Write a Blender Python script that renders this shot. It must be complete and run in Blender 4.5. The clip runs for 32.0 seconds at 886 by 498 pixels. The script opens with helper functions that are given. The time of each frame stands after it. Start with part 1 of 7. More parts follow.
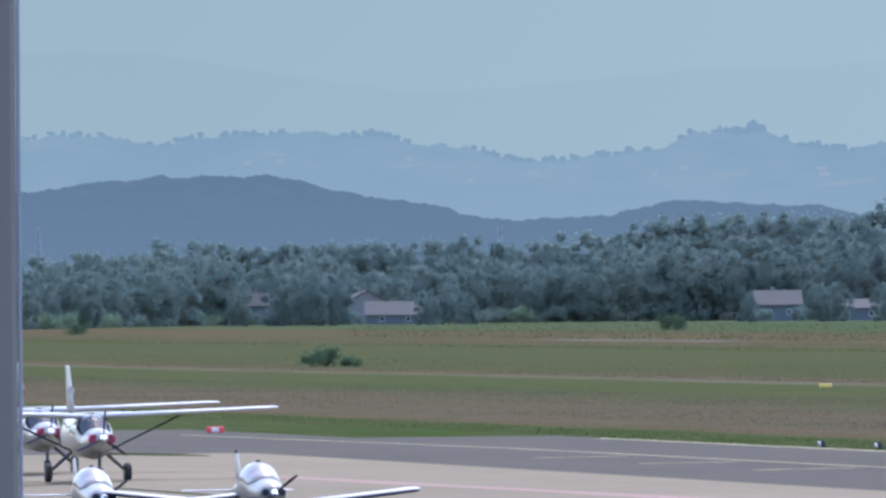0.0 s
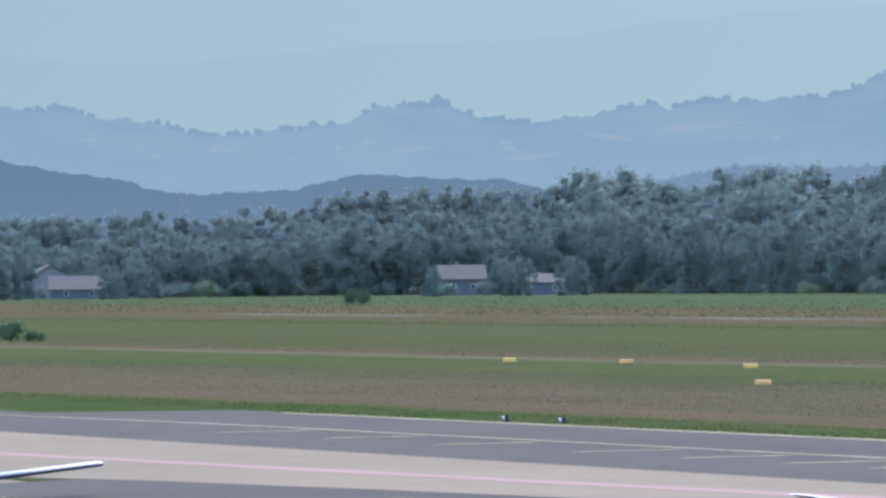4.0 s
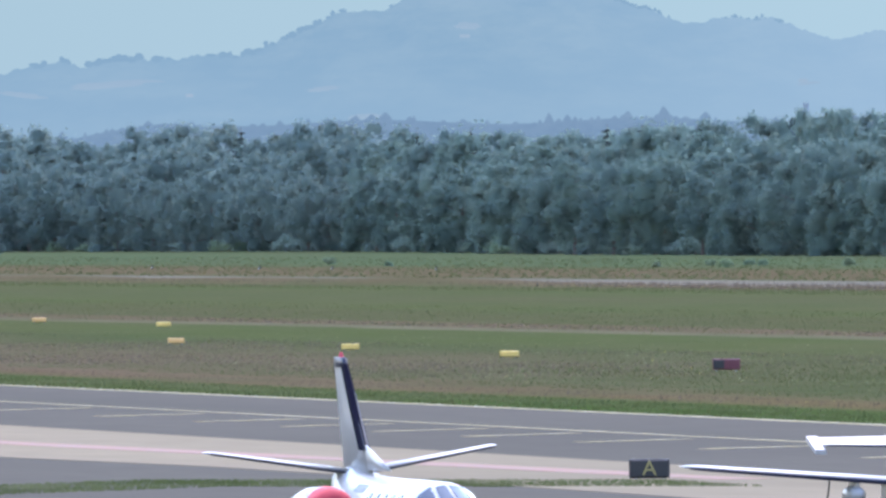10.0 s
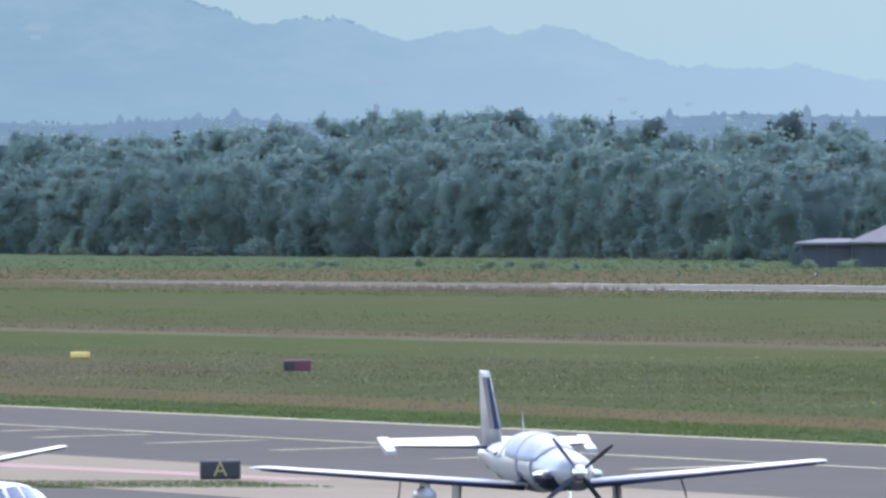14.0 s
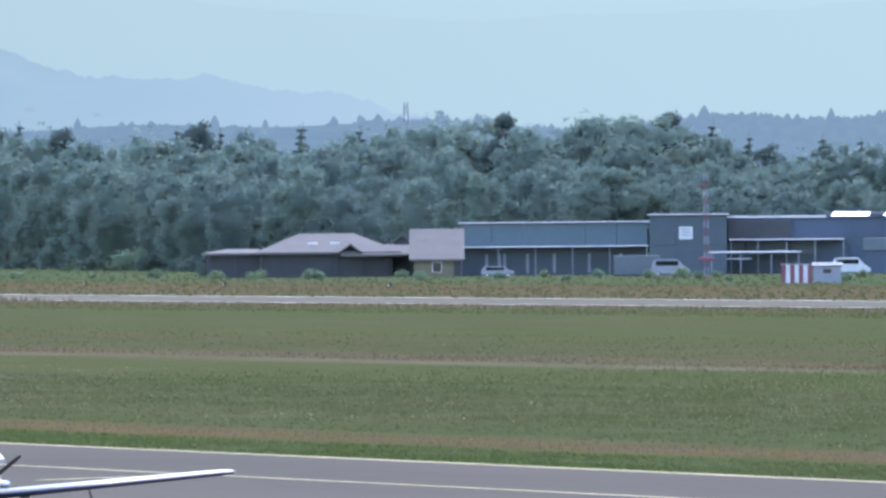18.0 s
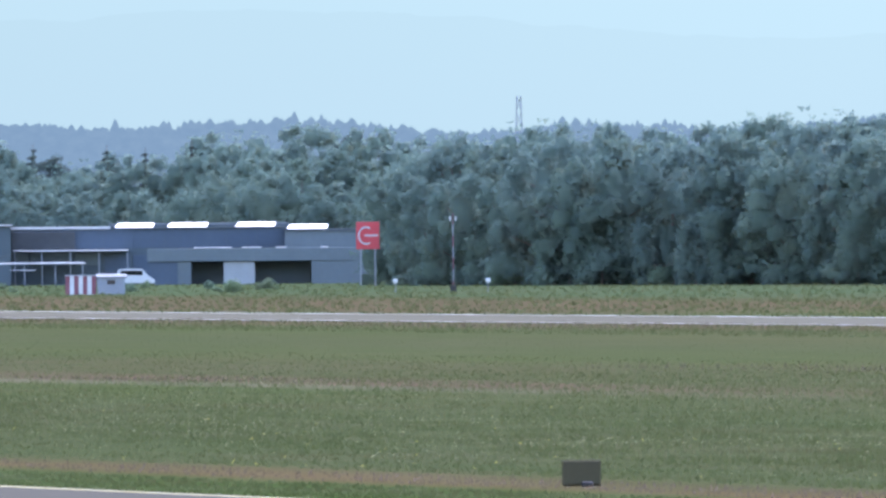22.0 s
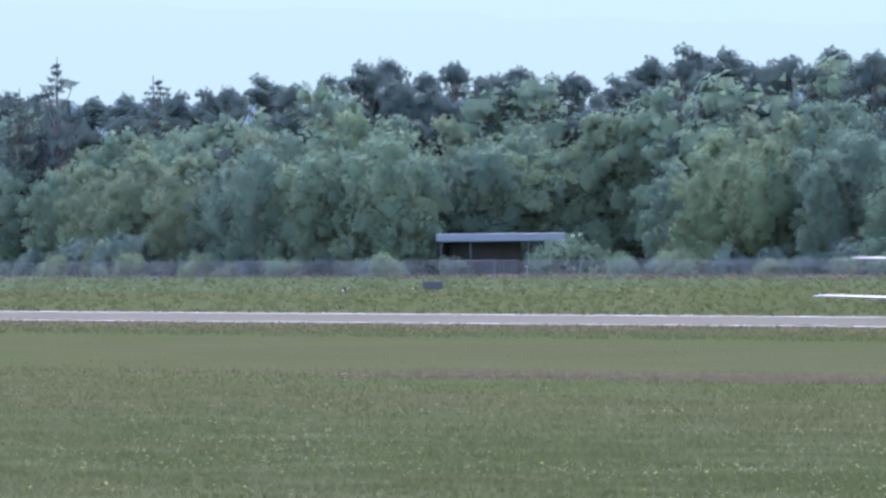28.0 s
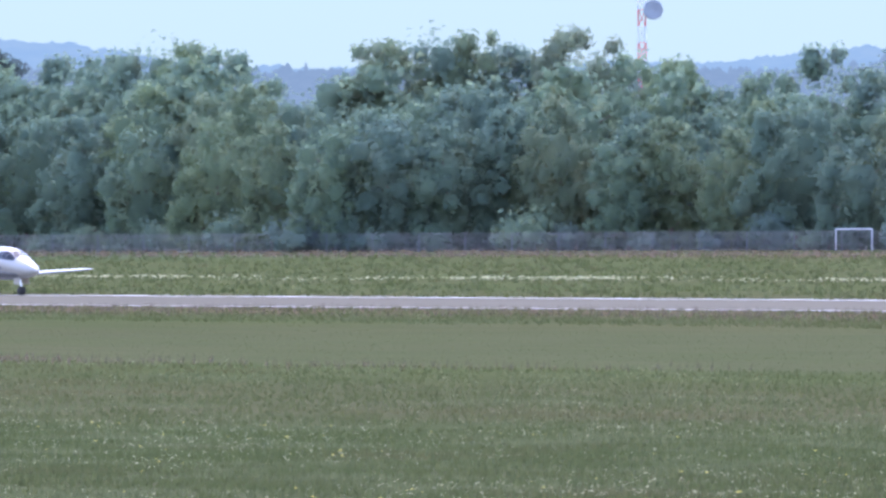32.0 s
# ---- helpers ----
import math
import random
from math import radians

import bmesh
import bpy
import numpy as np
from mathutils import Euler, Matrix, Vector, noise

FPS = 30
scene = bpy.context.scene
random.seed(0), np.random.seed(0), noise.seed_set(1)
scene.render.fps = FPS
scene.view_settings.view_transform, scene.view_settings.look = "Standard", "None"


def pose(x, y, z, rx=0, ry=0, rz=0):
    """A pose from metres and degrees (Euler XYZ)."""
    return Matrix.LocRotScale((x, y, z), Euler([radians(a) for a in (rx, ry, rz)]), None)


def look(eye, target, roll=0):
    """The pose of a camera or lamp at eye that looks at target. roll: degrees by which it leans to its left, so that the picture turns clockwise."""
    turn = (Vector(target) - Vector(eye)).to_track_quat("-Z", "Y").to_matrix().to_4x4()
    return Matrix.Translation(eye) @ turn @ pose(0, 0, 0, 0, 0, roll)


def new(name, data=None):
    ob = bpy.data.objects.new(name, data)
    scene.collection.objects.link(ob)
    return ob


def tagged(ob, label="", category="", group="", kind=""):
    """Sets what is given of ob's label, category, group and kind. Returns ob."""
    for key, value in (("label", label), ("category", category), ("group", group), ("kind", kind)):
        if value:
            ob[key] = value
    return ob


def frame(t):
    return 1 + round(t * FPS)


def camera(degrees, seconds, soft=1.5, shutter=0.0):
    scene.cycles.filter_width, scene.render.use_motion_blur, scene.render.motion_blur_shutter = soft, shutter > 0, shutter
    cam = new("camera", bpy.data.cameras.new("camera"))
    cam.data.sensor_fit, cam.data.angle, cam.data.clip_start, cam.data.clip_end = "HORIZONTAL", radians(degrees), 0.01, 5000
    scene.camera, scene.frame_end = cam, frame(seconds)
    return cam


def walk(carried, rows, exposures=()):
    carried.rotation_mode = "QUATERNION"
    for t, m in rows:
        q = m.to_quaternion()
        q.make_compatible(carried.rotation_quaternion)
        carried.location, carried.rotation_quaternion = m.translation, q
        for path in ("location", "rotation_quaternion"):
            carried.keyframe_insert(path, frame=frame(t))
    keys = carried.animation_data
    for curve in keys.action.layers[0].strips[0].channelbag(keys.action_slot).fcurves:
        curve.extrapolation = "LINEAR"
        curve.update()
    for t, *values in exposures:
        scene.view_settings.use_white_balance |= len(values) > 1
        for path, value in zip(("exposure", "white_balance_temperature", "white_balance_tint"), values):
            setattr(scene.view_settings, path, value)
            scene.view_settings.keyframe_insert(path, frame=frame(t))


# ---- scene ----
# ---------- camera ----------
# azimuth is counted in degrees clockwise from the runway's axis (+Y); the camera stands on a terrace and turns
EYE_Z = 6.75
cam = camera(3.4355, 32.0, soft=2.8)
TURN = [
    (0.0, 9.378, 0.1897), (0.5, 9.512, 0.1776), (1.0, 9.675, 0.1693), (1.5, 9.837, 0.1531), (2.0, 9.982, 0.116),
    (2.5, 10.125, 0.094), (3.0, 10.307, 0.0837), (3.5, 10.468, 0.086), (5.5, 11.009, 0.0432), (6.0, 11.188, 0.0266),
    (6.5, 11.363, -0.0231), (7.0, 11.531, -0.0667), (7.5, 11.725, -0.0866), (8.0, 11.939, -0.0863),
    (8.5, 12.149, -0.0904), (9.0, 12.393, -0.0975), (9.5, 12.652, -0.1011), (10.0, 12.878, -0.1007),
    (10.5, 13.062, -0.1053), (11.0, 13.252, -0.1079), (11.5, 13.482, -0.1083), (12.0, 13.699, -0.1143),
    (12.5, 13.9, -0.1161), (13.0, 14.104, -0.1132), (13.5, 14.309, -0.1117), (15.5, 15.391, -0.1009),
    (16.0, 15.691, -0.0932), (16.5, 15.968, -0.0843), (17.0, 16.249, -0.0896), (17.5, 16.537, -0.0907),
    (18.0, 16.839, -0.0889), (18.5, 17.176, -0.0892), (19.0, 17.529, -0.0849), (19.5, 17.869, -0.082),
    (20.0, 18.182, -0.0781), (20.5, 18.515, -0.0775), (21.0, 18.872, -0.072), (21.5, 19.239, -0.0705),
    (22.0, 19.616, -0.0685), (22.5, 20.028, -0.0762), (23.0, 20.454, -0.1188), (23.5, 20.884, -0.1588),
    (24.0, 21.339, -0.1572), (24.5, 21.819, -0.1609), (25.0, 22.31, -0.1678), (25.5, 22.802, -0.161),
    (27.5, 24.593, -0.1534), (28.0, 25.05, -0.1533), (28.5, 25.535, -0.1508), (29.0, 26.029, -0.1555),
    (29.5, 26.52, -0.1756), (30.0, 27.001, -0.1971), (30.5, 27.485, -0.2067), (31.0, 27.963, -0.2167),
    (31.5, 28.462, -0.2438), (32.0, 28.986, -0.2768)]


def spot(az, d, z=0.0):
    """The place at an azimuth and a distance over the ground from the terrace."""
    return Vector((d * math.sin(radians(az)), d * math.cos(radians(az)), z))


def aim(az, el):
    return spot(az, 1000, EYE_Z + 1000 * math.tan(radians(el)))


EXPOSURES = [(0.0, 1.94, 5700, 25), (8.0, 2.18, 5700, 24), (12.0, 2.18, 5700, 24), (16.0, 2.2, 5750, 24), (20.0, 2.3, 5750, 24), (24.5, 2.41, 5700, 28), (32.0, 2.46, 5650, 35)]
walk(cam, [(t, look((0, 0, EYE_Z), aim(az, el), -0.49)) for t, az, el in TURN], EXPOSURES)

# ---------- light ----------
SUN_AZ, SUN_EL = 30.0, 61.0
world = bpy.data.worlds.new("world")
scene.world = world
world.use_nodes = True
wn, wl = world.node_tree.nodes, world.node_tree.links
sky = wn.new("ShaderNodeTexSky")
sky.sky_type, sky.sun_disc = "NISHITA", False
sky.sun_elevation, sky.sun_rotation = radians(SUN_EL), radians(SUN_AZ)
sky.air_density, sky.dust_density, sky.ozone_density = 1.4, 1.5, 1.6
wn["Background"].inputs["Strength"].default_value = 0.15
wl.new(sky.outputs[0], wn["Background"].inputs["Color"])
sun = new("sun", bpy.data.lights.new("sun", "SUN"))
sun.data.energy, sun.data.angle, sun.data.color = 0.95, radians(1.2), (1.0, 0.95, 0.88)
sun.matrix_world = look(spot(SUN_AZ, 100, 100 * math.tan(radians(SUN_EL))), (0, 0, 0))


# the distance glows as strongly as the sky beside it
GLOW = 0.236


# ---------- materials ----------
def material(name):
    m = bpy.data.materials.new(name)
    m.use_nodes = True
    return m, m.node_tree.nodes, m.node_tree.links, m.node_tree.nodes["Principled BSDF"]


def mixed(n, l, a, b, fac, blend="MIX"):
    x = n.new("ShaderNodeMix")
    x.data_type, x.blend_type = "RGBA", blend
    for socket, value in ((x.inputs[6], a), (x.inputs[7], b), (x.inputs[0], fac)):
        if isinstance(value, bpy.types.NodeSocket):
            l.new(value, socket)
        elif isinstance(value, (int, float)):
            socket.default_value = value
        else:
            socket.default_value = (*value, 1)
    return x.outputs[2]


def noise_out(n, l, scale, detail=4.0, rough=0.55, lo=0.3, hi=0.7, stretch=(1, 1, 1), source="Object"):
    if source == "World":
        src = n.new("ShaderNodeNewGeometry").outputs["Position"]
    else:
        src = n.new("ShaderNodeTexCoord").outputs[source]
    mp = n.new("ShaderNodeMapping")
    mp.inputs["Scale"].default_value = stretch
    l.new(src, mp.inputs["Vector"])
    t = n.new("ShaderNodeTexNoise")
    t.inputs["Scale"].default_value, t.inputs["Detail"].default_value = scale, detail
    t.inputs["Roughness"].default_value = rough
    l.new(mp.outputs[0], t.inputs["Vector"])
    r = n.new("ShaderNodeMapRange")
    r.inputs[1].default_value, r.inputs[2].default_value = lo, hi
    l.new(t.outputs["Fac"], r.inputs[0])
    return r.outputs[0]


def surface(name, color, dark, rough=0.6, metal=0.0, scale=3.0, fine=40.0, bump=0.1, spec=0.4, source="Object", stretch=(1, 1, 1), coat=0.0):
    """Two colours mixed by coarse stains and fine grain, with a little relief."""
    m, n, l, b = material(name)
    coarse = noise_out(n, l, scale, 3, 0.6, 0.35, 0.7, stretch, source)
    grain = noise_out(n, l, fine, 3, 0.6, 0.3, 0.7, stretch, source)
    c = mixed(n, l, color, dark, coarse)
    half = tuple(0.78 * v for v in color)
    c2 = mixed(n, l, c, half, 0.0)
    g = n.new("ShaderNodeMath")
    g.operation = "MULTIPLY"
    l.new(grain, g.inputs[0])
    g.inputs[1].default_value = 0.45
    l.new(g.outputs[0], c2.node.inputs[0])
    l.new(c2, b.inputs["Base Color"])
    b.inputs["Roughness"].default_value, b.inputs["Metallic"].default_value = rough, metal
    b.inputs["Specular IOR Level"].default_value = spec
    b.inputs["Coat Weight"].default_value = coat
    if bump:
        k = n.new("ShaderNodeBump")
        k.inputs["Strength"].default_value = bump
        k.inputs["Distance"].default_value = 0.02
        l.new(grain, k.inputs["Height"])
        l.new(k.outputs[0], b.inputs["Normal"])
    return m


def leaf_material(name, a, b_, c_, sparse=0.28, gloss=0.0):
    """Foliage: each clump differs a little, and each tree as a whole."""
    m, n, l, b = material(name)
    geo, info = n.new("ShaderNodeNewGeometry"), n.new("ShaderNodeObjectInfo")
    c = mixed(n, l, a, b_, geo.outputs["Random Per Island"])
    c2 = mixed(n, l, c, c_, 0.0)
    g = n.new("ShaderNodeMath")
    g.operation = "MULTIPLY"
    l.new(info.outputs["Random"], g.inputs[0])
    g.inputs[1].default_value = 0.75
    l.new(g.outputs[0], c2.node.inputs[0])
    l.new(c2, b.inputs["Base Color"])
    b.inputs["Roughness"].default_value = 0.5
    b.inputs["Specular IOR Level"].default_value = gloss
    t = n.new("ShaderNodeBsdfTranslucent")
    l.new(c2, t.inputs["Color"])
    s = n.new("ShaderNodeMixShader")
    s.inputs[0].default_value = 0.5
    l.new(b.outputs[0], s.inputs[1])
    l.new(t.outputs[0], s.inputs[2])
    # a clump of leaves has gaps that let light through
    gaps, open_ = n.new("ShaderNodeMixShader"), n.new("ShaderNodeBsdfTransparent")
    gaps.inputs[0].default_value = sparse
    l.new(s.outputs[0], gaps.inputs[1])
    l.new(open_.outputs[0], gaps.inputs[2])
    l.new(gaps.outputs[0], n["Material Output"].inputs["Surface"])
    return m


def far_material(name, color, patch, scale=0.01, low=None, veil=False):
    """Hazy distance, far behind the place: haze is painted into its colours and it glows like the sky beside it."""
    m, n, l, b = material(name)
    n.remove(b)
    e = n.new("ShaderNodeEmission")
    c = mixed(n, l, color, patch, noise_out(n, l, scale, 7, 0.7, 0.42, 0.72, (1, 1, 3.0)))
    # paler haze painted low on the slopes
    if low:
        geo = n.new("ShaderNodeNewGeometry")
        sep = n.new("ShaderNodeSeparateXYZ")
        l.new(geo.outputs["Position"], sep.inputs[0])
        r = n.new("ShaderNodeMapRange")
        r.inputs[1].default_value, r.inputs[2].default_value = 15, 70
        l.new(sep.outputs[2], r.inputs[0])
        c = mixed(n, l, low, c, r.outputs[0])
    # veil paints haze that thickens eastwards, towards sky colour
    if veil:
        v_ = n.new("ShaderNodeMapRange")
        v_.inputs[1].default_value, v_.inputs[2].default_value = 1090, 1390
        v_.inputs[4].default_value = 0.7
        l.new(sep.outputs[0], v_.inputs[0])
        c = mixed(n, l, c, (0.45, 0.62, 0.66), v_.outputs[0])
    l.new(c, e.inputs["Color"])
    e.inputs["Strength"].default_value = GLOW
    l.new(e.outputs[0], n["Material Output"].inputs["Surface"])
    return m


def meadow_material(name, blades):
    """Grassland whose strips run along the runway: mown, brown with seed heads, or lush."""
    m, n, l, b = material(name)
    geo = n.new("ShaderNodeNewGeometry")
    sep = n.new("ShaderNodeSeparateXYZ")
    l.new(geo.outputs["Position"], sep.inputs[0])
    wob = noise_out(n, l, 0.03, 3, 0.5, 0.0, 1.0, (1, 0.3, 1), "World")
    a = n.new("ShaderNodeMath")
    a.operation = "MULTIPLY_ADD"
    l.new(wob, a.inputs[0])
    a.inputs[1].default_value = 6.0
    l.new(sep.outputs[0], a.inputs[2])
    r = n.new("ShaderNodeMapRange")
    r.inputs[1].default_value, r.inputs[2].default_value = 103, 803
    l.new(a.outputs[0], r.inputs[0])
    ramp = n.new("ShaderNodeValToRGB")
    ramp.color_ramp.interpolation = "LINEAR"
    lush, brown, green, pale, olive = (0.0245, 0.0485, 0.0090), (0.080, 0.0545, 0.034), (0.0443, 0.0582, 0.0197), (0.1, 0.09, 0.06), (0.0484, 0.0517, 0.0230)
    rust, fresh = (0.085, 0.058, 0.041), (0.043, 0.072, 0.036)
    grey, dim, tan = (0.048, 0.056, 0.025), (0.018, 0.033, 0.014), (0.076, 0.051, 0.025)
    field = (0.037, 0.05, 0.02)
    verge = [(100, lush), (130, lush), (133, brown), (139, brown), (144, field)]
    behind = [(404, olive), (420, brown), (478, brown), (500, olive), (520, fresh), (720, fresh), (760, dim)]
    far_stops = verge + [(180, field), (188, green), (207, green), (209.5, pale), (213, pale), (214.5, rust), (222, rust), (226, olive), (246, olive), (262, green), (300, grey), (335, green), (348, olive), (357, brown)] + behind
    near_stops = [(100, lush), (130, lush), (132, tan), (135, tan), (139, field)] + [(180, field), (225, olive), (250, green), (257, grey), (290, grey), (322, grey), (327, green), (345, brown)] + [(404, olive), (418, green), (598, green), (622, brown), (645, dim)]
    near_ramp = n.new("ShaderNodeValToRGB")
    for ramp_, stops, k_ in ((ramp, far_stops, 0.88), (near_ramp, near_stops, 0.93)):
        el = ramp_.color_ramp.elements
        while len(el) < len(stops):
            el.new(0.5)
        for e, (x, c) in zip(el, stops):
            e.position, e.color = (x - 100) / 700.0, (1.02 * k_ * c[0], k_ * c[1], 0.9 * k_ * c[2], 1)
        l.new(r.outputs[0], ramp_.inputs[0])
    turn_y = n.new("ShaderNodeMapRange")
    turn_y.inputs[1].default_value, turn_y.inputs[2].default_value = 525, 600
    over = n.new("ShaderNodeMapRange")
    over.inputs[1].default_value, over.inputs[2].default_value, over.inputs[4].default_value = 380, 400, 560
    l.new(sep.outputs[0], over.inputs[0])
    back = n.new("ShaderNodeMath")
    back.operation = "SUBTRACT"
    l.new(sep.outputs[1], back.inputs[0])
    l.new(over.outputs[0], back.inputs[1])
    l.new(back.outputs[0], turn_y.inputs[0])
    strips = mixed(n, l, near_ramp.outputs[0], ramp.outputs[0], turn_y.outputs[0])
    patch = noise_out(n, l, 0.08, 5, 0.65, 0.35, 0.72, (1, 0.6, 1), "World")
    fine = noise_out(n, l, 1.3, 4, 0.7, 0.3, 0.75, (1, 1, 1), "World")
    fade = n.new("ShaderNodeMapRange")
    fade.inputs[1].default_value, fade.inputs[2].default_value = 585, 720
    fade.inputs[3].default_value, fade.inputs[4].default_value = 0.0, 0.9
    l.new(sep.outputs[1], fade.inputs[0])
    near = n.new("ShaderNodeMapRange")
    near.inputs[1].default_value, near.inputs[2].default_value = 181, 160
    l.new(a.outputs[0], near.inputs[0])
    beyond = n.new("ShaderNodeMapRange")
    beyond.inputs[1].default_value, beyond.inputs[2].default_value = 135, 141
    l.new(a.outputs[0], beyond.inputs[0])
    p1, p2 = n.new("ShaderNodeMath"), n.new("ShaderNodeMath")
    p1.operation = p2.operation = "MULTIPLY"
    l.new(fade.outputs[0], p1.inputs[0])
    l.new(near.outputs[0], p1.inputs[1])
    l.new(p1.outputs[0], p2.inputs[0])
    l.new(beyond.outputs[0], p2.inputs[1])
    banded = mixed(n, l, strips, (0.076, 0.052, 0.035), p2.outputs[0])
    def blend(base, color, fac, amount):
        k_ = n.new("ShaderNodeMath")
        k_.operation = "MULTIPLY"
        l.new(fac, k_.inputs[0])
        k_.inputs[1].default_value = amount
        return mixed(n, l, base, color, k_.outputs[0])
    wide = noise_out(n, l, 0.022, 4, 0.6, 0.42, 0.66, (1, 0.35, 1), "World")
    streak = noise_out(n, l, 0.35, 4, 0.65, 0.45, 0.7, (1, 0.12, 1), "World")
    mid = noise_out(n, l, 0.15, 4, 0.6, 0.44, 0.6, (1, 0.3, 1), "World")
    c = blend(banded, (0.0689, 0.0525, 0.0295), wide, 0.35)
    c = blend(c, (0.0295, 0.0394, 0.0148), mid, 0.35)
    c = blend(c, (0.0295, 0.0443, 0.0156), patch, 0.32)
    c = blend(c, (0.0722, 0.0656, 0.0377), streak, 0.35)
    dry = blend(c, (0.0771, 0.0722, 0.0426), fine, 0.25)
    isl = mixed(n, l, dry, (0.04, 0.052, 0.021), 0.0)
    k = n.new("ShaderNodeMath")
    k.operation = "MULTIPLY"
    l.new(geo.outputs["Random Per Island"], k.inputs[0])
    k.inputs[1].default_value = 0.4 if blades else 0.0
    l.new(k.outputs[0], isl.node.inputs[0])
    if blades:
        isl = blend(isl, (0.125, 0.130, 0.074), noise_out(n, l, 0.24, 4, 0.65, 0.5, 0.6, (1, 0.35, 1), "World"), 0.65)
        isl = blend(isl, (0.03, 0.048, 0.017), noise_out(n, l, 0.34, 4, 0.65, 0.5, 0.6, (0.8, 0.35, 1), "World"), 0.3)
        isl = blend(isl, (0.078, 0.054, 0.034), noise_out(n, l, 0.1, 4, 0.65, 0.55, 0.66, (1, 0.4, 1), "World"), 0.6)
        isl = mixed(n, l, isl, (0.0968, 0.1164, 0.0426), 0.38)
    l.new(isl, b.inputs["Base Color"])
    b.inputs["Roughness"].default_value = 0.95
    b.inputs["Specular IOR Level"].default_value = 0.0
    if blades:
        t = n.new("ShaderNodeBsdfTranslucent")
        l.new(isl, t.inputs["Color"])
        s = n.new("ShaderNodeMixShader")
        s.inputs[0].default_value = 0.66
        l.new(b.outputs[0], s.inputs[1])
        l.new(t.outputs[0], s.inputs[2])
        l.new(s.outputs[0], n["Material Output"].inputs["Surface"])
    return m


MEADOW = meadow_material("meadow", False)
BLADES = meadow_material("grass blades", True)
# wood leaves carry painted haze: paled, and bluer in LEAF and LEAF_FAR
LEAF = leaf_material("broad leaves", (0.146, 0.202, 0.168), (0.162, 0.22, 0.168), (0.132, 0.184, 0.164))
LEAF_GREEN = leaf_material("green leaves", (0.15, 0.214, 0.144), (0.182, 0.248, 0.142), (0.118, 0.174, 0.14))
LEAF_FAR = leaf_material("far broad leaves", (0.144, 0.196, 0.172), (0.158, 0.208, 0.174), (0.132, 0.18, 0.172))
LEAF_BRIGHT = leaf_material("fresh leaves", (0.155, 0.216, 0.128), (0.19, 0.248, 0.126), (0.164, 0.194, 0.128))
LEAF_DARK = leaf_material("dark shrub leaves", (0.07, 0.115, 0.062), (0.085, 0.135, 0.066), (0.06, 0.1, 0.058))
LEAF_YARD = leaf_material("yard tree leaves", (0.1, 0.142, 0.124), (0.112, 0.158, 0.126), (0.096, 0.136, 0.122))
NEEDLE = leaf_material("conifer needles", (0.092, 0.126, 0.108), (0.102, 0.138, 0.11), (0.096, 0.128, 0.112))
BARK = surface("bark", (0.13, 0.10, 0.08), (0.07, 0.055, 0.045), 0.9, 0, 1.5, 9, 0.4)
ASPHALT = surface("taxiway asphalt", (0.084, 0.078, 0.061), (0.071, 0.067, 0.053), 0.95, 0, 0.05, 0.9, 0.0, 0.0, "World", (1, 0.25, 1))
RUNWAY = surface("runway asphalt", (0.104, 0.096, 0.069), (0.089, 0.082, 0.06), 0.95, 0, 0.06, 0.9, 0.0, 0.0, "World", (1, 0.2, 1))
CONCRETE = surface("apron concrete", (0.182, 0.153, 0.102), (0.148, 0.127, 0.086), 0.95, 0, 0.05, 0.7, 0.0, 0.0, "World", (1, 0.3, 1))
PAINT_Y = surface("worn yellow road paint", (0.3, 0.24, 0.075), (0.17, 0.145, 0.07), 0.7, 0, 0.8, 6, 0.03, 0.3, "World")
PAINT_W = surface("white road paint", (0.75, 0.73, 0.69), (0.55, 0.54, 0.51), 0.6, 0, 0.3, 4, 0.03, 0.3, "World")
PAINT_R = surface("faded red road paint", (0.2, 0.108, 0.075), (0.175, 0.125, 0.086), 0.8, 0, 0.4, 3, 0.03, 0.1, "World")
WHITE = surface("white aircraft paint", (0.305, 0.288, 0.25), (0.27, 0.255, 0.225), 0.4, 0, 0.8, 6, 0.0, 0.4, coat=0.3)
CREAM = surface("off-white aircraft paint", (0.2, 0.178, 0.145), (0.165, 0.148, 0.122), 0.35, 0, 1.2, 9, 0.0, 0.5)
# this grey paints the shade on the jet's lower half
BELLY_SHADE = surface("silver grey belly paint", (0.148, 0.148, 0.156), (0.127, 0.127, 0.135), 0.35, 0, 0.8, 6, 0.0, 0.4)
NAVY = surface("navy aircraft paint", (0.0120, 0.0140, 0.0300), (0.0088, 0.0100, 0.0200), 0.4, 0, 1, 10, 0.0, 0.2)
DULLNAVY = surface("dull dark blue paint", (0.011, 0.01, 0.02), (0.008, 0.008, 0.015), 0.85, 0, 1, 10, 0.0, 0.02)
STRIPE = surface("blue grey stripe paint", (0.0500, 0.0600, 0.0950), (0.0375, 0.0450, 0.0750), 0.3, 0, 1, 10, 0.0, 0.5)
SILVER = surface("polished metal", (0.72, 0.72, 0.74), (0.6, 0.6, 0.62), 0.25, 1.0, 1, 12, 0.0)
DARKMETAL = surface("dark metal", (0.0250, 0.0250, 0.0275), (0.0150, 0.0150, 0.0165), 0.45, 0.4, 2, 14, 0.05)
RUBBER = surface("tyre rubber", (0.0110, 0.0110, 0.0115), (0.0175, 0.0170, 0.0165), 0.8, 0, 3, 20, 0.1)
MAROON = surface("deep red plug cloth", (0.24, 0.022, 0.05), (0.18, 0.018, 0.04), 0.8, 0, 2, 14, 0.2)
REDCLOTH = surface("red cover cloth", (0.451, 0.045, 0.049), (0.344, 0.033, 0.041), 0.8, 0, 2, 14, 0.2)
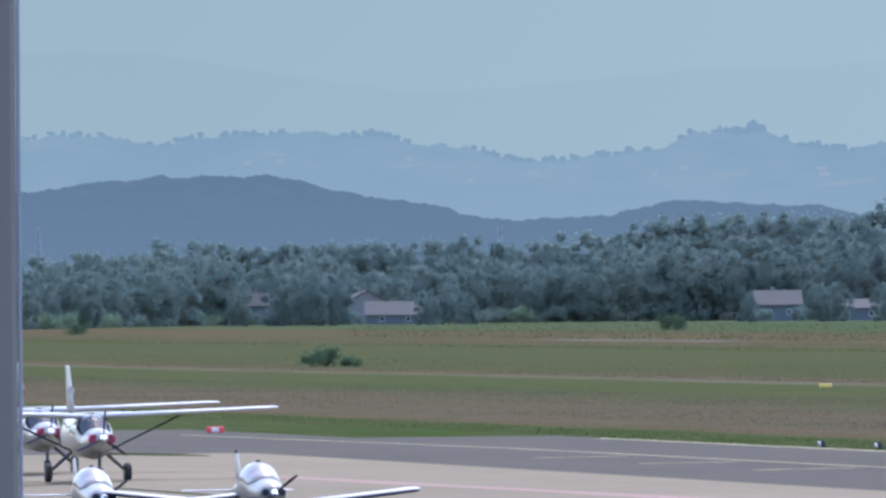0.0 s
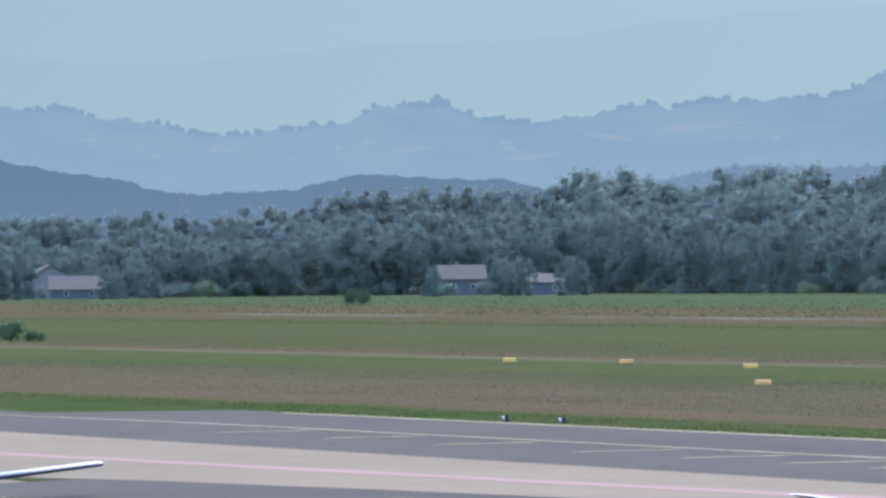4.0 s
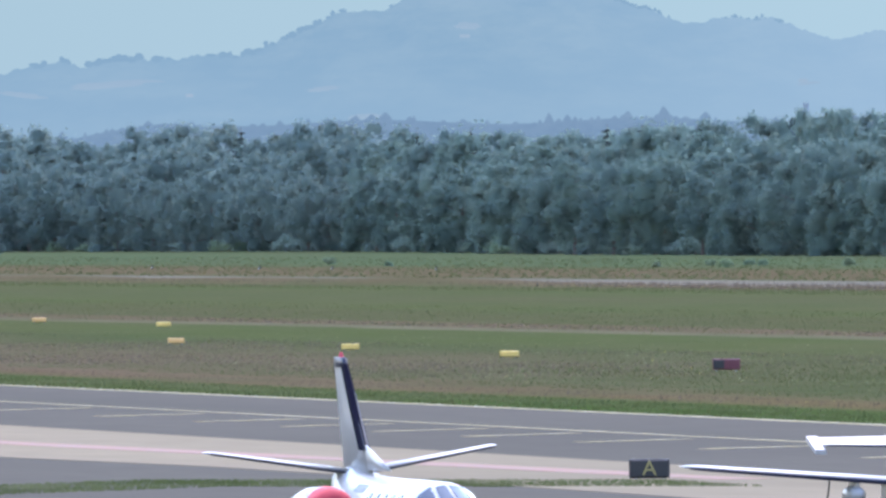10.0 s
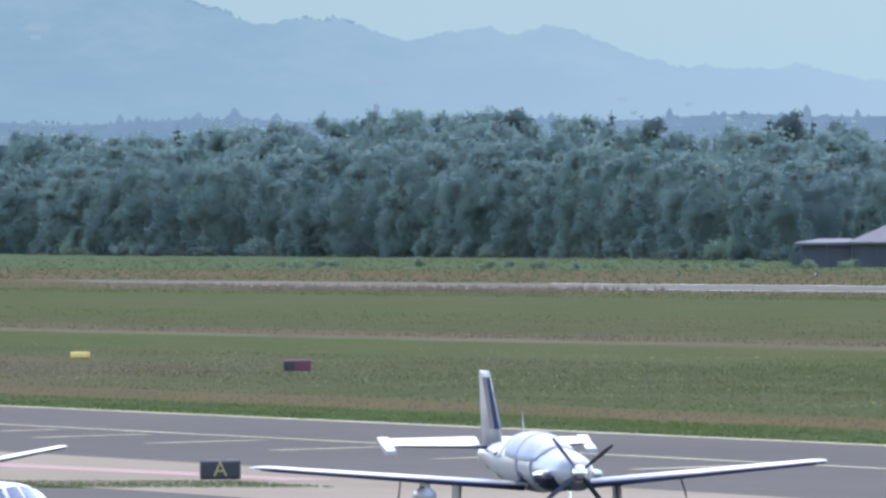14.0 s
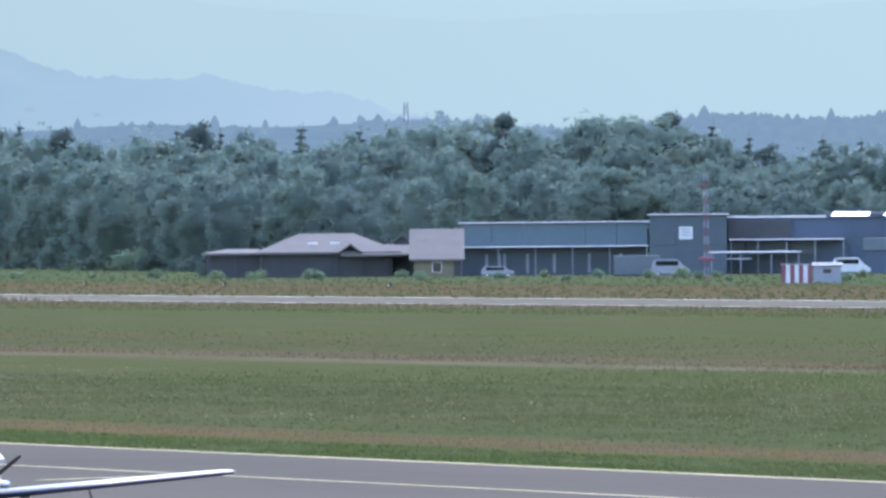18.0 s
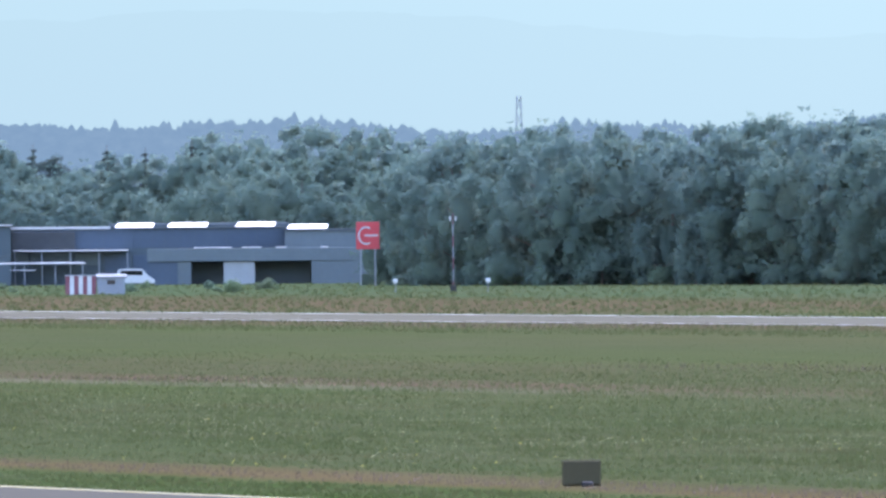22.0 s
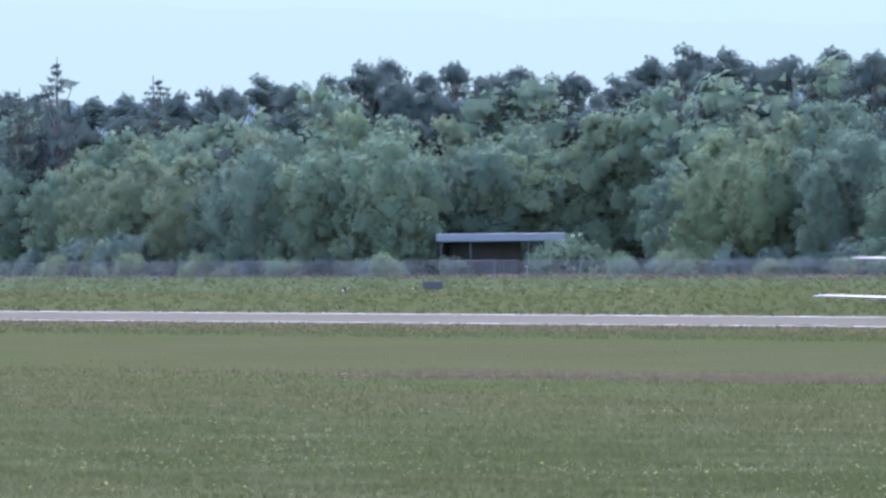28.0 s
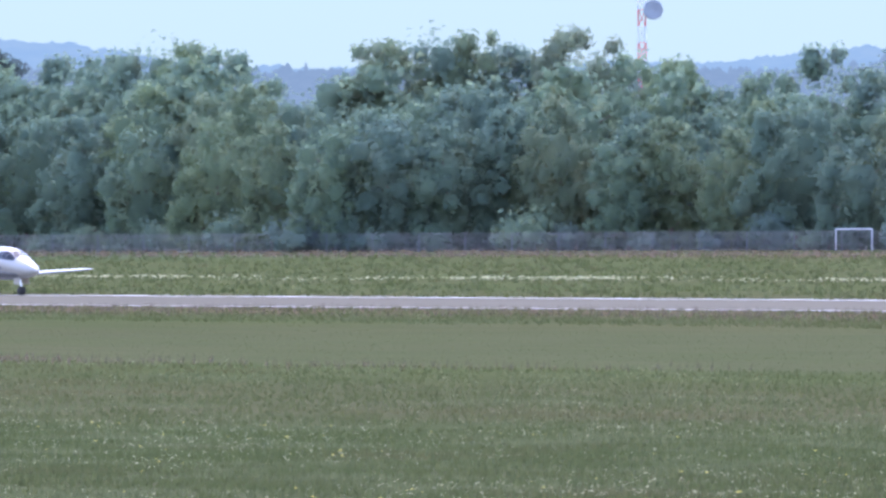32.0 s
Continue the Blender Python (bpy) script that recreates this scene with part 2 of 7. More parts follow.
GLASS_D = surface("dark cockpit glass", (0.0110, 0.0140, 0.0160), (0.0080, 0.0100, 0.0120), 0.08, 0, 1, 8, 0.0, 0.12)
CANVAS = surface("white canvas cover", (0.344, 0.340, 0.340), (0.262, 0.262, 0.267), 0.7, 0, 2.0, 10, 0.25)
YELLOW = surface("yellow sign face", (0.615, 0.426, 0.098), (0.533, 0.369, 0.098), 0.5, 0, 2, 9, 0.02)
ORANGE = surface("faded orange sign face", (0.590, 0.344, 0.107), (0.508, 0.303, 0.107), 0.5, 0, 2, 9, 0.02)
BLACK = surface("black sign face", (0.0100, 0.0105, 0.0110), (0.0150, 0.0150, 0.0150), 0.5, 0, 2, 9, 0.02)
SIGNRED = surface("dark red sign face", (0.107, 0.019, 0.027), (0.080, 0.016, 0.023), 0.5, 0, 2, 9, 0.02)
RED = surface("bright red paint", (0.56, 0.05, 0.06), (0.46, 0.05, 0.06), 0.45, 0, 1, 7, 0.02)
DULLRED = surface("faded dark red paint", (0.2, 0.07, 0.085), (0.16, 0.06, 0.075), 0.7, 0, 1, 7, 0.02)
OFFWHITE = surface("weathered white paint", (0.574, 0.574, 0.566), (0.476, 0.476, 0.467), 0.6, 0, 1, 7, 0.02)
GREYPAINT = surface("grey painted metal", (0.246, 0.262, 0.283), (0.205, 0.217, 0.238), 0.5, 0, 1, 8, 0.03)
OLIVE = surface("olive brown painted metal", (0.076, 0.066, 0.038), (0.062, 0.054, 0.032), 0.9, 0, 1, 8, 0.03, 0.05)
POSTPAINT = surface("grey window post", (0.115, 0.106, 0.09), (0.1, 0.093, 0.08), 0.5, 0, 0.6, 5, 0.02)
CLAD_B = surface("blue grey wall cladding", (0.09, 0.126, 0.134), (0.08, 0.113, 0.12), 0.6, 0, 0.15, 2, 0.05)
CLAD_D = surface("dark wall cladding", (0.066, 0.088, 0.1), (0.055, 0.074, 0.085), 0.6, 0, 0.15, 2, 0.05)
CLAD_P = surface("pale blue grey sheet", (0.17, 0.195, 0.2), (0.145, 0.17, 0.178), 0.6, 0, 0.3, 2, 0.05)
PALEGATE = surface("pale grey gate paint", (0.3, 0.315, 0.315), (0.26, 0.272, 0.275), 0.6, 0, 0.3, 3, 0.03)
CLAD_N = surface("deep blue wall cladding", (0.062, 0.086, 0.118), (0.053, 0.074, 0.104), 0.6, 0, 0.15, 2, 0.05)
SKYLIGHT = surface("bright roof glazing", (0.8, 0.8, 0.8), (0.74, 0.74, 0.75), 0.3, 0, 0.3, 3, 0.0, 0.6)
CLAD_G = surface("grey rendered wall", (0.124, 0.148, 0.154), (0.108, 0.128, 0.134), 0.8, 0, 0.2, 2, 0.1)
ROOFSHEET = surface("bright sheet roof", (0.508, 0.517, 0.525), (0.410, 0.410, 0.418), 0.35, 0.3, 0.3, 3, 0.05)
TILE_B = surface("brown clay roof tiles", (0.068, 0.066, 0.06), (0.056, 0.055, 0.05), 0.9, 0, 0.4, 4, 0.3, 0.05)
TILE_F = surface("faded roof tiles", (0.104, 0.098, 0.084), (0.09, 0.084, 0.074), 0.9, 0, 0.3, 3, 0.2, 0.05)
TILE_P = surface("weathered pale roof tiles", (0.138, 0.13, 0.116), (0.116, 0.11, 0.098), 0.9, 0, 0.4, 4, 0.3, 0.05)
TILE_R = surface("red clay roof tiles", (0.078, 0.052, 0.048), (0.066, 0.045, 0.042), 0.9, 0, 0.4, 4, 0.3, 0.05)
PLASTER = surface("pale plaster", (0.172, 0.168, 0.160), (0.139, 0.138, 0.131), 0.9, 0, 0.3, 4, 0.15)
PLASTER_Y = surface("yellow plaster", (0.16, 0.146, 0.09), (0.138, 0.127, 0.08), 0.9, 0, 0.3, 4, 0.15)
TIMBER = surface("dark timber", (0.06, 0.063, 0.063), (0.048, 0.05, 0.05), 0.85, 0, 0.6, 6, 0.2)
WINDOW = surface("house window glass", (0.0250, 0.0300, 0.0375), (0.0175, 0.0200, 0.0250), 0.1, 0, 1, 8, 0.0, 0.6)
WIRE = surface("galvanised fence wire", (0.123, 0.135, 0.143), (0.098, 0.108, 0.115), 0.7, 0.0, 2, 9, 0.02)
FLOWER = surface("white flower heads", (0.34, 0.33, 0.165), (0.24, 0.24, 0.125), 0.9, 0, 2, 9, 0.0)
FLOWER_Y = surface("yellow flower heads", (0.451, 0.377, 0.049), (0.369, 0.328, 0.057), 0.9, 0, 2, 9, 0.0)
SEED = leaf_material("reddish seed heads", (0.14, 0.098, 0.07), (0.148, 0.108, 0.076), (0.12, 0.1, 0.062))


# ---------- building blocks ----------
class Geo:
    """Collects faces for one mesh."""

    def __init__(self):
        self.v, self.f, self.n = [], [], []

    def add(self, verts, faces):
        k = len(self.v)
        self.v += [tuple(p) for p in verts]
        self.f += [tuple(k + i for i in q) for q in faces]
        return self

    def box(self, x0, x1, y0, y1, z0, z1, c=0.0):
        """A box with its edges cut back by c."""
        c = min(c, 0.45 * (x1 - x0), 0.45 * (y1 - y0), 0.45 * (z1 - z0))
        if c <= 0:
            p = [(x, y, z) for z in (z0, z1) for y in (y0, y1) for x in (x0, x1)]
            return self.add(p, [(0, 2, 3, 1), (4, 5, 7, 6), (0, 1, 5, 4), (2, 6, 7, 3), (0, 4, 6, 2), (1, 3, 7, 5)])
        bm = bmesh.new()
        bmesh.ops.create_cube(bm, size=1)
        for q in bm.verts:
            q.co = ((x0 + x1) / 2 + q.co.x * (x1 - x0), (y0 + y1) / 2 + q.co.y * (y1 - y0), (z0 + z1) / 2 + q.co.z * (z1 - z0))
        bmesh.ops.bevel(bm, geom=bm.edges[:], offset=c, segments=1, affect="EDGES")
        bm.verts.index_update()
        self.add([q.co[:] for q in bm.verts], [[q.index for q in f.verts] for f in bm.faces])
        bm.free()
        return self

    def loft(self, rings, closed=True, cap=True):
        n = len(rings[0])
        verts = [p for r in rings for p in r]
        faces = []
        for i in range(len(rings) - 1):
            for j in range(n if closed else n - 1):
                a, b = i * n + j, i * n + (j + 1) % n
                faces.append((a, b, b + n, a + n))
        if cap and closed:
            faces.append(tuple(reversed(range(n))))
            faces.append(tuple(range((len(rings) - 1) * n, len(rings) * n)))
        return self.add(verts, faces)

    def tube(self, points, radius, n=6):
        pts = [Vector(p) for p in points]
        rad = radius if isinstance(radius, (list, tuple)) else [radius] * len(pts)
        rings = []
        for i, p in enumerate(pts):
            d = (pts[min(i + 1, len(pts) - 1)] - pts[max(i - 1, 0)]).normalized()
            u = d.cross(Vector((0, 0, 1)) if abs(d.z) < 0.9 else Vector((1, 0, 0))).normalized()
            w = d.cross(u)
            rings.append([p + rad[i] * (math.cos(k * math.tau / n) * u + math.sin(k * math.tau / n) * w) for k in range(n)])
        return self.loft(rings)

    def wheel(self, x, y, z, r, w, n=16):
        """A tyre with rounded shoulders, axle along y."""
        rings = []
        for yy, rr in ((-0.5, 0.55), (-0.5, 0.82), (-0.36, 0.97), (0, 1.0), (0.36, 0.97), (0.5, 0.82), (0.5, 0.55)):
            rings.append([(x + r * rr * math.cos(k * math.tau / n), y + w * yy, z + r * rr * math.sin(k * math.tau / n)) for k in range(n)])
        return self.loft(rings)


def mesh_from(name, geo, mat, smooth=False):
    me = bpy.data.meshes.new(name)
    me.from_pydata(geo.v, [], geo.f)
    me.materials.append(mat)
    if smooth:
        me.polygons.foreach_set("use_smooth", [True] * len(me.polygons))
    me.validate()
    me.update()
    bm = bmesh.new()
    bm.from_mesh(me)
    bmesh.ops.recalc_face_normals(bm, faces=bm.faces[:])
    bm.to_mesh(me)
    bm.free()
    return me


def part(name, geo, mat, parent, label="", smooth=False):
    ob = new(name, mesh_from(name, geo, mat, smooth))
    ob.parent = parent
    return tagged(ob, label)


def thing(name, label, category, group="", m=None):
    ob = new(name)
    ob.empty_display_size = 0.2
    if m is not None:
        ob.matrix_basis = m
    return tagged(ob, label, category, group)


def single(name, geo, mat, label, category="", group="", kind="", smooth=False, m=None):
    ob = new(name, mesh_from(name, geo, mat, smooth))
    if m is not None:
        ob.matrix_basis = m
    return tagged(ob, label, category, group, kind)


def soften(me, normals):
    """Clumps of leaves shade as soft masses."""
    me.polygons.foreach_set("use_smooth", [True] * len(me.polygons))
    me.normals_split_custom_set_from_vertices(normals)


rng = random.Random(7)

# ---------- sky and distance ----------
def arc_wall(name, d, az0, az1, crest, mat, label, steps=900, depth=160.0, category="hills"):
    """A ridge far off: a slope that climbs to a crest and falls behind it."""
    g = Geo()
    rows_ = []
    for i in range(steps + 1):
        az = az0 + (az1 - az0) * i / steps
        top = EYE_Z + d * math.tan(radians(crest(az)))
        rows_.append((spot(az, d - depth, -5), spot(az, d - depth * 0.45, top * 0.55), spot(az, d, top), spot(az, d + 20, -5)))
    n = len(rows_)
    g.add([r[k] for k in range(4) for r in rows_], [(k * n + j, k * n + j + 1, k * n + n + j + 1, k * n + n + j) for k in range(3) for j in range(n - 1)])
    return single(name, g, mat, label, category, kind="structure", smooth=True)


def crest_line(*nodes):
    """A crest that glides from node to node: azimuth and height angle."""
    def f(az):
        for (x0, y0), (x1, y1) in zip(nodes, nodes[1:]):
            if az <= x1:
                t = min(1.0, max(0.0, (az - x0) / (x1 - x0)))
                return y0 + (y1 - y0) * t * t * (3 - 2 * t)
        return nodes[-1][1]
    return f


def woody(f, amp, scale, seed):
    """Adds the ragged edge of tree tops to a crest."""
    def g(az):
        p = noise.fractal((az * scale, seed, 0.0), 0.9, 2.1, 5)
        q = noise.noise((az * 70.0, seed * 2.0, 5.0))
        return f(az) + amp * p + 0.8 * amp * abs(q)
    return g


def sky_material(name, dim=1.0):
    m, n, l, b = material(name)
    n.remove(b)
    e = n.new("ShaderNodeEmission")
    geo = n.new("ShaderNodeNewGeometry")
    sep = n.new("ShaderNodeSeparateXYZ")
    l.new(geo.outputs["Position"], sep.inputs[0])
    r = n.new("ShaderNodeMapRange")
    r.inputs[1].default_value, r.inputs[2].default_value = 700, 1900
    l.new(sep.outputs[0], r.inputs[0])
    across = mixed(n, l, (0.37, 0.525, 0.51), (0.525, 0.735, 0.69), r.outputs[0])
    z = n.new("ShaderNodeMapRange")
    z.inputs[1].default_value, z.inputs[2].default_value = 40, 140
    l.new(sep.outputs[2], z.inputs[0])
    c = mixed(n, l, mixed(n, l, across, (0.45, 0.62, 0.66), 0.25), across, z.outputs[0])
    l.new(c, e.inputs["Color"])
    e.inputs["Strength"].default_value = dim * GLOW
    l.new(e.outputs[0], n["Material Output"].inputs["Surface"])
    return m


g = Geo()
pa = [spot(-10 + 60 * i / 60, 4975, -20) for i in range(61)]
pb = [spot(-10 + 60 * i / 60, 4975, 260) for i in range(61)]
g.add(pa + pb, [(j, j + 1, 62 + j, 61 + j) for j in range(60)])
single("backdrop_sky", g, sky_material("hazy sky"), "pale hazy blue summer sky low over the hills", "sky", kind="structure")

# far mountains reuse the sky's glow, slightly dimmed, as painted haze
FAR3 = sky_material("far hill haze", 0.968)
# each ridge's glowing colours have its haze painted in
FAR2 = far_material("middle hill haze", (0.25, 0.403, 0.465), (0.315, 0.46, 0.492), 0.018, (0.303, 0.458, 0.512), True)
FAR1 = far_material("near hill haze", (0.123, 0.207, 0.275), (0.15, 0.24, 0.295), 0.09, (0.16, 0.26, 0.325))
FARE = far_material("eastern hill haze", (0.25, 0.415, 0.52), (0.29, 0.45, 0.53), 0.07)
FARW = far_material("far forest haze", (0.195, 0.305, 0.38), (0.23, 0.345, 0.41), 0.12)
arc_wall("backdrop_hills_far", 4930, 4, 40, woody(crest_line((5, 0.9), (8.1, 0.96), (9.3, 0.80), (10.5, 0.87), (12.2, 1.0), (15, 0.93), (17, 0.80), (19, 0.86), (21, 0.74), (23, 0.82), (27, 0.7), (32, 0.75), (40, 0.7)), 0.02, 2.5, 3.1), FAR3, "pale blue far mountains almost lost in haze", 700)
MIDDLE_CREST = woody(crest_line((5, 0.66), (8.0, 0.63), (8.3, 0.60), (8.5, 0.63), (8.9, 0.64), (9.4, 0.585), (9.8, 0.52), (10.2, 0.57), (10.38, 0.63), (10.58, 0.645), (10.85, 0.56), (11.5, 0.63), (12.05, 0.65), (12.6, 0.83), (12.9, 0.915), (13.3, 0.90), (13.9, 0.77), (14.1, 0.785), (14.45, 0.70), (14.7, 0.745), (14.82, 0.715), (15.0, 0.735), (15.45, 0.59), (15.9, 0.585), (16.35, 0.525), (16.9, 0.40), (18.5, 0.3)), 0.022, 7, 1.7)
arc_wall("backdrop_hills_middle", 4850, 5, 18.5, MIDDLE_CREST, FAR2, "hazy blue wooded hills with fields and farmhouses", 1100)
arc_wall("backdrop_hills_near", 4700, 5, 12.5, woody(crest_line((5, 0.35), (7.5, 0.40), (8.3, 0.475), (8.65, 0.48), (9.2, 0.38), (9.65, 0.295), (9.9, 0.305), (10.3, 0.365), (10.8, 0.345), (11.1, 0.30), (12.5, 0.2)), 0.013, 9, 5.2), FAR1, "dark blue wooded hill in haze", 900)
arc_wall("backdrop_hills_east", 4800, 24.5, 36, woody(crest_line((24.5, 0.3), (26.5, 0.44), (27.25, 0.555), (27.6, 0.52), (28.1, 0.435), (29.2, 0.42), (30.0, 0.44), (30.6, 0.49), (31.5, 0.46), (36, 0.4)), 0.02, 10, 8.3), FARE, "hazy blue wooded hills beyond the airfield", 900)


def cone_row(g, az0, az1, step, d, base_el, h):
    az = az0
    while az < az1:
        r = h * rng.uniform(0.22, 0.6)
        hh = h * rng.uniform(0.4, 0.85) * (1.5 if rng.random() < 0.16 else 1.0)
        dd = d + rng.uniform(-25, 25)
        z0 = EYE_Z + dd * math.tan(radians(base_el(az))) - 0.35 * h
        c = spot(az, dd, z0)
        a0 = rng.uniform(0, 6)
        rings = []
        for q, rr in ((0, 1.0), (0.35, 0.95), (0.72, 0.6), (1.0, 0.1)):
            rings.append([c + Vector((rr * r * rng.uniform(0.7, 1.2) * math.cos(a0 + k * math.tau / 6), rr * r * rng.uniform(0.7, 1.2) * math.sin(a0 + k * math.tau / 6), q * hh)) for k in range(6)])
        g.loft(rings)
        az += step * rng.uniform(0.5, 1.5)


def far_base(az):
    return 0.375 + 0.015 * math.sin(az * 2.1) + 0.015 * math.sin(az * 5.3 + 1)


def line_at(az):
    return 0.19 + 0.19 * min(1.0, max(0.0, (az - 10.7) / 1.1)) + 0.01 * math.sin(az * 6.1)


# the far forest glows too, its blue haze painted into FARW
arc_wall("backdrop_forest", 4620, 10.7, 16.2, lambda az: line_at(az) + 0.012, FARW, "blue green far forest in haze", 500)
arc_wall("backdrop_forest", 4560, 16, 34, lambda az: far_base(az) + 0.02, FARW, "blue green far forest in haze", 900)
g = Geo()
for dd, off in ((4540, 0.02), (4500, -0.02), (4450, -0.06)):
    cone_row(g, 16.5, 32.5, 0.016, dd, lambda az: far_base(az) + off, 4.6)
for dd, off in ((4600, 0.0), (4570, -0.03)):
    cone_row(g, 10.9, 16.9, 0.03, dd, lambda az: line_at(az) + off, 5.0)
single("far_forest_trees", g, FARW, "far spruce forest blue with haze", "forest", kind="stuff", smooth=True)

# the middle hills' wooded crest, farmhouses and pale fields, all glowing in painted haze colours
def crest_trees(g, az0, az1, crest, d, h, step, thin):
    az = az0
    while az < az1:
        if noise.noise((az * 4.0, thin, 3.0)) > rng.uniform(-0.25, 0.5):
            hh, r = h * rng.uniform(0.3, 0.75), h * rng.uniform(0.3, 0.75)
            c = spot(az, d, EYE_Z + d * math.tan(radians(crest(az))) - 0.3 * h)
            a0 = rng.uniform(0, 6)
            g.loft([[c + Vector((q * r * rng.uniform(0.75, 1.2) * math.cos(a0 + k * math.tau / 7), q * r * rng.uniform(0.75, 1.2) * math.sin(a0 + k * math.tau / 7), 0.3 * h + z * hh)) for k in range(7)] for q, z in ((0.5, -0.4), (0.95, 0.1), (1.0, 0.45), (0.7, 0.8), (0.2, 1.0))])
        az += step * rng.uniform(0.4, 1.6)


g = Geo()
crest_trees(g, 7.4, 12.5, MIDDLE_CREST, 4840, 2.3, 0.012, 1.0)
crest_trees(g, 10.34, 10.62, MIDDLE_CREST, 4840, 3.8, 0.009, 9.0)
crest_trees(g, 12.5, 14.2, MIDDLE_CREST, 4840, 1.2, 0.008, 4.0)
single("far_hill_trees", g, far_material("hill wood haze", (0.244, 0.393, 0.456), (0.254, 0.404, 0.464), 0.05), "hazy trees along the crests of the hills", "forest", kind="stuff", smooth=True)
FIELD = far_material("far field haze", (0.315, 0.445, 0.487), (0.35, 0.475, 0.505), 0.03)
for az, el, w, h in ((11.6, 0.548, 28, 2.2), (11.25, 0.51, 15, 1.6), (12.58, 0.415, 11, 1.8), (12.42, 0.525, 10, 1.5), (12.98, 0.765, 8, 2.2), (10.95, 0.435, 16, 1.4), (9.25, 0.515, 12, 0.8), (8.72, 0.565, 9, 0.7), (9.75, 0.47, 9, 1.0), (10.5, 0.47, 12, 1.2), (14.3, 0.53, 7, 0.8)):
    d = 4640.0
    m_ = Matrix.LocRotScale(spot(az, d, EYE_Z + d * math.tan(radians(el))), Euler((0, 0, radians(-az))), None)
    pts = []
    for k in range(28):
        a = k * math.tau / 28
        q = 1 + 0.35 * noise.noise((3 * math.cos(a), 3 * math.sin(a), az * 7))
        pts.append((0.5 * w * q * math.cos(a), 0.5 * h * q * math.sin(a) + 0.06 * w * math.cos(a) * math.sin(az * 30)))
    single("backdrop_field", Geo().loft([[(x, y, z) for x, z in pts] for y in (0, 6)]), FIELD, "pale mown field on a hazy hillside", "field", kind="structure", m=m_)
g = Geo()
for az, el, w in ((10.313, 0.495, 2.2), (10.85, 0.488, 3.0), (9.73, 0.481, 2.6), (9.49, 0.45, 2.4), (8.62, 0.527, 2.4), (8.75, 0.535, 1.8), (10.86, 0.466, 3.0), (12.97, 0.722, 2.8), (14.28, 0.538, 2.4), (15.24, 0.462, 2.6), (15.5, 0.44, 1.6), (9.25, 0.535, 1.6), (10.2, 0.47, 1.6), (11.9, 0.5, 1.8)):
    c = spot(az, 4630.0, EYE_Z + 4630.0 * math.tan(radians(el)))
    g.box(c.x - w / 2, c.x + w / 2, c.y - 1, c.y + 1, c.z - 0.35, c.z + 0.35).loft([[(c.x + sx * w * 0.55, c.y - 1.2, c.z + 0.35), (c.x + sx * w * 0.55, c.y + 1.2, c.z + 0.35), (c.x + sx * w * 0.5, c.y, c.z + 0.8)] for sx in (-1, 1)])
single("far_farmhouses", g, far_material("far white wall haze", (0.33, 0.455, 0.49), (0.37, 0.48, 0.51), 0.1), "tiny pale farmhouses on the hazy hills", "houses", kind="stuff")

# ---------- ground ----------
def ground_z(x):
    """The apron lies a little lower than the field."""
    return -0.55 * min(1.0, max(0.0, (79 - x) / 13.0))


g = Geo()
xs = [-2500, -1200, -500, -200, 0, 40, 66, 70, 74, 79, 97, 122, 200, 368, 402, 600, 1000, 1600, 2400, 3400, 5000]
ys = [-800 + 145 * j for j in range(41)]
nx, ny = len(xs) - 1, len(ys) - 1
g.add([(x, y, ground_z(x)) for y in ys for x in xs], [(j * (nx + 1) + i, j * (nx + 1) + i + 1, (j + 1) * (nx + 1) + i + 1, (j + 1) * (nx + 1) + i) for j in range(ny) for i in range(nx)])
single("ground", g, MEADOW, "flat airfield grassland with green, brown and mown strips", "ground", kind="structure")


def slab(name, x0, x1, y0, y1, mat, label, top=0.03, bottom=-0.3):
    xs_ = [x0] + [q for q in (66, 70, 74, 79) if x0 < q < x1] + [x1]
    rings = [[(x, y0, ground_z(x) + bottom), (x, y1, ground_z(x) + bottom), (x, y1, ground_z(x) + top), (x, y0, ground_z(x) + top)] for x in xs_]
    return single(name, Geo().loft(rings), mat, label, "pavement", kind="structure")


slab("runway", 368, 402, -600, 2350, RUNWAY, "long grey asphalt runway with white edge lines")
# a low swell of the ground hides the far end of the runway
rings = []
for i in range(61):
    y = 1440 + 30 * i
    h = 0.72 * min(1.0, (y - 1440) / 150.0) * (0.85 + 0.15 * math.sin(y * 0.021) + 0.1 * math.sin(y * 0.057))
    rings.append([(340, y, -0.2), (350, y, 0.15 * h), (357, y, h), (362, y, 0.97 * h), (367.5, y, 0.1 * h), (367.8, y, -0.2)])
single("ground_swell", Geo().loft(rings), MEADOW, "low grassy swell beside the runway", "ground", kind="structure")
slab("taxiway", 97, 122, -300, 705, ASPHALT, "grey asphalt taxiway with worn yellow lines")
# the concrete strip narrows towards the terrace: its inner edge runs aslant
rings = []
for y, x in ((-300, 86), (300, 86), (385, 85.5), (403, 85.2), (425, 83.3), (449, 80.8), (470, 78.6), (490, 76.6), (560, 76), (640, 76)):
    z = ground_z(x)
    rings.append([(x, y, z - 0.2), (97, y, -0.2), (97, y, 0.034), (79 + max(0.0, x - 78.9), y, 0.034), (x, y, z + 0.034)])
single("apron_concrete", Geo().loft(rings), CONCRETE, "pale concrete apron strip beside the taxiway", "pavement", kind="structure")
slab("apron_asphalt", -200, 96.9, -300, 480, ASPHALT, "grey asphalt aircraft apron", 0.02)
slab("taxiway_link", 80, 112, 640, 760, ASPHALT, "grey asphalt end of the taxiway", 0.026)
slab("apron_concrete_west", -200, 75.9, 480, 640, CONCRETE, "pale concrete parking apron under light aircraft")


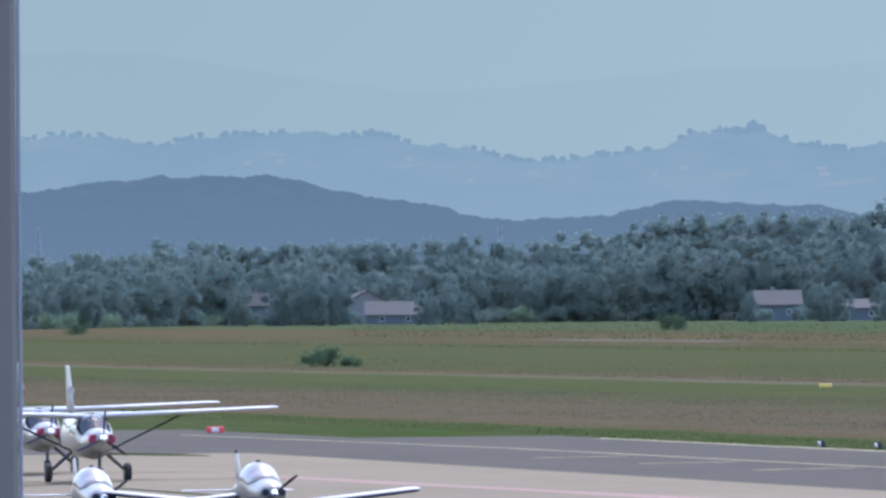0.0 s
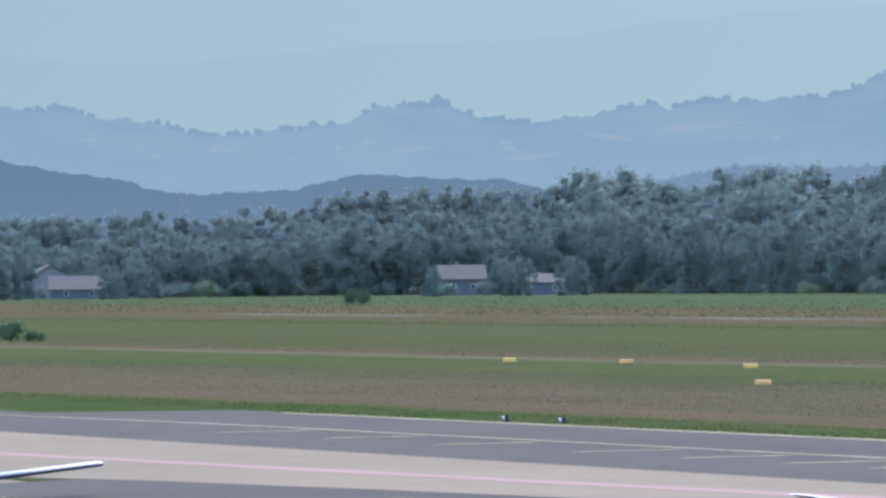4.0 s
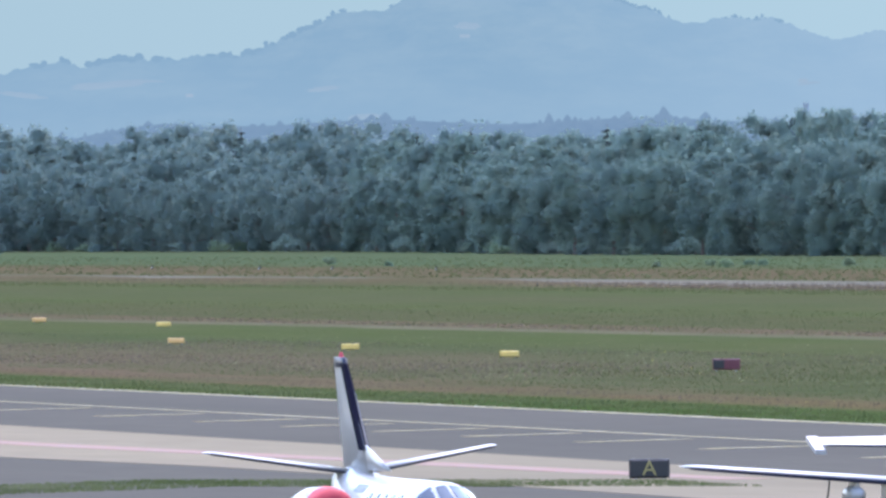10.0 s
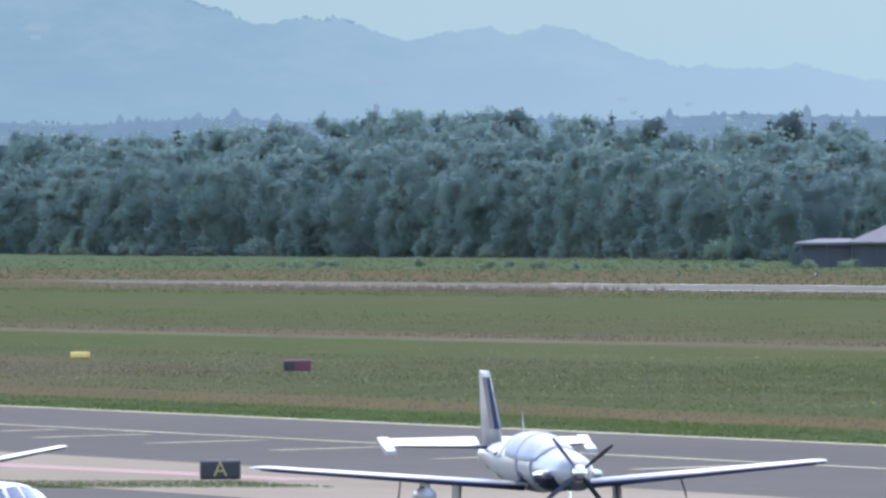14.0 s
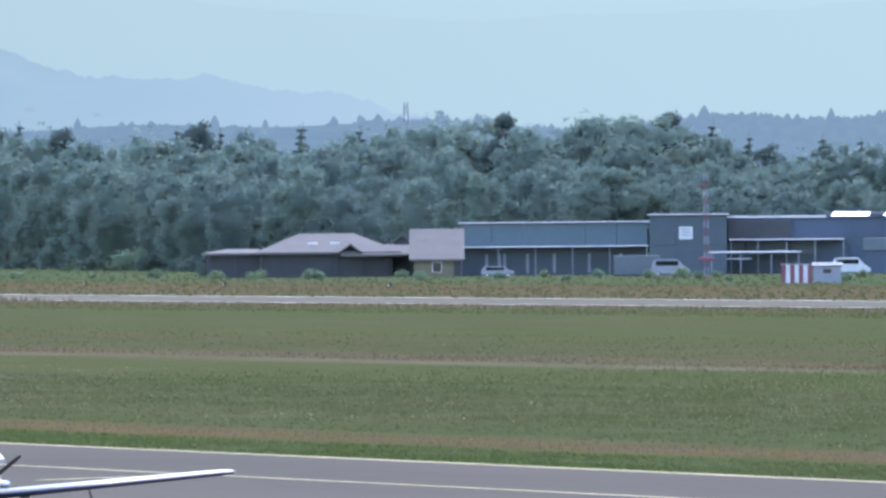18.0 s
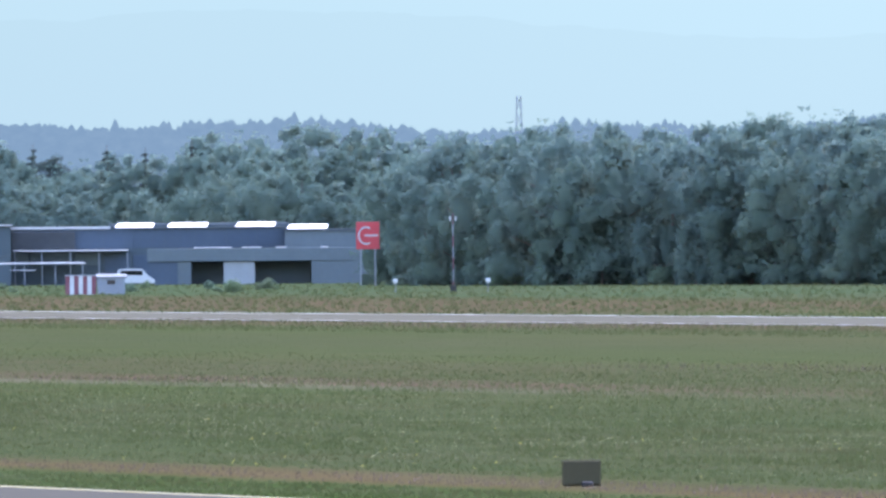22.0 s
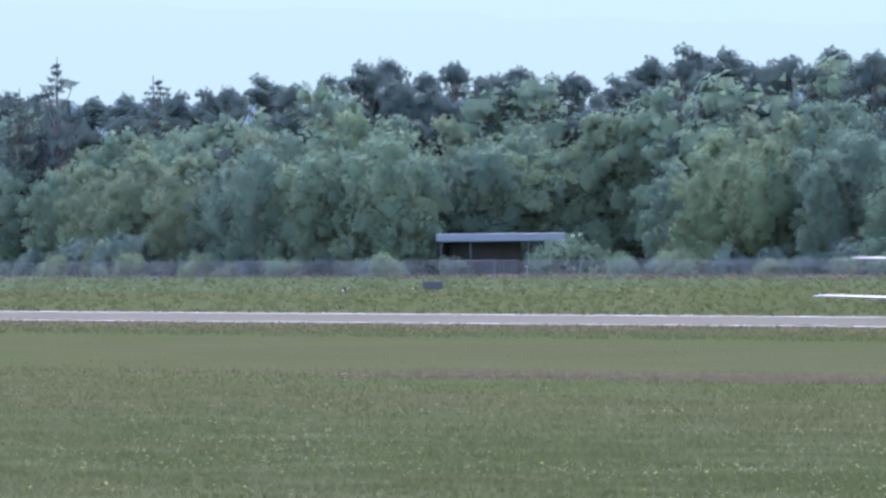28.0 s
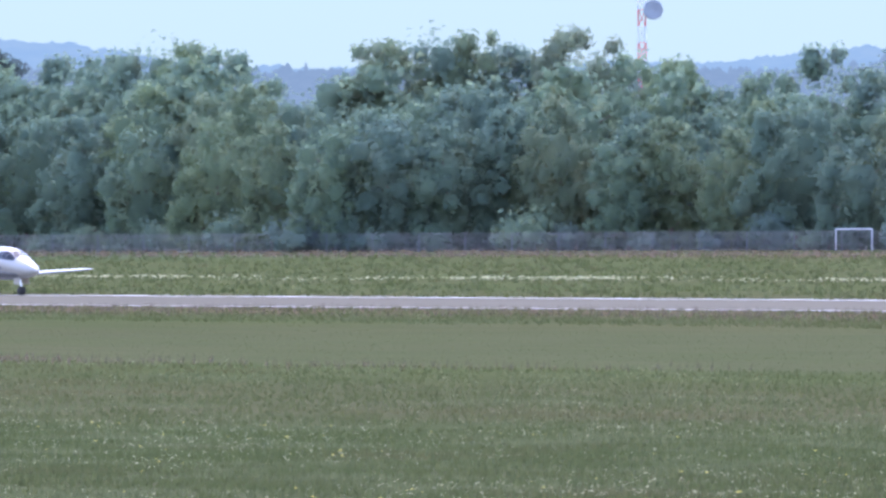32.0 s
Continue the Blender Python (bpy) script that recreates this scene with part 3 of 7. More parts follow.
def ribbon(name, x0, y0, x1, y1, w, mat, label, z=0.042):
    """A painted line lying on the pavement."""
    a, b = Vector((x0, y0, 0)), Vector((x1, y1, 0))
    d = (b - a).normalized()
    s = Vector((-d.y, d.x, 0)) * w / 2
    g_ = Geo()
    n = max(2, int((b - a).length / 6))
    rings = []
    for i in range(n + 1):
        p = a.lerp(b, i / n)
        q = s * rng.uniform(0.75, 1.1)
        zz = z + ground_z(p.x)
        rings.append([p - q + Vector((0, 0, zz - 0.012)), p + q + Vector((0, 0, zz - 0.012)), p + q + Vector((0, 0, zz)), p - q + Vector((0, 0, zz))])
    g_.loft(rings)
    return single(name, g_, mat, label, "road marking", kind="structure")


ribbon("runway_edge_line", 401, -600, 401, 1500, 0.55, PAINT_W, "white runway edge line")
ribbon("runway_edge_line", 369.1, -600, 369.1, 1540, 0.4, PAINT_W, "white runway edge line")
ribbon("taxiway_edge_line", 121.4, -300, 121.4, 690, 0.42, PAINT_Y, "worn pale edge line of the taxiway")
ribbon("taxiway_centre_line", 110.4, 250, 110, 648, 0.25, PAINT_Y, "worn yellow taxiway centre line")
ribbon("taxiway_centre_line", 110, 648, 107, 728, 0.25, PAINT_Y, "worn yellow taxiway centre line")
for y in (610, 585, 560, 533, 513, 496, 482, 468, 455, 440, 424, 405, 384):
    ribbon("parking_mark", 104.3, y - 2, 108.8, y + 2, 0.42, PAINT_Y, "short worn yellow mark across the taxiway")
ribbon("apron_line", 84.4, 560, 88.6, 460, 1.6, PAINT_R, "faded red line on concrete")
ribbon("apron_line", 88.6, 460, 93, 372, 1.6, PAINT_R, "faded red line on concrete")
for x0, y0, x1, y1 in ((73.5, 432, 75.6, 423), (78.6, 428, 79.6, 419), (70, 470, 72, 458), (74, 402, 77, 396)):
    ribbon("apron_line", x0, y0, x1, y1, 0.2, PAINT_Y, "worn pale yellow apron line", 0.04)


# ---------- grass ----------
def tufts(name, count, region, h0, h1, w, label, mat=BLADES, blades=3, lean=0.35, dip=False):
    """Grass as separate bent blades; region gives a random place."""
    g_ = Geo()
    v, f = g_.v, g_.f
    for _ in range(count):
        x, y = region()
        for _b in range(blades):
            a = rng.uniform(0, math.tau)
            h = rng.uniform(h0, h1) * (min(1.0, 330.0 / y) if dip else 1.0)
            bx, by = x + rng.uniform(-w, w), y + rng.uniform(-w, w)
            dx, dy = math.cos(a) * w * 0.5, math.sin(a) * w * 0.5
            lx, ly = rng.uniform(-lean, lean) * h, rng.uniform(-lean, lean) * h
            k = len(v)
            z0 = ground_z(bx)
            v += [(bx - dx, by - dy, z0), (bx + dx, by + dy, z0), (bx + lx, by + ly, z0 + h)]
            f.append((k, k + 1, k + 2))
    me = bpy.data.meshes.new(name)
    me.from_pydata(v, [], f)
    me.materials.append(mat)
    me.update()
    return tagged(new(name, me), label, "grass", kind="stuff")


def wedge(az0, az1, x0, x1):
    """Random places between two lines along the runway and two azimuths, thinner with distance."""
    def f():
        az = rng.uniform(az0, az1)
        x = math.exp(rng.uniform(math.log(x0), math.log(x1)))
        return x, x / math.tan(radians(az))
    return f


def upto(region, y1, y0=0.0):
    """Keeps to a stretch along the runway."""
    def f():
        while True:
            x, y = region()
            if y0 < y + rng.uniform(-25, 25) < y1:
                return x, y
    return f


def clumps(region):
    """Keeps to patches along the strips."""
    def f():
        while True:
            x, y = region()
            if noise.noise((x * 0.05, y * 0.02, 7.0)) > rng.uniform(-0.2, 0.4):
                return x, y
    return f


tufts("meadow_grass", 80000, wedge(7, 31.5, 138, 186), 0.05, 0.17, 0.055, "short mixed meadow grass beside the taxiway", blades=2, dip=True)
tufts("meadow_grass", 75000, upto(wedge(12.9, 31.5, 150, 255), 650), 0.06, 0.19, 0.06, "flowering meadow grass between the pavements", blades=2)
tufts("seed_grass", 3600, lambda: (rng.gauss(253, 2.4), rng.choice((rng.uniform(440, 680), rng.gauss(507, 9), rng.gauss(512, 12), rng.gauss(538, 6)))), 0.12, 0.4, 0.05, "reddish dock and seed heads at the edge of the meadow", SEED, 2)
tufts("mown_grass", 85000, wedge(7, 31.5, 186, 345), 0.02, 0.05, 0.05, "short mown grass in long strips", blades=2)
tufts("lush_grass", 22000, wedge(8, 31.5, 122.6, 130), 0.04, 0.12, 0.05, "lush green verge along the taxiway")
tufts("rough_grass", 16000, upto(wedge(8, 31.5, 213, 270), 9999, 620), 0.04, 0.12, 0.06, "uneven rough grass between mown strips")
tufts("seed_grass", 3500, upto(clumps(wedge(8, 31.5, 214, 222)), 9999, 630), 0.06, 0.2, 0.06, "reddish seeding grass between mown strips", SEED, 2)
tufts("meadow_grass", 22000, wedge(7.5, 31.5, 329, 367), 0.08, 0.2, 0.1, "rough meadow grass before the runway")
tufts("meadow_grass", 22000, wedge(9, 31.5, 403, 640), 0.12, 0.34, 0.25, "rough grass behind the runway")
tufts("seed_grass", 6000, clumps(wedge(9.5, 31.5, 346, 367.6)), 0.12, 0.36, 0.06, "tall reddish grass seed heads along the runway", SEED, 2)
tufts("seed_grass", 6500, wedge(8, 31.5, 131.5, 136.5), 0.06, 0.18, 0.045, "reddish seeding grass beside the taxiway", SEED, 2, dip=True)
tufts("seed_grass", 15000, upto(clumps(wedge(7.5, 16, 142, 182)), 9999, 640), 0.04, 0.13, 0.05, "reddish brown seeding grass before the mown strip", SEED, 2)
tufts("seed_grass", 5000, wedge(22, 31.5, 605, 645), 0.2, 0.5, 0.2, "tall brown grass before the trees", SEED, 2)
tufts("tall_grass", 9000, lambda: (rng.uniform(352, 367.3), rng.uniform(1330, 2600)), 0.25, 0.6, 0.22, "tall brownish grass hiding the far end of the runway", SEED, 2)
tufts("verge_grass", 14000, lambda: ((lambda q: (70 + 21 * q, 384.5 - 17 * q + rng.uniform(-6, 5)))(rng.uniform(-0.6, 1))), 0.03, 0.1, 0.05, "narrow green grass verge on the apron")
tufts("verge_grass", 4000, lambda: ((lambda q: (91 + 2.4 * q, 639 - 8 * q + rng.uniform(-4, 4)))(rng.uniform(-0.3, 1))), 0.03, 0.1, 0.06, "small green grass patch beside the taxiway")


def flowers(name, count, region, r, label, mat):
    g_ = Geo()
    for _ in range(count):
        x, y = region()
        h = rng.uniform(0.12, 0.3)
        q = r * rng.uniform(0.6, 1.5)
        a0 = rng.uniform(0, 6)
        g_.add([(x + q * math.cos(a0 + k * math.tau / 5), y + q * math.sin(a0 + k * math.tau / 5), h - 0.25 * q * (k % 2)) for k in range(5)] + [(x, y, h + 0.22 * q)], [(k, (k + 1) % 5, 5) for k in range(5)])
    return single(name, g_, mat, label, "flowers", kind="stuff")


def drifts(region):
    """Keeps to patches, as flowers do."""
    def f():
        while True:
            x, y = region()
            if noise.noise((x * 0.09, y * 0.05, 2.0)) > rng.uniform(-0.2, 0.45):
                return x, y
    return f


flowers("meadow_flowers", 4200, drifts(wedge(12, 31.5, 140, 190)), 0.023, "white umbels scattered in the meadow", FLOWER)
flowers("meadow_flowers", 3400, drifts(upto(wedge(18, 31.5, 150, 250), 620)), 0.026, "white umbels scattered in the meadow", FLOWER)
flowers("meadow_flowers", 350, drifts(wedge(13, 31.5, 132, 190)), 0.036, "small yellow meadow flowers", FLOWER_Y)
flowers("pale_umbels", 1300, drifts(lambda: (468 + rng.gauss(0, 3.5), rng.uniform(740, 920))), 0.085, "pale flowering strip behind the runway", FLOWER)
flowers("pale_umbels", 150, drifts(lambda: (515 + rng.gauss(0, 6), rng.uniform(1030, 1300))), 0.08, "pale flowering strip behind the runway", FLOWER)


# ---------- trees ----------
def crown_geo(lobes, leaves, size, r, solid=0.68):
    """A crown of ellipsoid masses covered with many separate leaf clumps."""
    g_ = Geo()
    v, f = g_.v, g_.f
    total = sum(l[3] * l[3] for l in lobes)
    g_.n = nn = []
    mid_z = sum(l[2] for l in lobes) / len(lobes)

    def outward(p):
        return Vector((p[0], p[1], 0.7 * (p[2] - mid_z))).normalized()

    def sideways(q):
        return Vector((q.x, q.y, 0.28 * q.z)).normalized()[:]

    widest = max(q[3] for q in lobes)
    for cx, cy, cz, rad, flat in lobes:
        n1, n2 = 6, 4
        core = 0.52 if rad > 0.6 * widest else solid
        rings = []
        for i in range(1, n2):
            t = math.pi * i / n2
            rings.append([(cx + core * rad * r.uniform(0.7, 1.15) * math.sin(t) * math.cos(k * math.tau / n1), cy + core * rad * r.uniform(0.7, 1.15) * math.sin(t) * math.sin(k * math.tau / n1), cz + core * rad * flat * math.cos(t)) for k in range(n1)])
        rings.reverse()
        g_.loft(rings)
        nn += [sideways(outward(p) * 0.7 + Vector((r.uniform(-0.4, 0.4), r.uniform(-0.4, 0.4), r.uniform(-0.4, 0.2)))) for ring in rings for p in ring]
        for _ in range(int(leaves * rad * rad / total)):
            z = r.uniform(-0.85, 1.0)
            a = r.uniform(0, math.tau)
            q = math.sqrt(max(0.0, 1 - z * z))
            d = Vector((q * math.cos(a), q * math.sin(a), z))
            k0 = rad * (1.08 - 0.42 * r.random() ** 0.8)
            p = Vector((cx + d.x * k0, cy + d.y * k0, cz + d.z * k0 * flat))
            nrm = (d + Vector((r.uniform(-0.8, 0.8), r.uniform(-0.8, 0.8), r.uniform(-0.7, 0.8)))).normalized()
            u = nrm.orthogonal().normalized()
            w = nrm.cross(u)
            a = r.uniform(0, math.tau)
            u, w = math.cos(a) * u + math.sin(a) * w, math.cos(a) * w - math.sin(a) * u
            s = size * r.uniform(0.5, 1.35)
            k = len(v)
            v += [tuple(p + u * s), tuple(p + w * s * 0.85 - u * s * 0.4), tuple(p - w * s * 0.85 - u * s * 0.4)]
            nn += [sideways(d * 0.42 + outward(p) * 0.45 + nrm * 0.22)] * 3
            f.append((k, k + 1, k + 2))
    return g_


def trunk_geo(h, r0, limbs, r):
    g_ = Geo()
    bend = r.uniform(-0.03, 0.03) * h
    g_.tube([(0, 0, -0.3), (0, 0, 0.1 * h), (bend, 0, 0.5 * h), (bend * 1.5, bend, h)], [r0 * 1.25, r0, 0.7 * r0, 0.2 * r0], 7)
    for tip in limbs:
        z = max(0.2 * h, tip[2] - 0.22 * h)
        g_.tube([(bend * 0.8, 0, z), (tip[0] * 0.55, tip[1] * 0.55, (z + tip[2]) / 2 + 0.02 * h), tip], [0.38 * r0, 0.25 * r0, 0.08 * r0], 5)
    return g_


SOFT = {}


def quick_mesh(name, g_, mat):
    me = bpy.data.meshes.new(name)
    me.from_pydata(g_.v, [], g_.f)
    me.materials.append(mat)
    me.update()
    if g_.n:
        soften(me, g_.n)
        SOFT[me.name] = np.array(g_.n, np.float32)
    return me


def broadleaf(seed, h=20.0, wide=0.3, mat=None, leaves=4800, size=0.0185):
    r = random.Random(seed)
    R = wide * h
    lobes = [(0, 0, 0.62 * h, R * 0.72, 1.3), (0, 0, 0.29 * h, R * 0.82, 1.25)]
    for i in range(r.randint(44, 50)):
        a, q = r.uniform(0, math.tau), r.uniform(0.6, 0.9)
        z = r.uniform(0.02, 0.84)
        taper = 1.0 if z < 0.6 else (1.22 - z) / 0.62
        lobes.append((R * q * taper * math.cos(a), R * q * taper * math.sin(a), z * h, R * r.uniform(0.16, 0.30) * (0.6 + 0.4 * taper), r.uniform(0.85, 1.3)))
    for i in range(6):
        a, q = r.uniform(0, math.tau), r.uniform(0.05, 0.5)
        lobes.append((R * q * math.cos(a), R * q * math.sin(a), h * r.uniform(0.82, 0.95), R * r.uniform(0.12, 0.24), 1.15))
    limbs = [(l[0], l[1], l[2]) for l in lobes[1:7]]
    return quick_mesh("trunk", trunk_geo(0.75 * h, 0.016 * h, limbs, r), BARK), quick_mesh("crown", crown_geo(lobes, leaves, size * h, r), mat or LEAF)


def pine(seed, h=20.0, leaves=3600):
    r = random.Random(seed)
    lobes, limbs = [], []
    for i in range(r.randint(40, 46)):
        a, z = r.uniform(0, math.tau), r.uniform(0.38, 0.95)
        q = h * r.uniform(0.02, 0.16) * (1.0 if z < 0.75 else (1.12 - z) / 0.37)
        c = (q * math.cos(a), q * math.sin(a), z * h)
        lobes.append((*c, h * r.uniform(0.035, 0.075), r.uniform(0.5, 0.8)))
        if i < 12:
            limbs.append(c)
    lobes.append((0, 0, 0.96 * h, 0.045 * h, 0.8))
    return quick_mesh("trunk", trunk_geo(0.96 * h, 0.013 * h, limbs, r), BARK), quick_mesh("crown", crown_geo(lobes, leaves, 0.0145 * h, r, 0.62), NEEDLE)


def spruce(seed, h=20.0, layers=20, reach=0.2, core=True, arms=11, blunt=1.15):
    """A conifer: tiers of drooping branches hung with many small sprays."""
    r = random.Random(seed)
    g_ = Geo()
    v, f = g_.v, g_.f
    g_.n = nn = []
    limbs = []
    for i in range(layers):
        z = h * (0.06 + 0.92 * i / layers)
        R = reach * h * min(1.0, blunt * (1 - i / layers)) ** 0.85 + 0.006 * h
        for k in range(max(4, int(arms - 0.25 * i))):
            a = r.uniform(0, math.tau)
            L = R * r.uniform(0.5, 1.25)
            dx, dy = math.cos(a), math.sin(a)
            rise = r.uniform(-0.35, 0.05)
            limbs.append((0.9 * dx * L, 0.9 * dy * L, z + 0.9 * rise * L))
            for q in (0.3, 0.5, 0.68, 0.84, 1.0):
                c = Vector((dx * L * q, dy * L * q, z + rise * L * q))
                size = (0.13 * L + 0.011 * h) * r.uniform(0.7, 1.3)
                u = Vector((r.uniform(-1, 1), r.uniform(-1, 1), r.uniform(-0.6, 0.3))).normalized()
                w = Vector((r.uniform(-0.4, 0.4), r.uniform(-0.4, 0.4), -1.0)).normalized()
                kk = len(v)
                v += [tuple(c + u * size), tuple(c - u * size), tuple(c + w * size * 1.1)]
                nn += [Vector((dx, dy, 0.15)).normalized()[:]] * 3
                f.append((kk, kk + 1, kk + 2))
    if core:
        rings = [[(0.55 * R * r.uniform(0.8, 1.2) * math.cos(k * math.tau / 8), 0.55 * R * r.uniform(0.8, 1.2) * math.sin(k * math.tau / 8), z) for k in range(8)] for R, z in ((reach * h * 0.9, 0.08 * h), (reach * h * 0.55, 0.45 * h), (0.01 * h, 0.93 * h))]
        g_.loft(rings)
        nn += [Vector((p[0], p[1], 0.1)).normalized()[:] for ring in rings for p in ring]
    return quick_mesh("trunk", trunk_geo(0.98 * h, 0.01 * h, [] if core else limbs[::4], r), BARK), quick_mesh("crown", g_, NEEDLE)


def bush(seed, h=3.0, mat=None):
    r = random.Random(seed)
    lobes = [(r.uniform(-0.45, 0.45) * h, r.uniform(-0.45, 0.45) * h, h * r.uniform(0.16, 0.58), h * r.uniform(0.28, 0.4), 0.95) for _ in range(9)]
    return quick_mesh("stem", trunk_geo(0.5 * h, 0.02 * h, [(l[0], l[1], l[2]) for l in lobes[:4]], r), BARK), quick_mesh("crown", crown_geo(lobes, 800, 0.055 * h, r), mat or LEAF_BRIGHT)


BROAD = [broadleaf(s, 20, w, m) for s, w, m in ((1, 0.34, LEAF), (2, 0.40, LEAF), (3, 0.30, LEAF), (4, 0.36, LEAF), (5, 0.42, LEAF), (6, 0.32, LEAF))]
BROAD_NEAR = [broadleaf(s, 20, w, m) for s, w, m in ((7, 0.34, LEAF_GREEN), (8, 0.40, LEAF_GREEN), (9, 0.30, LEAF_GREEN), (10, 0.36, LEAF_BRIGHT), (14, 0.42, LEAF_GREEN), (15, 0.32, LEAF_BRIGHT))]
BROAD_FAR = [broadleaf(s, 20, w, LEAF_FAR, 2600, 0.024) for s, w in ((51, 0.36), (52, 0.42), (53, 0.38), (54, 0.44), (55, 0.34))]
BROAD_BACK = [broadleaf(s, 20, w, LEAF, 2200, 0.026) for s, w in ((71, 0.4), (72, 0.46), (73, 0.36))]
GREEN_BACK = [broadleaf(s, 20, w, LEAF_GREEN, 2200, 0.026) for s, w in ((74, 0.4), (75, 0.36))]
SLIM = [broadleaf(s, 20, 0.17, m, 1500) for s, m in ((11, LEAF), (12, LEAF))]
PINE = [pine(s) for s in (21, 22, 23)]
SPRUCE = [spruce(s) for s in (31, 32)]
DOME = [broadleaf(81, 20, 0.4, LEAF_YARD), broadleaf(82, 20, 0.44, LEAF_YARD)]
AIRY = [spruce(61, 20, 34, 0.135, False, 11, 3.4), spruce(62, 20, 30, 0.15, False, 10, 3.8)]
BUSH_WOOD = [bush(44, 3.0, LEAF), bush(45, 3.0, LEAF), bush(46, 3.0, LEAF_GREEN)]
BUSH_DARK = [bush(47, 3.0, LEAF_DARK), bush(48, 3.0, LEAF_DARK)]
BUSH = [bush(41), bush(42), bush(43, 3.0, LEAF_GREEN)]
TREE_TEXT = {"broadleaf_tree": "dense dark green broadleaf tree at the wood's edge", "slim_tree": "narrow green tree in the wood", "pine_tree": "tall pine with clumped needles over a bare trunk",
             "spruce_tree": "dark conical spruce standing above the wood", "shrub": "low rounded green shrub in the grass"}


JOINED = []


def plant(name, kinds, p, h, base=20.0, group="trees of the wood", label="", slim=1.0, join=False):
    tr, cr = rng.choice(kinds)
    if join:
        s = h / base
        wide = s * rng.uniform(0.95, 1.3)
        m_ = Matrix.LocRotScale(p, Euler((0, 0, rng.uniform(0, math.tau))), (wide, wide, s))
        JOINED.append((tr, m_))
        JOINED.append((cr, m_))
        return None
    e = thing(name, label or TREE_TEXT[name], "shrub" if name == "shrub" else "tree", group)
    s = h / base
    wide = s * slim * rng.uniform(0.88, 1.15)
    e.matrix_basis = Matrix.LocRotScale(p, Euler((0, 0, rng.uniform(0, math.tau))), (wide, wide, s))
    for nm, me in ((tr.name.split(".")[0], tr), (cr.name.split(".")[0], cr)):
        o = new(nm, me)
        o.parent = e
    return e


def line(nodes, x):
    for (x0, y0), (x1, y1) in zip(nodes, nodes[1:]):
        if x <= x1:
            return y0 + (y1 - y0) * max(0.0, (x - x0) / (x1 - x0))
    return nodes[-1][1]


# tops of the woods: azimuth and height angle of their highest trees
TOPS_LEFT = [(6.9, 0.17), (7.4, 0.19), (7.88, 0.172), (8.1, 0.203), (8.49, 0.232), (8.82, 0.219), (9.06, 0.227), (9.19, 0.194), (9.54, 0.234), (9.76, 0.211), (10.03, 0.27), (10.33, 0.304), (10.51, 0.307), (10.73, 0.312), (11.05, 0.343), (11.27, 0.368), (11.44, 0.351), (11.69, 0.368), (12.19, 0.371), (12.38, 0.385), (12.65, 0.352)]
TOPS_MIDDLE = [(12.65, 0.352), (12.98, 0.36), (13.26, 0.357), (13.52, 0.36), (13.81, 0.373), (14.01, 0.391), (14.16, 0.408), (14.47, 0.412), (14.74, 0.44), (14.84, 0.409), (15.12, 0.415), (15.48, 0.38), (15.67, 0.386), (15.91, 0.392), (16.26, 0.402), (16.52, 0.385), (16.83, 0.404), (17.08, 0.40), (17.19, 0.413), (17.43, 0.411), (17.73, 0.39), (17.89, 0.35), (18.03, 0.32), (18.31, 0.31), (18.55, 0.35), (18.77, 0.378), (18.99, 0.387), (19.19, 0.385), (19.7, 0.36)]
TOPS_WOOD = [(19.46, 0.264), (19.57, 0.34), (19.66, 0.372), (19.92, 0.392), (20.14, 0.394), (20.4, 0.394), (20.64, 0.375), (20.8, 0.428), (21.1, 0.415), (21.37, 0.456), (21.74, 0.46), (21.91, 0.43), (22.07, 0.341)]
TOPS_RIGHT = [(22.9, 0.3), (23.06, 0.40), (23.21, 0.41), (23.41, 0.42), (23.71, 0.43), (24.15, 0.45), (24.38, 0.465), (24.65, 0.505), (24.85, 0.55), (24.95, 0.474), (25.17, 0.534), (25.44, 0.481), (25.59, 0.508), (25.96, 0.558), (26.14, 0.558), (26.4, 0.549), (26.64, 0.598), (26.74, 0.586), (26.92, 0.519), (27.04, 0.41), (27.16, 0.45), (27.32, 0.45)]
TOPS_EAST = [(27.39, 0.43), (27.56, 0.45), (27.74, 0.471), (27.83, 0.509), (28.09, 0.494), (28.21, 0.493), (28.37, 0.305), (28.61, 0.402), (28.75, 0.479), (28.99, 0.504), (29.13, 0.555), (29.29, 0.486), (29.43, 0.526), (29.55, 0.532), (29.65, 0.432), (29.83, 0.496), (30.05, 0.319), (30.19, 0.362), (30.33, 0.475), (30.55, 0.40), (31.2, 0.45)]


def joined_wood(name, label):
    """All that was planted for a far wood, as one mesh."""
    mats = [LEAF, LEAF_BRIGHT, NEEDLE, BARK, LEAF_FAR, LEAF_GREEN]
    vs, fs, ns, ms, base = [], [], [], [], 0
    for me, m_ in JOINED:
        n = len(me.vertices)
        co = np.empty(n * 3, np.float32)
        me.vertices.foreach_get("co", co)
        a = np.array(m_)
        vs.append(co.reshape(-1, 3) @ a[:3, :3].T + a[:3, 3])
        r3 = m_.to_3x3().normalized()
        ns.append(SOFT[me.name] @ np.array(r3).T if me.name in SOFT else np.tile(np.array([[0.0, -1.0, 0.2]], np.float32), (n, 1)))
        k = mats.index(me.materials[0])
        for p in me.polygons:
            fs.append([base + i for i in p.vertices])
        ms += [k] * len(me.polygons)
        base += n
    out = bpy.data.meshes.new(name)
    out.from_pydata(np.concatenate(vs).tolist(), [], fs)
    for m_ in mats:
        out.materials.append(m_)
    out.polygons.foreach_set("material_index", ms)
    out.update()
    soften(out, np.concatenate(ns).tolist())
    JOINED.clear()
    return tagged(new(name, out), label, "wood", kind="stuff")


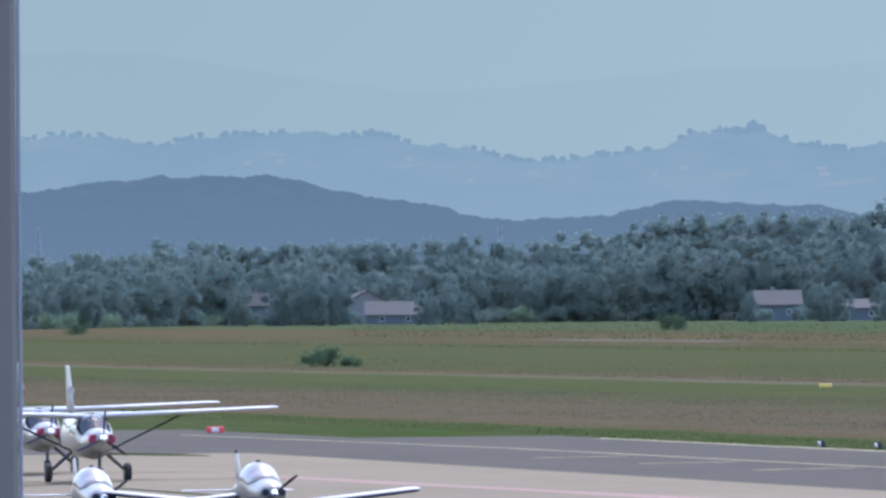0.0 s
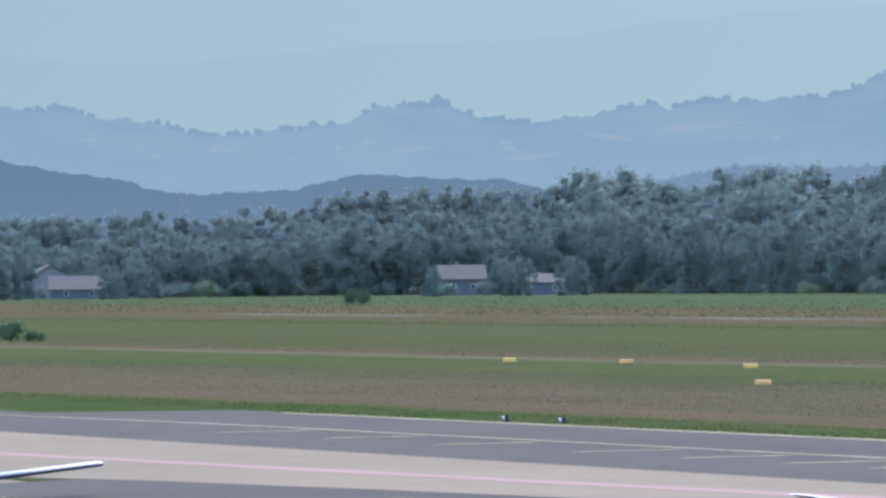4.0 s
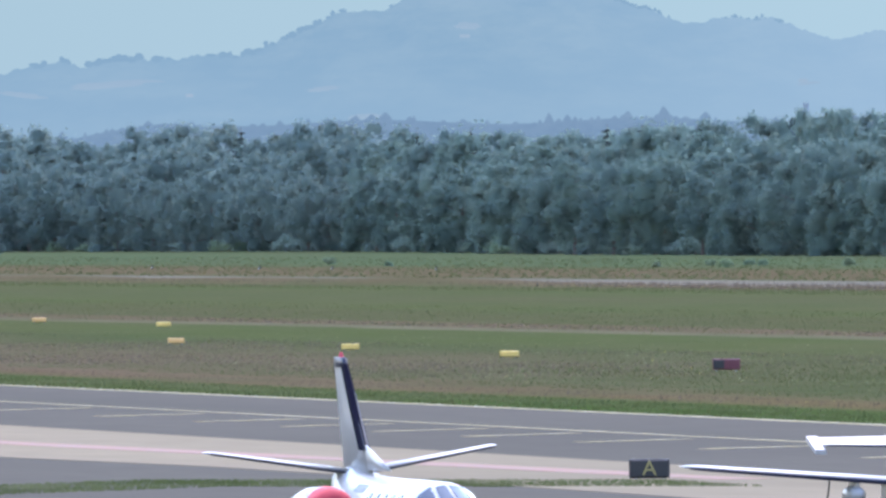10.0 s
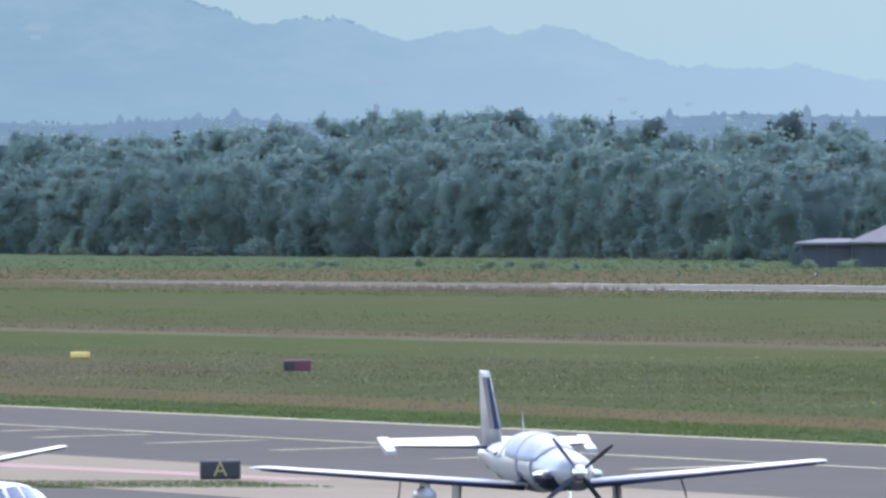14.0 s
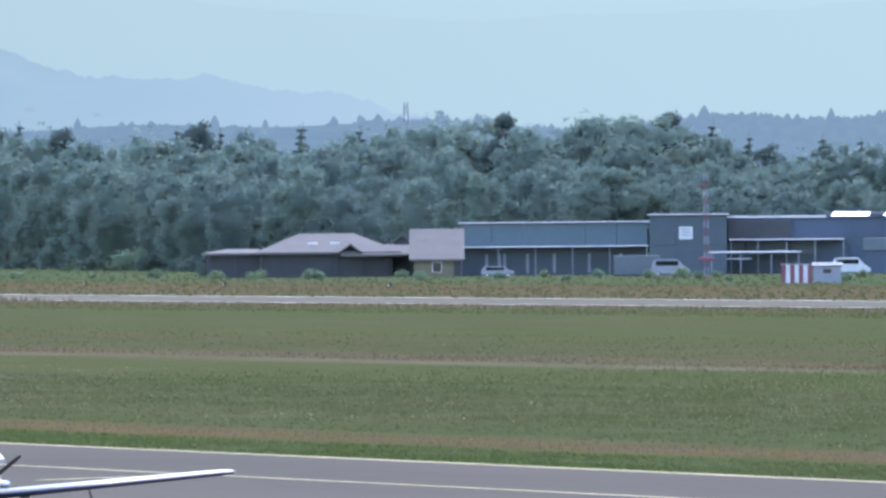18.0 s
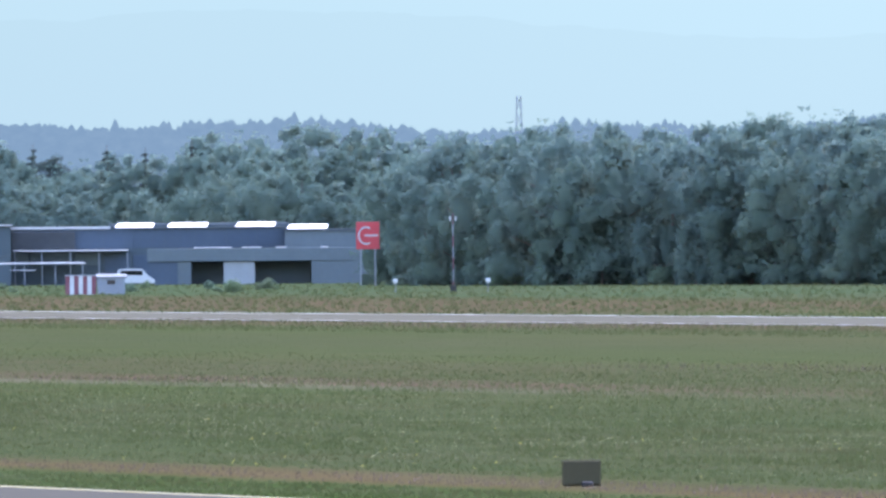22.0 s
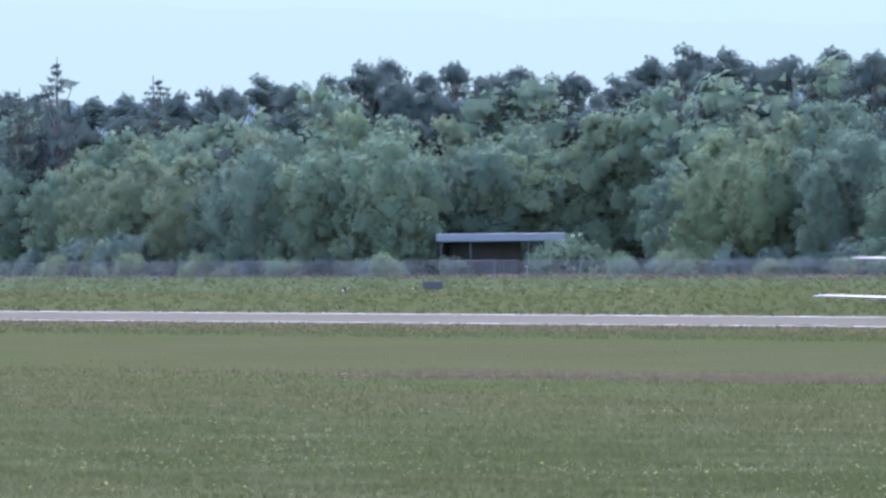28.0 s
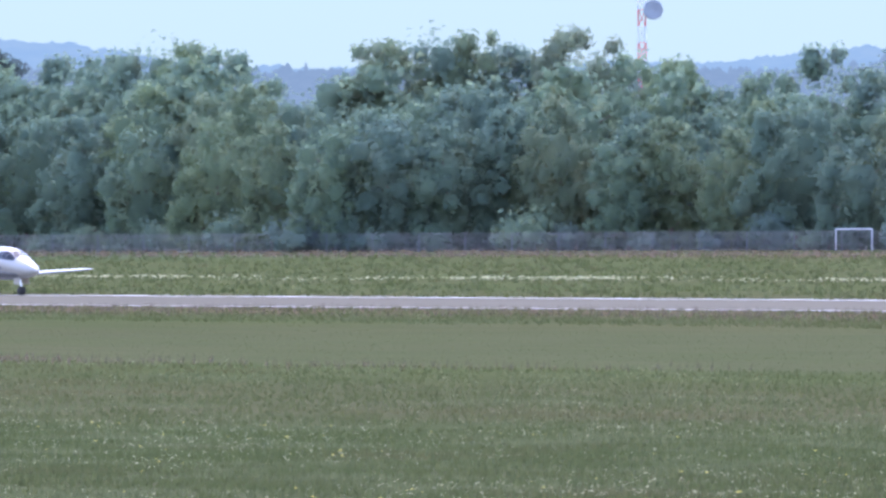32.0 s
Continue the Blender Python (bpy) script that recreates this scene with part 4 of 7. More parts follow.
def wood(az0, az1, front, tops, depth, kinds, gap=6.0, low=0.55, join=False, lift=1.03, wide=1.0, back=0.83):
    """Rows of trees from the edge inward; the last row reaches the given tops."""
    az = az0
    while az < az1:
        d = line(front, az) - rng.uniform(2, 9)
        if 24.9 < az < 25.66:
            d = 1524
        plant("shrub", BUSH_WOOD, spot(az, d), rng.uniform(2.2, 5.5), 3.0, "shrubs along the wood", "dense green shrub at the foot of the wood", join=join)
        az += math.degrees(rng.uniform(3.5, 7.5) / d)
    for row, (dd, part_h) in enumerate(((0.0, low), (0.4, 0.4 + 0.58 * low), (1.0, 0.97), (0.75, back))[:len(kinds)]):
        az = az0 + rng.uniform(0, 0.1)
        while az < az1:
            d = line(front, az) + dd * depth + rng.uniform(-0.08, 0.08) * depth
            if 24.9 < az < 25.84:
                d = max(d, 1519)
            h = (EYE_Z + d * math.tan(radians(line(tops, az)))) * (part_h * lift * rng.uniform(0.95, 1.04) if row == 2 else part_h * rng.uniform(0.85, 1.08)) * rng.uniform(0.985, 1.05)
            name, protos = rng.choice(kinds[row])
            plant(name, protos, spot(az, d), h, slim=wide if name == "broadleaf_tree" else 1.0, join=join or row == 3)
            az += math.degrees(gap * rng.uniform(0.7, 1.35) * (1.1 if row < 2 else 1.0) / d)


B_, S_, P_, F_ = ("broadleaf_tree", BROAD), ("slim_tree", SLIM), ("pine_tree", PINE), ("spruce_tree", SPRUCE)
N_ = ("broadleaf_tree", BROAD_NEAR)
leafy = [[B_], [B_, B_, B_, S_], [B_] * 5 + [P_, P_, F_, F_], [("broadleaf_tree", BROAD_BACK)]]
piny = [[N_], [N_, N_, N_, P_], [P_], [P_, P_, P_, ("broadleaf_tree", GREEN_BACK)]]
FB_ = ("broadleaf_tree", BROAD_FAR)
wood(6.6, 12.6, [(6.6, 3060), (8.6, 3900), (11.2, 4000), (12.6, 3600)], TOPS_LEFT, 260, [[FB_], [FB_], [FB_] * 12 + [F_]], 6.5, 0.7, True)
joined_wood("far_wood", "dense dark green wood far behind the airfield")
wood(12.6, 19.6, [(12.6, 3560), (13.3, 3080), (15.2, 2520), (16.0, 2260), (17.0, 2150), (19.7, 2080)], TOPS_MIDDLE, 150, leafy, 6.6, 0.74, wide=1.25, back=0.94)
for kind, az_, el_ in ((P_, 15.918, 0.425), (P_, 17.085, 0.445), (P_, 17.726, 0.445), (F_, 17.886, 0.415), (F_, 18.03, 0.365), (F_, 18.317, 0.355), (F_, 13.52, 0.39), (F_, 13.65, 0.385), (F_, 13.87, 0.39), (P_, 14.84, 0.44), (F_, 16.52, 0.405), (P_, 17.43, 0.42)):
    d_ = line([(12.6, 3560), (13.3, 3080), (15.2, 2520), (16.0, 2260), (17.0, 2150), (19.7, 2080)], az_) + 120
    plant(kind[0], kind[1], spot(az_, d_), EYE_Z + d_ * math.tan(radians(el_)))
wood(19.5, 22.05, [(19.5, 1850), (22.1, 1725)], TOPS_WOOD, 45, [[B_], [B_], [B_], [("broadleaf_tree", BROAD_BACK)]], 4.4, 0.88, back=0.93)
wood(21.9, 23.5, [(21.9, 2150), (23.5, 2000)], [(21.9, 0.28), (22.6, 0.275), (23.0, 0.30), (23.5, 0.36)], 90, [[F_, F_, B_], [F_, B_, B_], [B_, B_, P_], [("broadleaf_tree", BROAD_BACK)]], 4.6, 0.8, back=0.92)
wood(23.05, 27.3, [(23.0, 1620), (23.6, 1560), (24.4, 1520), (25.5, 1500), (26.2, 1460), (27.3, 1440)], TOPS_RIGHT, 60, piny, 3.3, 0.64, lift=1.065, back=0.92)
for az_, el_ in ((23.40, 0.50), (23.563, 0.62), (23.957, 0.545), (24.388, 0.49)):
    plant("spruce_tree", AIRY, spot(az_, 1590), EYE_Z + 1590 * math.tan(radians(el_)), label="tall thin conifer with sparse branches above the wood")
wood(27.2, 31.4, [(27.2, 1430), (28.5, 1350), (29.5, 1345), (31.4, 1290)], TOPS_EAST, 40, [[N_], [N_], [N_], [("broadleaf_tree", GREEN_BACK)]], 4.6, 0.74, lift=1.07, back=0.9)
joined_wood("inner_wood", "dense green trees deep in the woods")


# ---------- aircraft ----------
# local axes: nose at the origin, x forwards, y to the aircraft's left, z up from the ground
def ring_at(sec, k, n, off=0.0):
    s, zc, rw, rh = sec
    a = k * math.tau / n
    return (-s, (rw + off) * math.cos(a), zc + (rh + off) * math.sin(a))


def smooth_sections(secs, per=4):
    out = []
    for i in range(len(secs) - 1):
        p0, p1, p2, p3 = secs[max(i - 1, 0)], secs[i], secs[i + 1], secs[min(i + 2, len(secs) - 1)]
        for q in range(per):
            t = q / per
            row = []
            for a, b, c, d in zip(p0, p1, p2, p3):
                row.append(b + 0.5 * t * (c - a + t * (2 * a - 5 * b + 4 * c - d + t * (3 * (b - c) + d - a))))
            row[2], row[3] = max(row[2], 0.02), max(row[3], 0.02)
            out.append(tuple(row))
    out.append(secs[-1])
    return out


def hull(secs, n=24, per=4):
    return Geo().loft([[ring_at(s, k, n) for k in range(n)] for s in smooth_sections(secs, per)])


def section_at(secs, s):
    ss = smooth_sections(secs, 6)
    for a, b in zip(ss, ss[1:]):
        if a[0] <= s <= b[0]:
            t = (s - a[0]) / max(b[0] - a[0], 1e-6)
            return tuple(x + (y - x) * t for x, y in zip(a, b))
    return ss[-1]


def patch(secs, outline, off=0.012, steps=8):
    """A skin panel on a hull: outline gives for each station the lower and upper angle in degrees."""
    g_ = Geo()
    outer, inner = [], []
    for s, a0, a1 in outline:
        sec = section_at(secs, s)
        r0, r1 = [], []
        for q in range(steps + 1):
            a = radians(a0 + (a1 - a0) * q / steps)
            for o, r in ((off, r0), (-0.03, r1)):
                r.append((-s, (sec[2] + o) * math.cos(a), sec[1] + (sec[3] + o) * math.sin(a)))
        outer.append(r0)
        inner.append(r1)
    rings = [r0 + r1[::-1] for r0, r1 in zip(outer, inner)]
    return g_.loft(rings)


FOIL = [(0, 0), (0.03, 0.3), (0.12, 0.46), (0.3, 0.5), (0.6, 0.35), (1.0, 0.03), (1.0, -0.03), (0.6, -0.28), (0.3, -0.38), (0.1, -0.34), (0.03, -0.2)]


def foil_surface(root, chord0, tip, chord1, thick=0.12, c0=0.0, c1=1.0, round_tip=True):
    """A lifting surface between two leading edge points, with chords backwards along -x; c0 to c1 is the share of the chord it covers."""
    root, tip = Vector(root), Vector(tip)
    d = tip - root
    up = Vector((1, 0, 0)).cross(d).normalized()
    if up.z < 0 or (abs(up.z) < 0.2 and up.y < 0):
        up = -up
    rings = []
    ends = [(0, 1), (0.5, 1), (0.95, 1), (0.99, 0.7), (1.0, 0.35)] if round_tip else [(0, 1), (1, 1)]
    for t, k in ends:
        p, ch = root + d * t, chord0 + (chord1 - chord0) * t
        ring = []
        for x, y in FOIL:
            xx = c0 + (c1 - c0) * x
            base = 1.0 if c0 == 0 else max(0.0, (1 - xx)) * 1.6
            ring.append(p + Vector((-ch * (0.5 + (xx - 0.5) * (0.85 + 0.15 * k)), 0, 0)) + up * (y * thick * ch * k * (base if c0 > 0 else 1.0)))
        rings.append(ring)
    return Geo().loft(rings)


def sides(f):
    """Calls f for the left and the right side."""
    for s in (1, -1):
        f(s)


def propeller(parent, x, z, r, blades, a0, mat_blade, spin_r=0.17):
    hub = part("spinner", Geo().loft([[(x + dx, rr * math.cos(k * math.tau / 12), z + rr * math.sin(k * math.tau / 12)) for k in range(12)] for dx, rr in ((-0.05, spin_r), (0.08, spin_r * 0.95), (0.2, spin_r * 0.65), (0.3, 0.03))]), SILVER, parent, "polished spinner", True)
    for i in range(blades):
        a = radians(a0 + 360.0 * i / blades)
        c, s = math.cos(a), math.sin(a)
        rings = []
        for t, w in ((0.12, 0.04), (0.4, 0.06), (0.75, 0.055), (0.97, 0.035), (1.0, 0.015)):
            q = r * t
            tw = 0.9 - 0.55 * t
            rings.append([(x + 0.03 + dx * w * math.sin(tw) + dn * 0.012, q * c - s * (dx * w * math.cos(tw)), z + q * s + c * (dx * w * math.cos(tw))) for dx, dn in ((-1, 0), (0, 1), (1, 0), (0, -1))])
        part("propeller_blade", Geo().loft(rings), mat_blade, parent, "dark propeller blade")
    return hub


def wheel_set(parent, x, y, r, w, leg_top, leg_r=0.05, name="main_wheel", fairing=None):
    part("gear_leg", Geo().tube([leg_top, (leg_top[0] * 0.5 + x * 0.5, (leg_top[1] + y) / 2, (leg_top[2] + r) / 2), (x, y, r)], [leg_r, leg_r, leg_r * 0.8], 8), fairing or SILVER, parent)
    t = part(name, Geo().wheel(x, y, r, r, w), RUBBER, parent, "black rubber tyre")
    g_ = Geo()
    for s in (-1, 1):
        yy = y + s * w * 0.5
        g_.loft([[(x + rr * math.cos(k * math.tau / 12), yy + s * dy, r + rr * math.sin(k * math.tau / 12)) for k in range(12)] for rr, dy in ((0.56 * r, 0.0), (0.5 * r, 0.012), (0.2 * r, 0.02))])
    part("rim", g_, DARKMETAL, t, "dark metal rim")


def oval(x, y, z, w, h, ny, n=12, depth=0.02):
    """A rounded window plate on a side wall, facing along y."""
    rings = []
    for d in (-depth, depth):
        ring = []
        for k in range(n):
            a = k * math.tau / n
            c, s = math.cos(a), math.sin(a)
            ring.append((x + 0.5 * w * math.copysign(abs(c) ** 0.6, c), y + ny * d, z + 0.5 * h * math.copysign(abs(s) ** 0.6, s)))
        rings.append(ring)
    return Geo().loft(rings)


HEAD = Euler((0, 0, radians(-90)))


def parked(x, y, turn=0.0, bank=0.0):
    return Matrix.LocRotScale((x, y, 0.03 + ground_z(x)), Euler((radians(bank), 0, radians(-90 + turn))), None)


# -- the landing business jet --
JET = [(0.0, 1.42, 0.03, 0.03), (0.35, 1.45, 0.30, 0.27), (1.0, 1.52, 0.55, 0.48), (1.9, 1.66, 0.74, 0.68), (2.9, 1.82, 0.88, 0.90), (4.0, 1.88, 0.93, 0.97), (6.0, 1.88, 0.95, 0.98), (9.0, 1.88, 0.95, 0.98),
       (12.0, 1.90, 0.94, 0.95), (14.0, 2.02, 0.80, 0.80), (16.0, 2.24, 0.55, 0.55), (17.6, 2.42, 0.30, 0.32), (18.4, 2.5, 0.10, 0.14)]


def business_jet(m):
    e = thing("business_jet", "white twin-engine business jet with blue grey stripe rolling on the runway", "airplane", m=m)
    part("fuselage", hull(JET, 32), WHITE, e, "glossy white fuselage", True)
    part("belly_fairing", hull([(6.6, 1.05, 0.2, 0.06), (7.6, 0.98, 0.8, 0.26), (9.0, 0.93, 1.0, 0.36), (11.2, 0.93, 1.0, 0.36), (12.6, 1.0, 0.8, 0.26), (13.8, 1.12, 0.25, 0.08)], 24), BELLY_SHADE, e, "", True)

    def both(s):
        wing = part("wing", foil_surface((-8.6, s * 0.75, 0.98), 3.6, (-11.3, s * 9.65, 1.42), 1.2, 0.12), WHITE, e, "white swept wing with bright leading edge", True)
        part("flap", foil_surface((-11.2, s * 1.1, 0.86), 0.95, (-12.0, s * 6.0, 1.05), 0.6, 0.12), GREYPAINT, wing, "grey lowered flap", True)
        part("flap_fairing", Geo().tube([(-10.9, s * 3.2, 0.93), (-11.7, s * 3.2, 0.80), (-12.4, s * 3.2, 0.78)], [0.03, 0.1, 0.02], 8), WHITE, wing)
        part("navigation_light", Geo().tube([(-11.32, s * 9.6, 1.42), (-11.5, s * 9.68, 1.42)], 0.04, 8), SILVER, wing)
        part("landing_light", Geo().tube([(-9.0, s * 1.9, 1.02), (-8.93, s * 1.9, 1.02)], [0.08, 0.05], 10), OFFWHITE, wing, "round clear landing light")
        part("tailplane", foil_surface((-15.9, s * 0.1, 3.52), 1.9, (-17.3, s * 4.25, 3.62), 0.95, 0.1), WHITE, e, "white tailplane", True)
        nac = part("engine_nacelle", Geo().loft([[(-x_, s * 1.62 + r_ * math.cos(k * math.tau / 24), 2.42 + r_ * math.sin(k * math.tau / 24)) for k in range(24)] for x_, r_ in ((11.75, 0.42), (11.7, 0.47), (11.8, 0.53), (12.4, 0.60), (13.4, 0.62), (14.6, 0.56), (15.4, 0.46), (15.6, 0.42))], cap=False), WHITE, e, "white engine nacelle", True)
        part("intake_lip", Geo().loft([[(-x_, s * 1.62 + r_ * math.cos(k * math.tau / 24), 2.42 + r_ * math.sin(k * math.tau / 24)) for k in range(24)] for x_, r_ in ((12.0, 0.41), (11.75, 0.43), (11.68, 0.475), (11.75, 0.52), (11.9, 0.55))], cap=False), SILVER, nac, "polished intake ring", True)
        part("fan", Geo().loft([[(-x_, s * 1.62 + r_ * math.cos(k * math.tau / 24), 2.42 + r_ * math.sin(k * math.tau / 24)) for k in range(24)] for x_, r_ in ((12.05, 0.42), (12.06, 0.15), (11.85, 0.03))]), DARKMETAL, nac, "dark engine fan")
        part("exhaust", Geo().loft([[(-x_, s * 1.62 + r_ * math.cos(k * math.tau / 20), 2.42 + r_ * math.sin(k * math.tau / 20)) for k in range(20)] for x_, r_ in ((15.4, 0.43), (15.95, 0.36), (15.5, 0.3))]), DARKMETAL, nac, "dark exhaust", True)
        part("thrust_reverser", Geo().box(-16.1, -15.55, s * 1.62 - 0.45, s * 1.62 + 0.45, 2.72 - 0.04, 2.98, 0.05), DARKMETAL, nac, "dark open reverser door")
        part("thrust_reverser", Geo().box(-16.1, -15.55, s * 1.62 - 0.45, s * 1.62 + 0.45, 1.72, 2.16, 0.05), DARKMETAL, nac, "dark open reverser door")
        part("pylon", Geo().box(-14.8, -12.5, min(s * 0.7, s * 1.15), max(s * 0.7, s * 1.15), 2.33, 2.5, 0.05), WHITE, e)
        for i in range(8):
            part("cabin_window", patch(JET, [(4.5 + 0.76 * i - 0.21, 14 if s > 0 else 166, 38 if s > 0 else 142), (4.5 + 0.76 * i + 0.21, 14 if s > 0 else 166, 38 if s > 0 else 142)], 0.012, 4), GLASS_D, e, "dark oval cabin window")
        for s0, s1, lo0, hi0, lo1, hi1 in ((1.9, 2.62, 34, 50, 22, 64), (2.67, 3.05, 22, 62, 20, 58), (3.12, 3.5, 20, 56, 24, 48)):
            f = (lambda a: a) if s > 0 else (lambda a: 180 - a)
            part("cockpit_window", patch(JET, [(s0, f(lo0), f(hi0)), (s1, f(lo1), f(hi1))], 0.014, 5), GLASS_D, e, "dark cockpit side window")
        f = (lambda a: a) if s > 0 else (lambda a: 180 - a)
        part("windshield", patch(JET, [(1.85, f(52), f(87)), (2.6, f(67), f(88))], 0.014, 6), GLASS_D, e, "dark windshield pane")
        # painted shade below the stripe
        part("belly_paint", patch(JET, [(1.6 + 0.6 * i, f(-88), f(-32 + 14 * math.sin(min(i, 11) / 11 * math.pi * 0.75) - 0.4 * i)) for i in range(21)], 0.005, 6), BELLY_SHADE, e, "lower fuselage greyed by painted shade", True)
        rows_ = [(3.0 + 0.55 * i, f(-18 + 16 * math.sin(min(i, 12) / 12 * math.pi * 0.75) - 0.5 * i), f(-11 + 19 * math.sin(min(i, 12) / 12 * math.pi * 0.75) - 0.3 * i)) for i in range(20)]
        part("stripe", patch(JET, rows_, 0.008, 3), STRIPE, e, "blue grey curved stripe")
        wheel_set(e, -10.4, s * 1.47, 0.40, 0.42, (-10.1, s * 1.6, 1.0), 0.09, "main_wheel", WHITE)
        part("gear_door", Geo().box(-10.75, -10.1, min(s * 1.62, s * 1.68), max(s * 1.62, s * 1.68), 0.35, 0.95, 0.02), WHITE, e)

    sides(both)
    fin = part("fin", foil_surface((-14.3, 0, 2.75), 4.1, (-17.5, 0, 5.95), 1.55, 0.09), WHITE, e, "tall white swept fin", True)
    part("dorsal_fillet", foil_surface((-12.6, 0, 2.78), 3.0, (-15.3, 0, 3.5), 0.5, 0.06), WHITE, fin, "", True)
    part("rudder", foil_surface((-15.4, 0, 3.1), 3.0, (-17.5, 0, 5.8), 1.58, 0.05, 0.72, 1.02), WHITE, fin, "", True)
    part("beacon", Geo().tube([(-18.3, 0, 5.9), (-18.3, 0, 6.08)], [0.07, 0.03], 8), RED, fin, "red beacon light")
    for s in (1, -1):
        part("fin_emblem", Geo().box(-18.1, -17.85, min(s * 0.085, s * 0.1), max(s * 0.085, s * 0.1), 5.25, 5.45, 0.02), RED, fin, "small red emblem")
        for i in range(4):
            x = -17.05 - i * 0.28
            part("registration_bar", Geo().box(x - 0.2, x, min(s * 0.1, s * 0.118), max(s * 0.1, s * 0.118), 4.22, 4.42, 0.01), STRIPE, fin, "dark lettering bar")
    nose = part("nose_gear", Geo().tube([(-2.2, 0, 1.1), (-2.1, 0, 0.3)], 0.055, 8), SILVER, e)
    wheel_set(e, -2.1, 0.0, 0.27, 0.36, (-2.15, 0.0, 0.7), 0.05, "nose_wheel")
    part("gear_door", Geo().box(-2.5, -1.7, 0.28, 0.31, 0.65, 1.1, 0.01), WHITE, e)
    part("gear_door", Geo().box(-2.5, -1.7, -0.31, -0.28, 0.65, 1.1, 0.01), WHITE, e)
    for x in (-5.8, -7.4, -8.4, -11.0):
        part("antenna", foil_surface((x, 0, 2.83), 0.32, (x - 0.2, 0, 3.08), 0.16, 0.1), WHITE, e, "small white blade antenna")
    part("tail_cone", Geo().tube([(-18.2, 0, 2.5), (-18.7, 0, 2.55)], [0.12, 0.02], 8), WHITE, e)
    return e


business_jet(Matrix.LocRotScale((400.5, 772.2, 0.03), HEAD, None))

# -- parked business jet with red engine covers --
CIT = [(0.0, 1.25, 0.03, 0.03), (0.4, 1.28, 0.28, 0.25), (1.2, 1.36, 0.52, 0.45), (2.2, 1.42, 0.66, 0.60), (3.1, 1.47, 0.75, 0.79), (4.2, 1.48, 0.77, 0.82), (8.5, 1.48, 0.77, 0.82), (10.5, 1.60, 0.69, 0.75), (12.3, 1.95, 0.46, 0.52), (13.8, 2.12, 0.16, 0.22)]


def parked_jet(m):
    e = thing("parked_jet", "white parked business jet with red engine covers and dark-edged fin", "airplane", m=m)
    part("fuselage", hull(CIT, 28), WHITE, e, "white fuselage", True)

    def both(s):
        part("wing", foil_surface((-6.2, s * 0.6, 0.95), 2.4, (-6.6, s * 7.9, 1.4), 1.0, 0.13), WHITE, e, "", True)
        tail = part("tailplane", foil_surface((-11.7, s * 0.1, 2.35), 1.45, (-12.3, s * 2.92, 2.8), 0.85, 0.1), WHITE, e, "grey white tailplane with dihedral", True)
        part("de_icing_boot", foil_surface((-11.66, s * 0.15, 2.335), 0.15, (-12.27, s * 2.9, 2.785), 0.11, 0.5), DARKMETAL, tail, "dark rubber leading edge")
        nac = part("engine_nacelle", Geo().loft([[(-x_, s * 1.2 + r_ * math.cos(k * math.tau / 20), 1.68 + r_ * math.sin(k * math.tau / 20)) for k in range(20)] for x_, r_ in ((8.2, 0.37), (8.4, 0.43), (9.2, 0.47), (10.4, 0.43), (11.2, 0.34))]), WHITE, e, "white engine nacelle", True)
        part("engine_cover", Geo().loft([[(-x_, s * 1.2 + r_ * math.cos(k * math.tau / 20), 1.68 + r_ * math.sin(k * math.tau / 20)) for k in range(20)] for x_, r_ in ((8.9, 0.48), (8.4, 0.455), (8.15, 0.4), (8.08, 0.27), (8.05, 0.02))]), REDCLOTH, nac, "red cloth intake cover", True)
        part("pylon", Geo().box(-10.6, -8.9, min(s * 0.6, s * 0.85), max(s * 0.6, s * 0.85), 1.6, 1.75, 0.04), WHITE, e)
        f = (lambda a: a) if s > 0 else (lambda a: 180 - a)
        for i in range(5):
            part("cabin_window", patch(CIT, [(4.5 + 0.75 * i - 0.16, f(22), f(42)), (4.5 + 0.75 * i + 0.16, f(22), f(42))], 0.012, 4), GLASS_D, e, "dark cabin window")
        for i in range(4):
            part("registration_bar", patch(CIT, [(9.3 - i * 0.28, f(40), f(56)), (9.5 - i * 0.28, f(40), f(56))], 0.01, 3), GREYPAINT, e, "grey lettering bar")
        part("windshield", patch(CIT, [(1.95, f(62), f(87)), (2.95, f(72), f(88))], 0.014, 6), GLASS_D, e, "dark windshield pane")
        part("cockpit_window", patch(CIT, [(2.1, f(40), f(58)), (3.1, f(34), f(68))], 0.014, 6), GLASS_D, e, "dark cockpit side window")
        wheel_set(e, -7.1, s * 2.3, 0.3, 0.2, (-7.1, s * 2.3, 1.0), 0.07)

    sides(both)
    fin = part("fin", foil_surface((-10.3, 0, 2.25), 2.9, (-12.9, 0, 4.55), 1.15, 0.07), WHITE, e, "white swept fin", True)
    part("de_icing_boot", foil_surface((-10.9, 0, 2.85), 0.3, (-12.84, 0, 4.5), 0.26, 0.42), BLACK, fin, "dark leading edge strip")
    for s in (1, -1):
        part("fin_stripe", Geo().loft([[(x_ + 0.03, 0.0, z_), (x_ - 0.05, s * 0.75 * w_, z_), (x_ - 0.34, s * w_, z_), (x_ - 0.34, s * 0.3 * w_, z_), (x_ - 0.05, 0.0, z_)] for x_, z_, w_ in ((-10.86, 2.8, 0.105), (-11.9, 3.7, 0.085), (-12.8, 4.5, 0.06))]), DULLNAVY, fin, "dark leading stripe")
    part("dorsal_fillet", foil_surface((-8.6, 0, 2.42), 2.6, (-10.9, 0, 2.9), 0.5, 0.09), WHITE, fin, "", True)
    part("fin_cap", foil_surface((-12.82, 0, 4.42), 1.24, (-12.95, 0, 4.62), 1.1, 0.13), NAVY, fin, "dark fin tip", True)
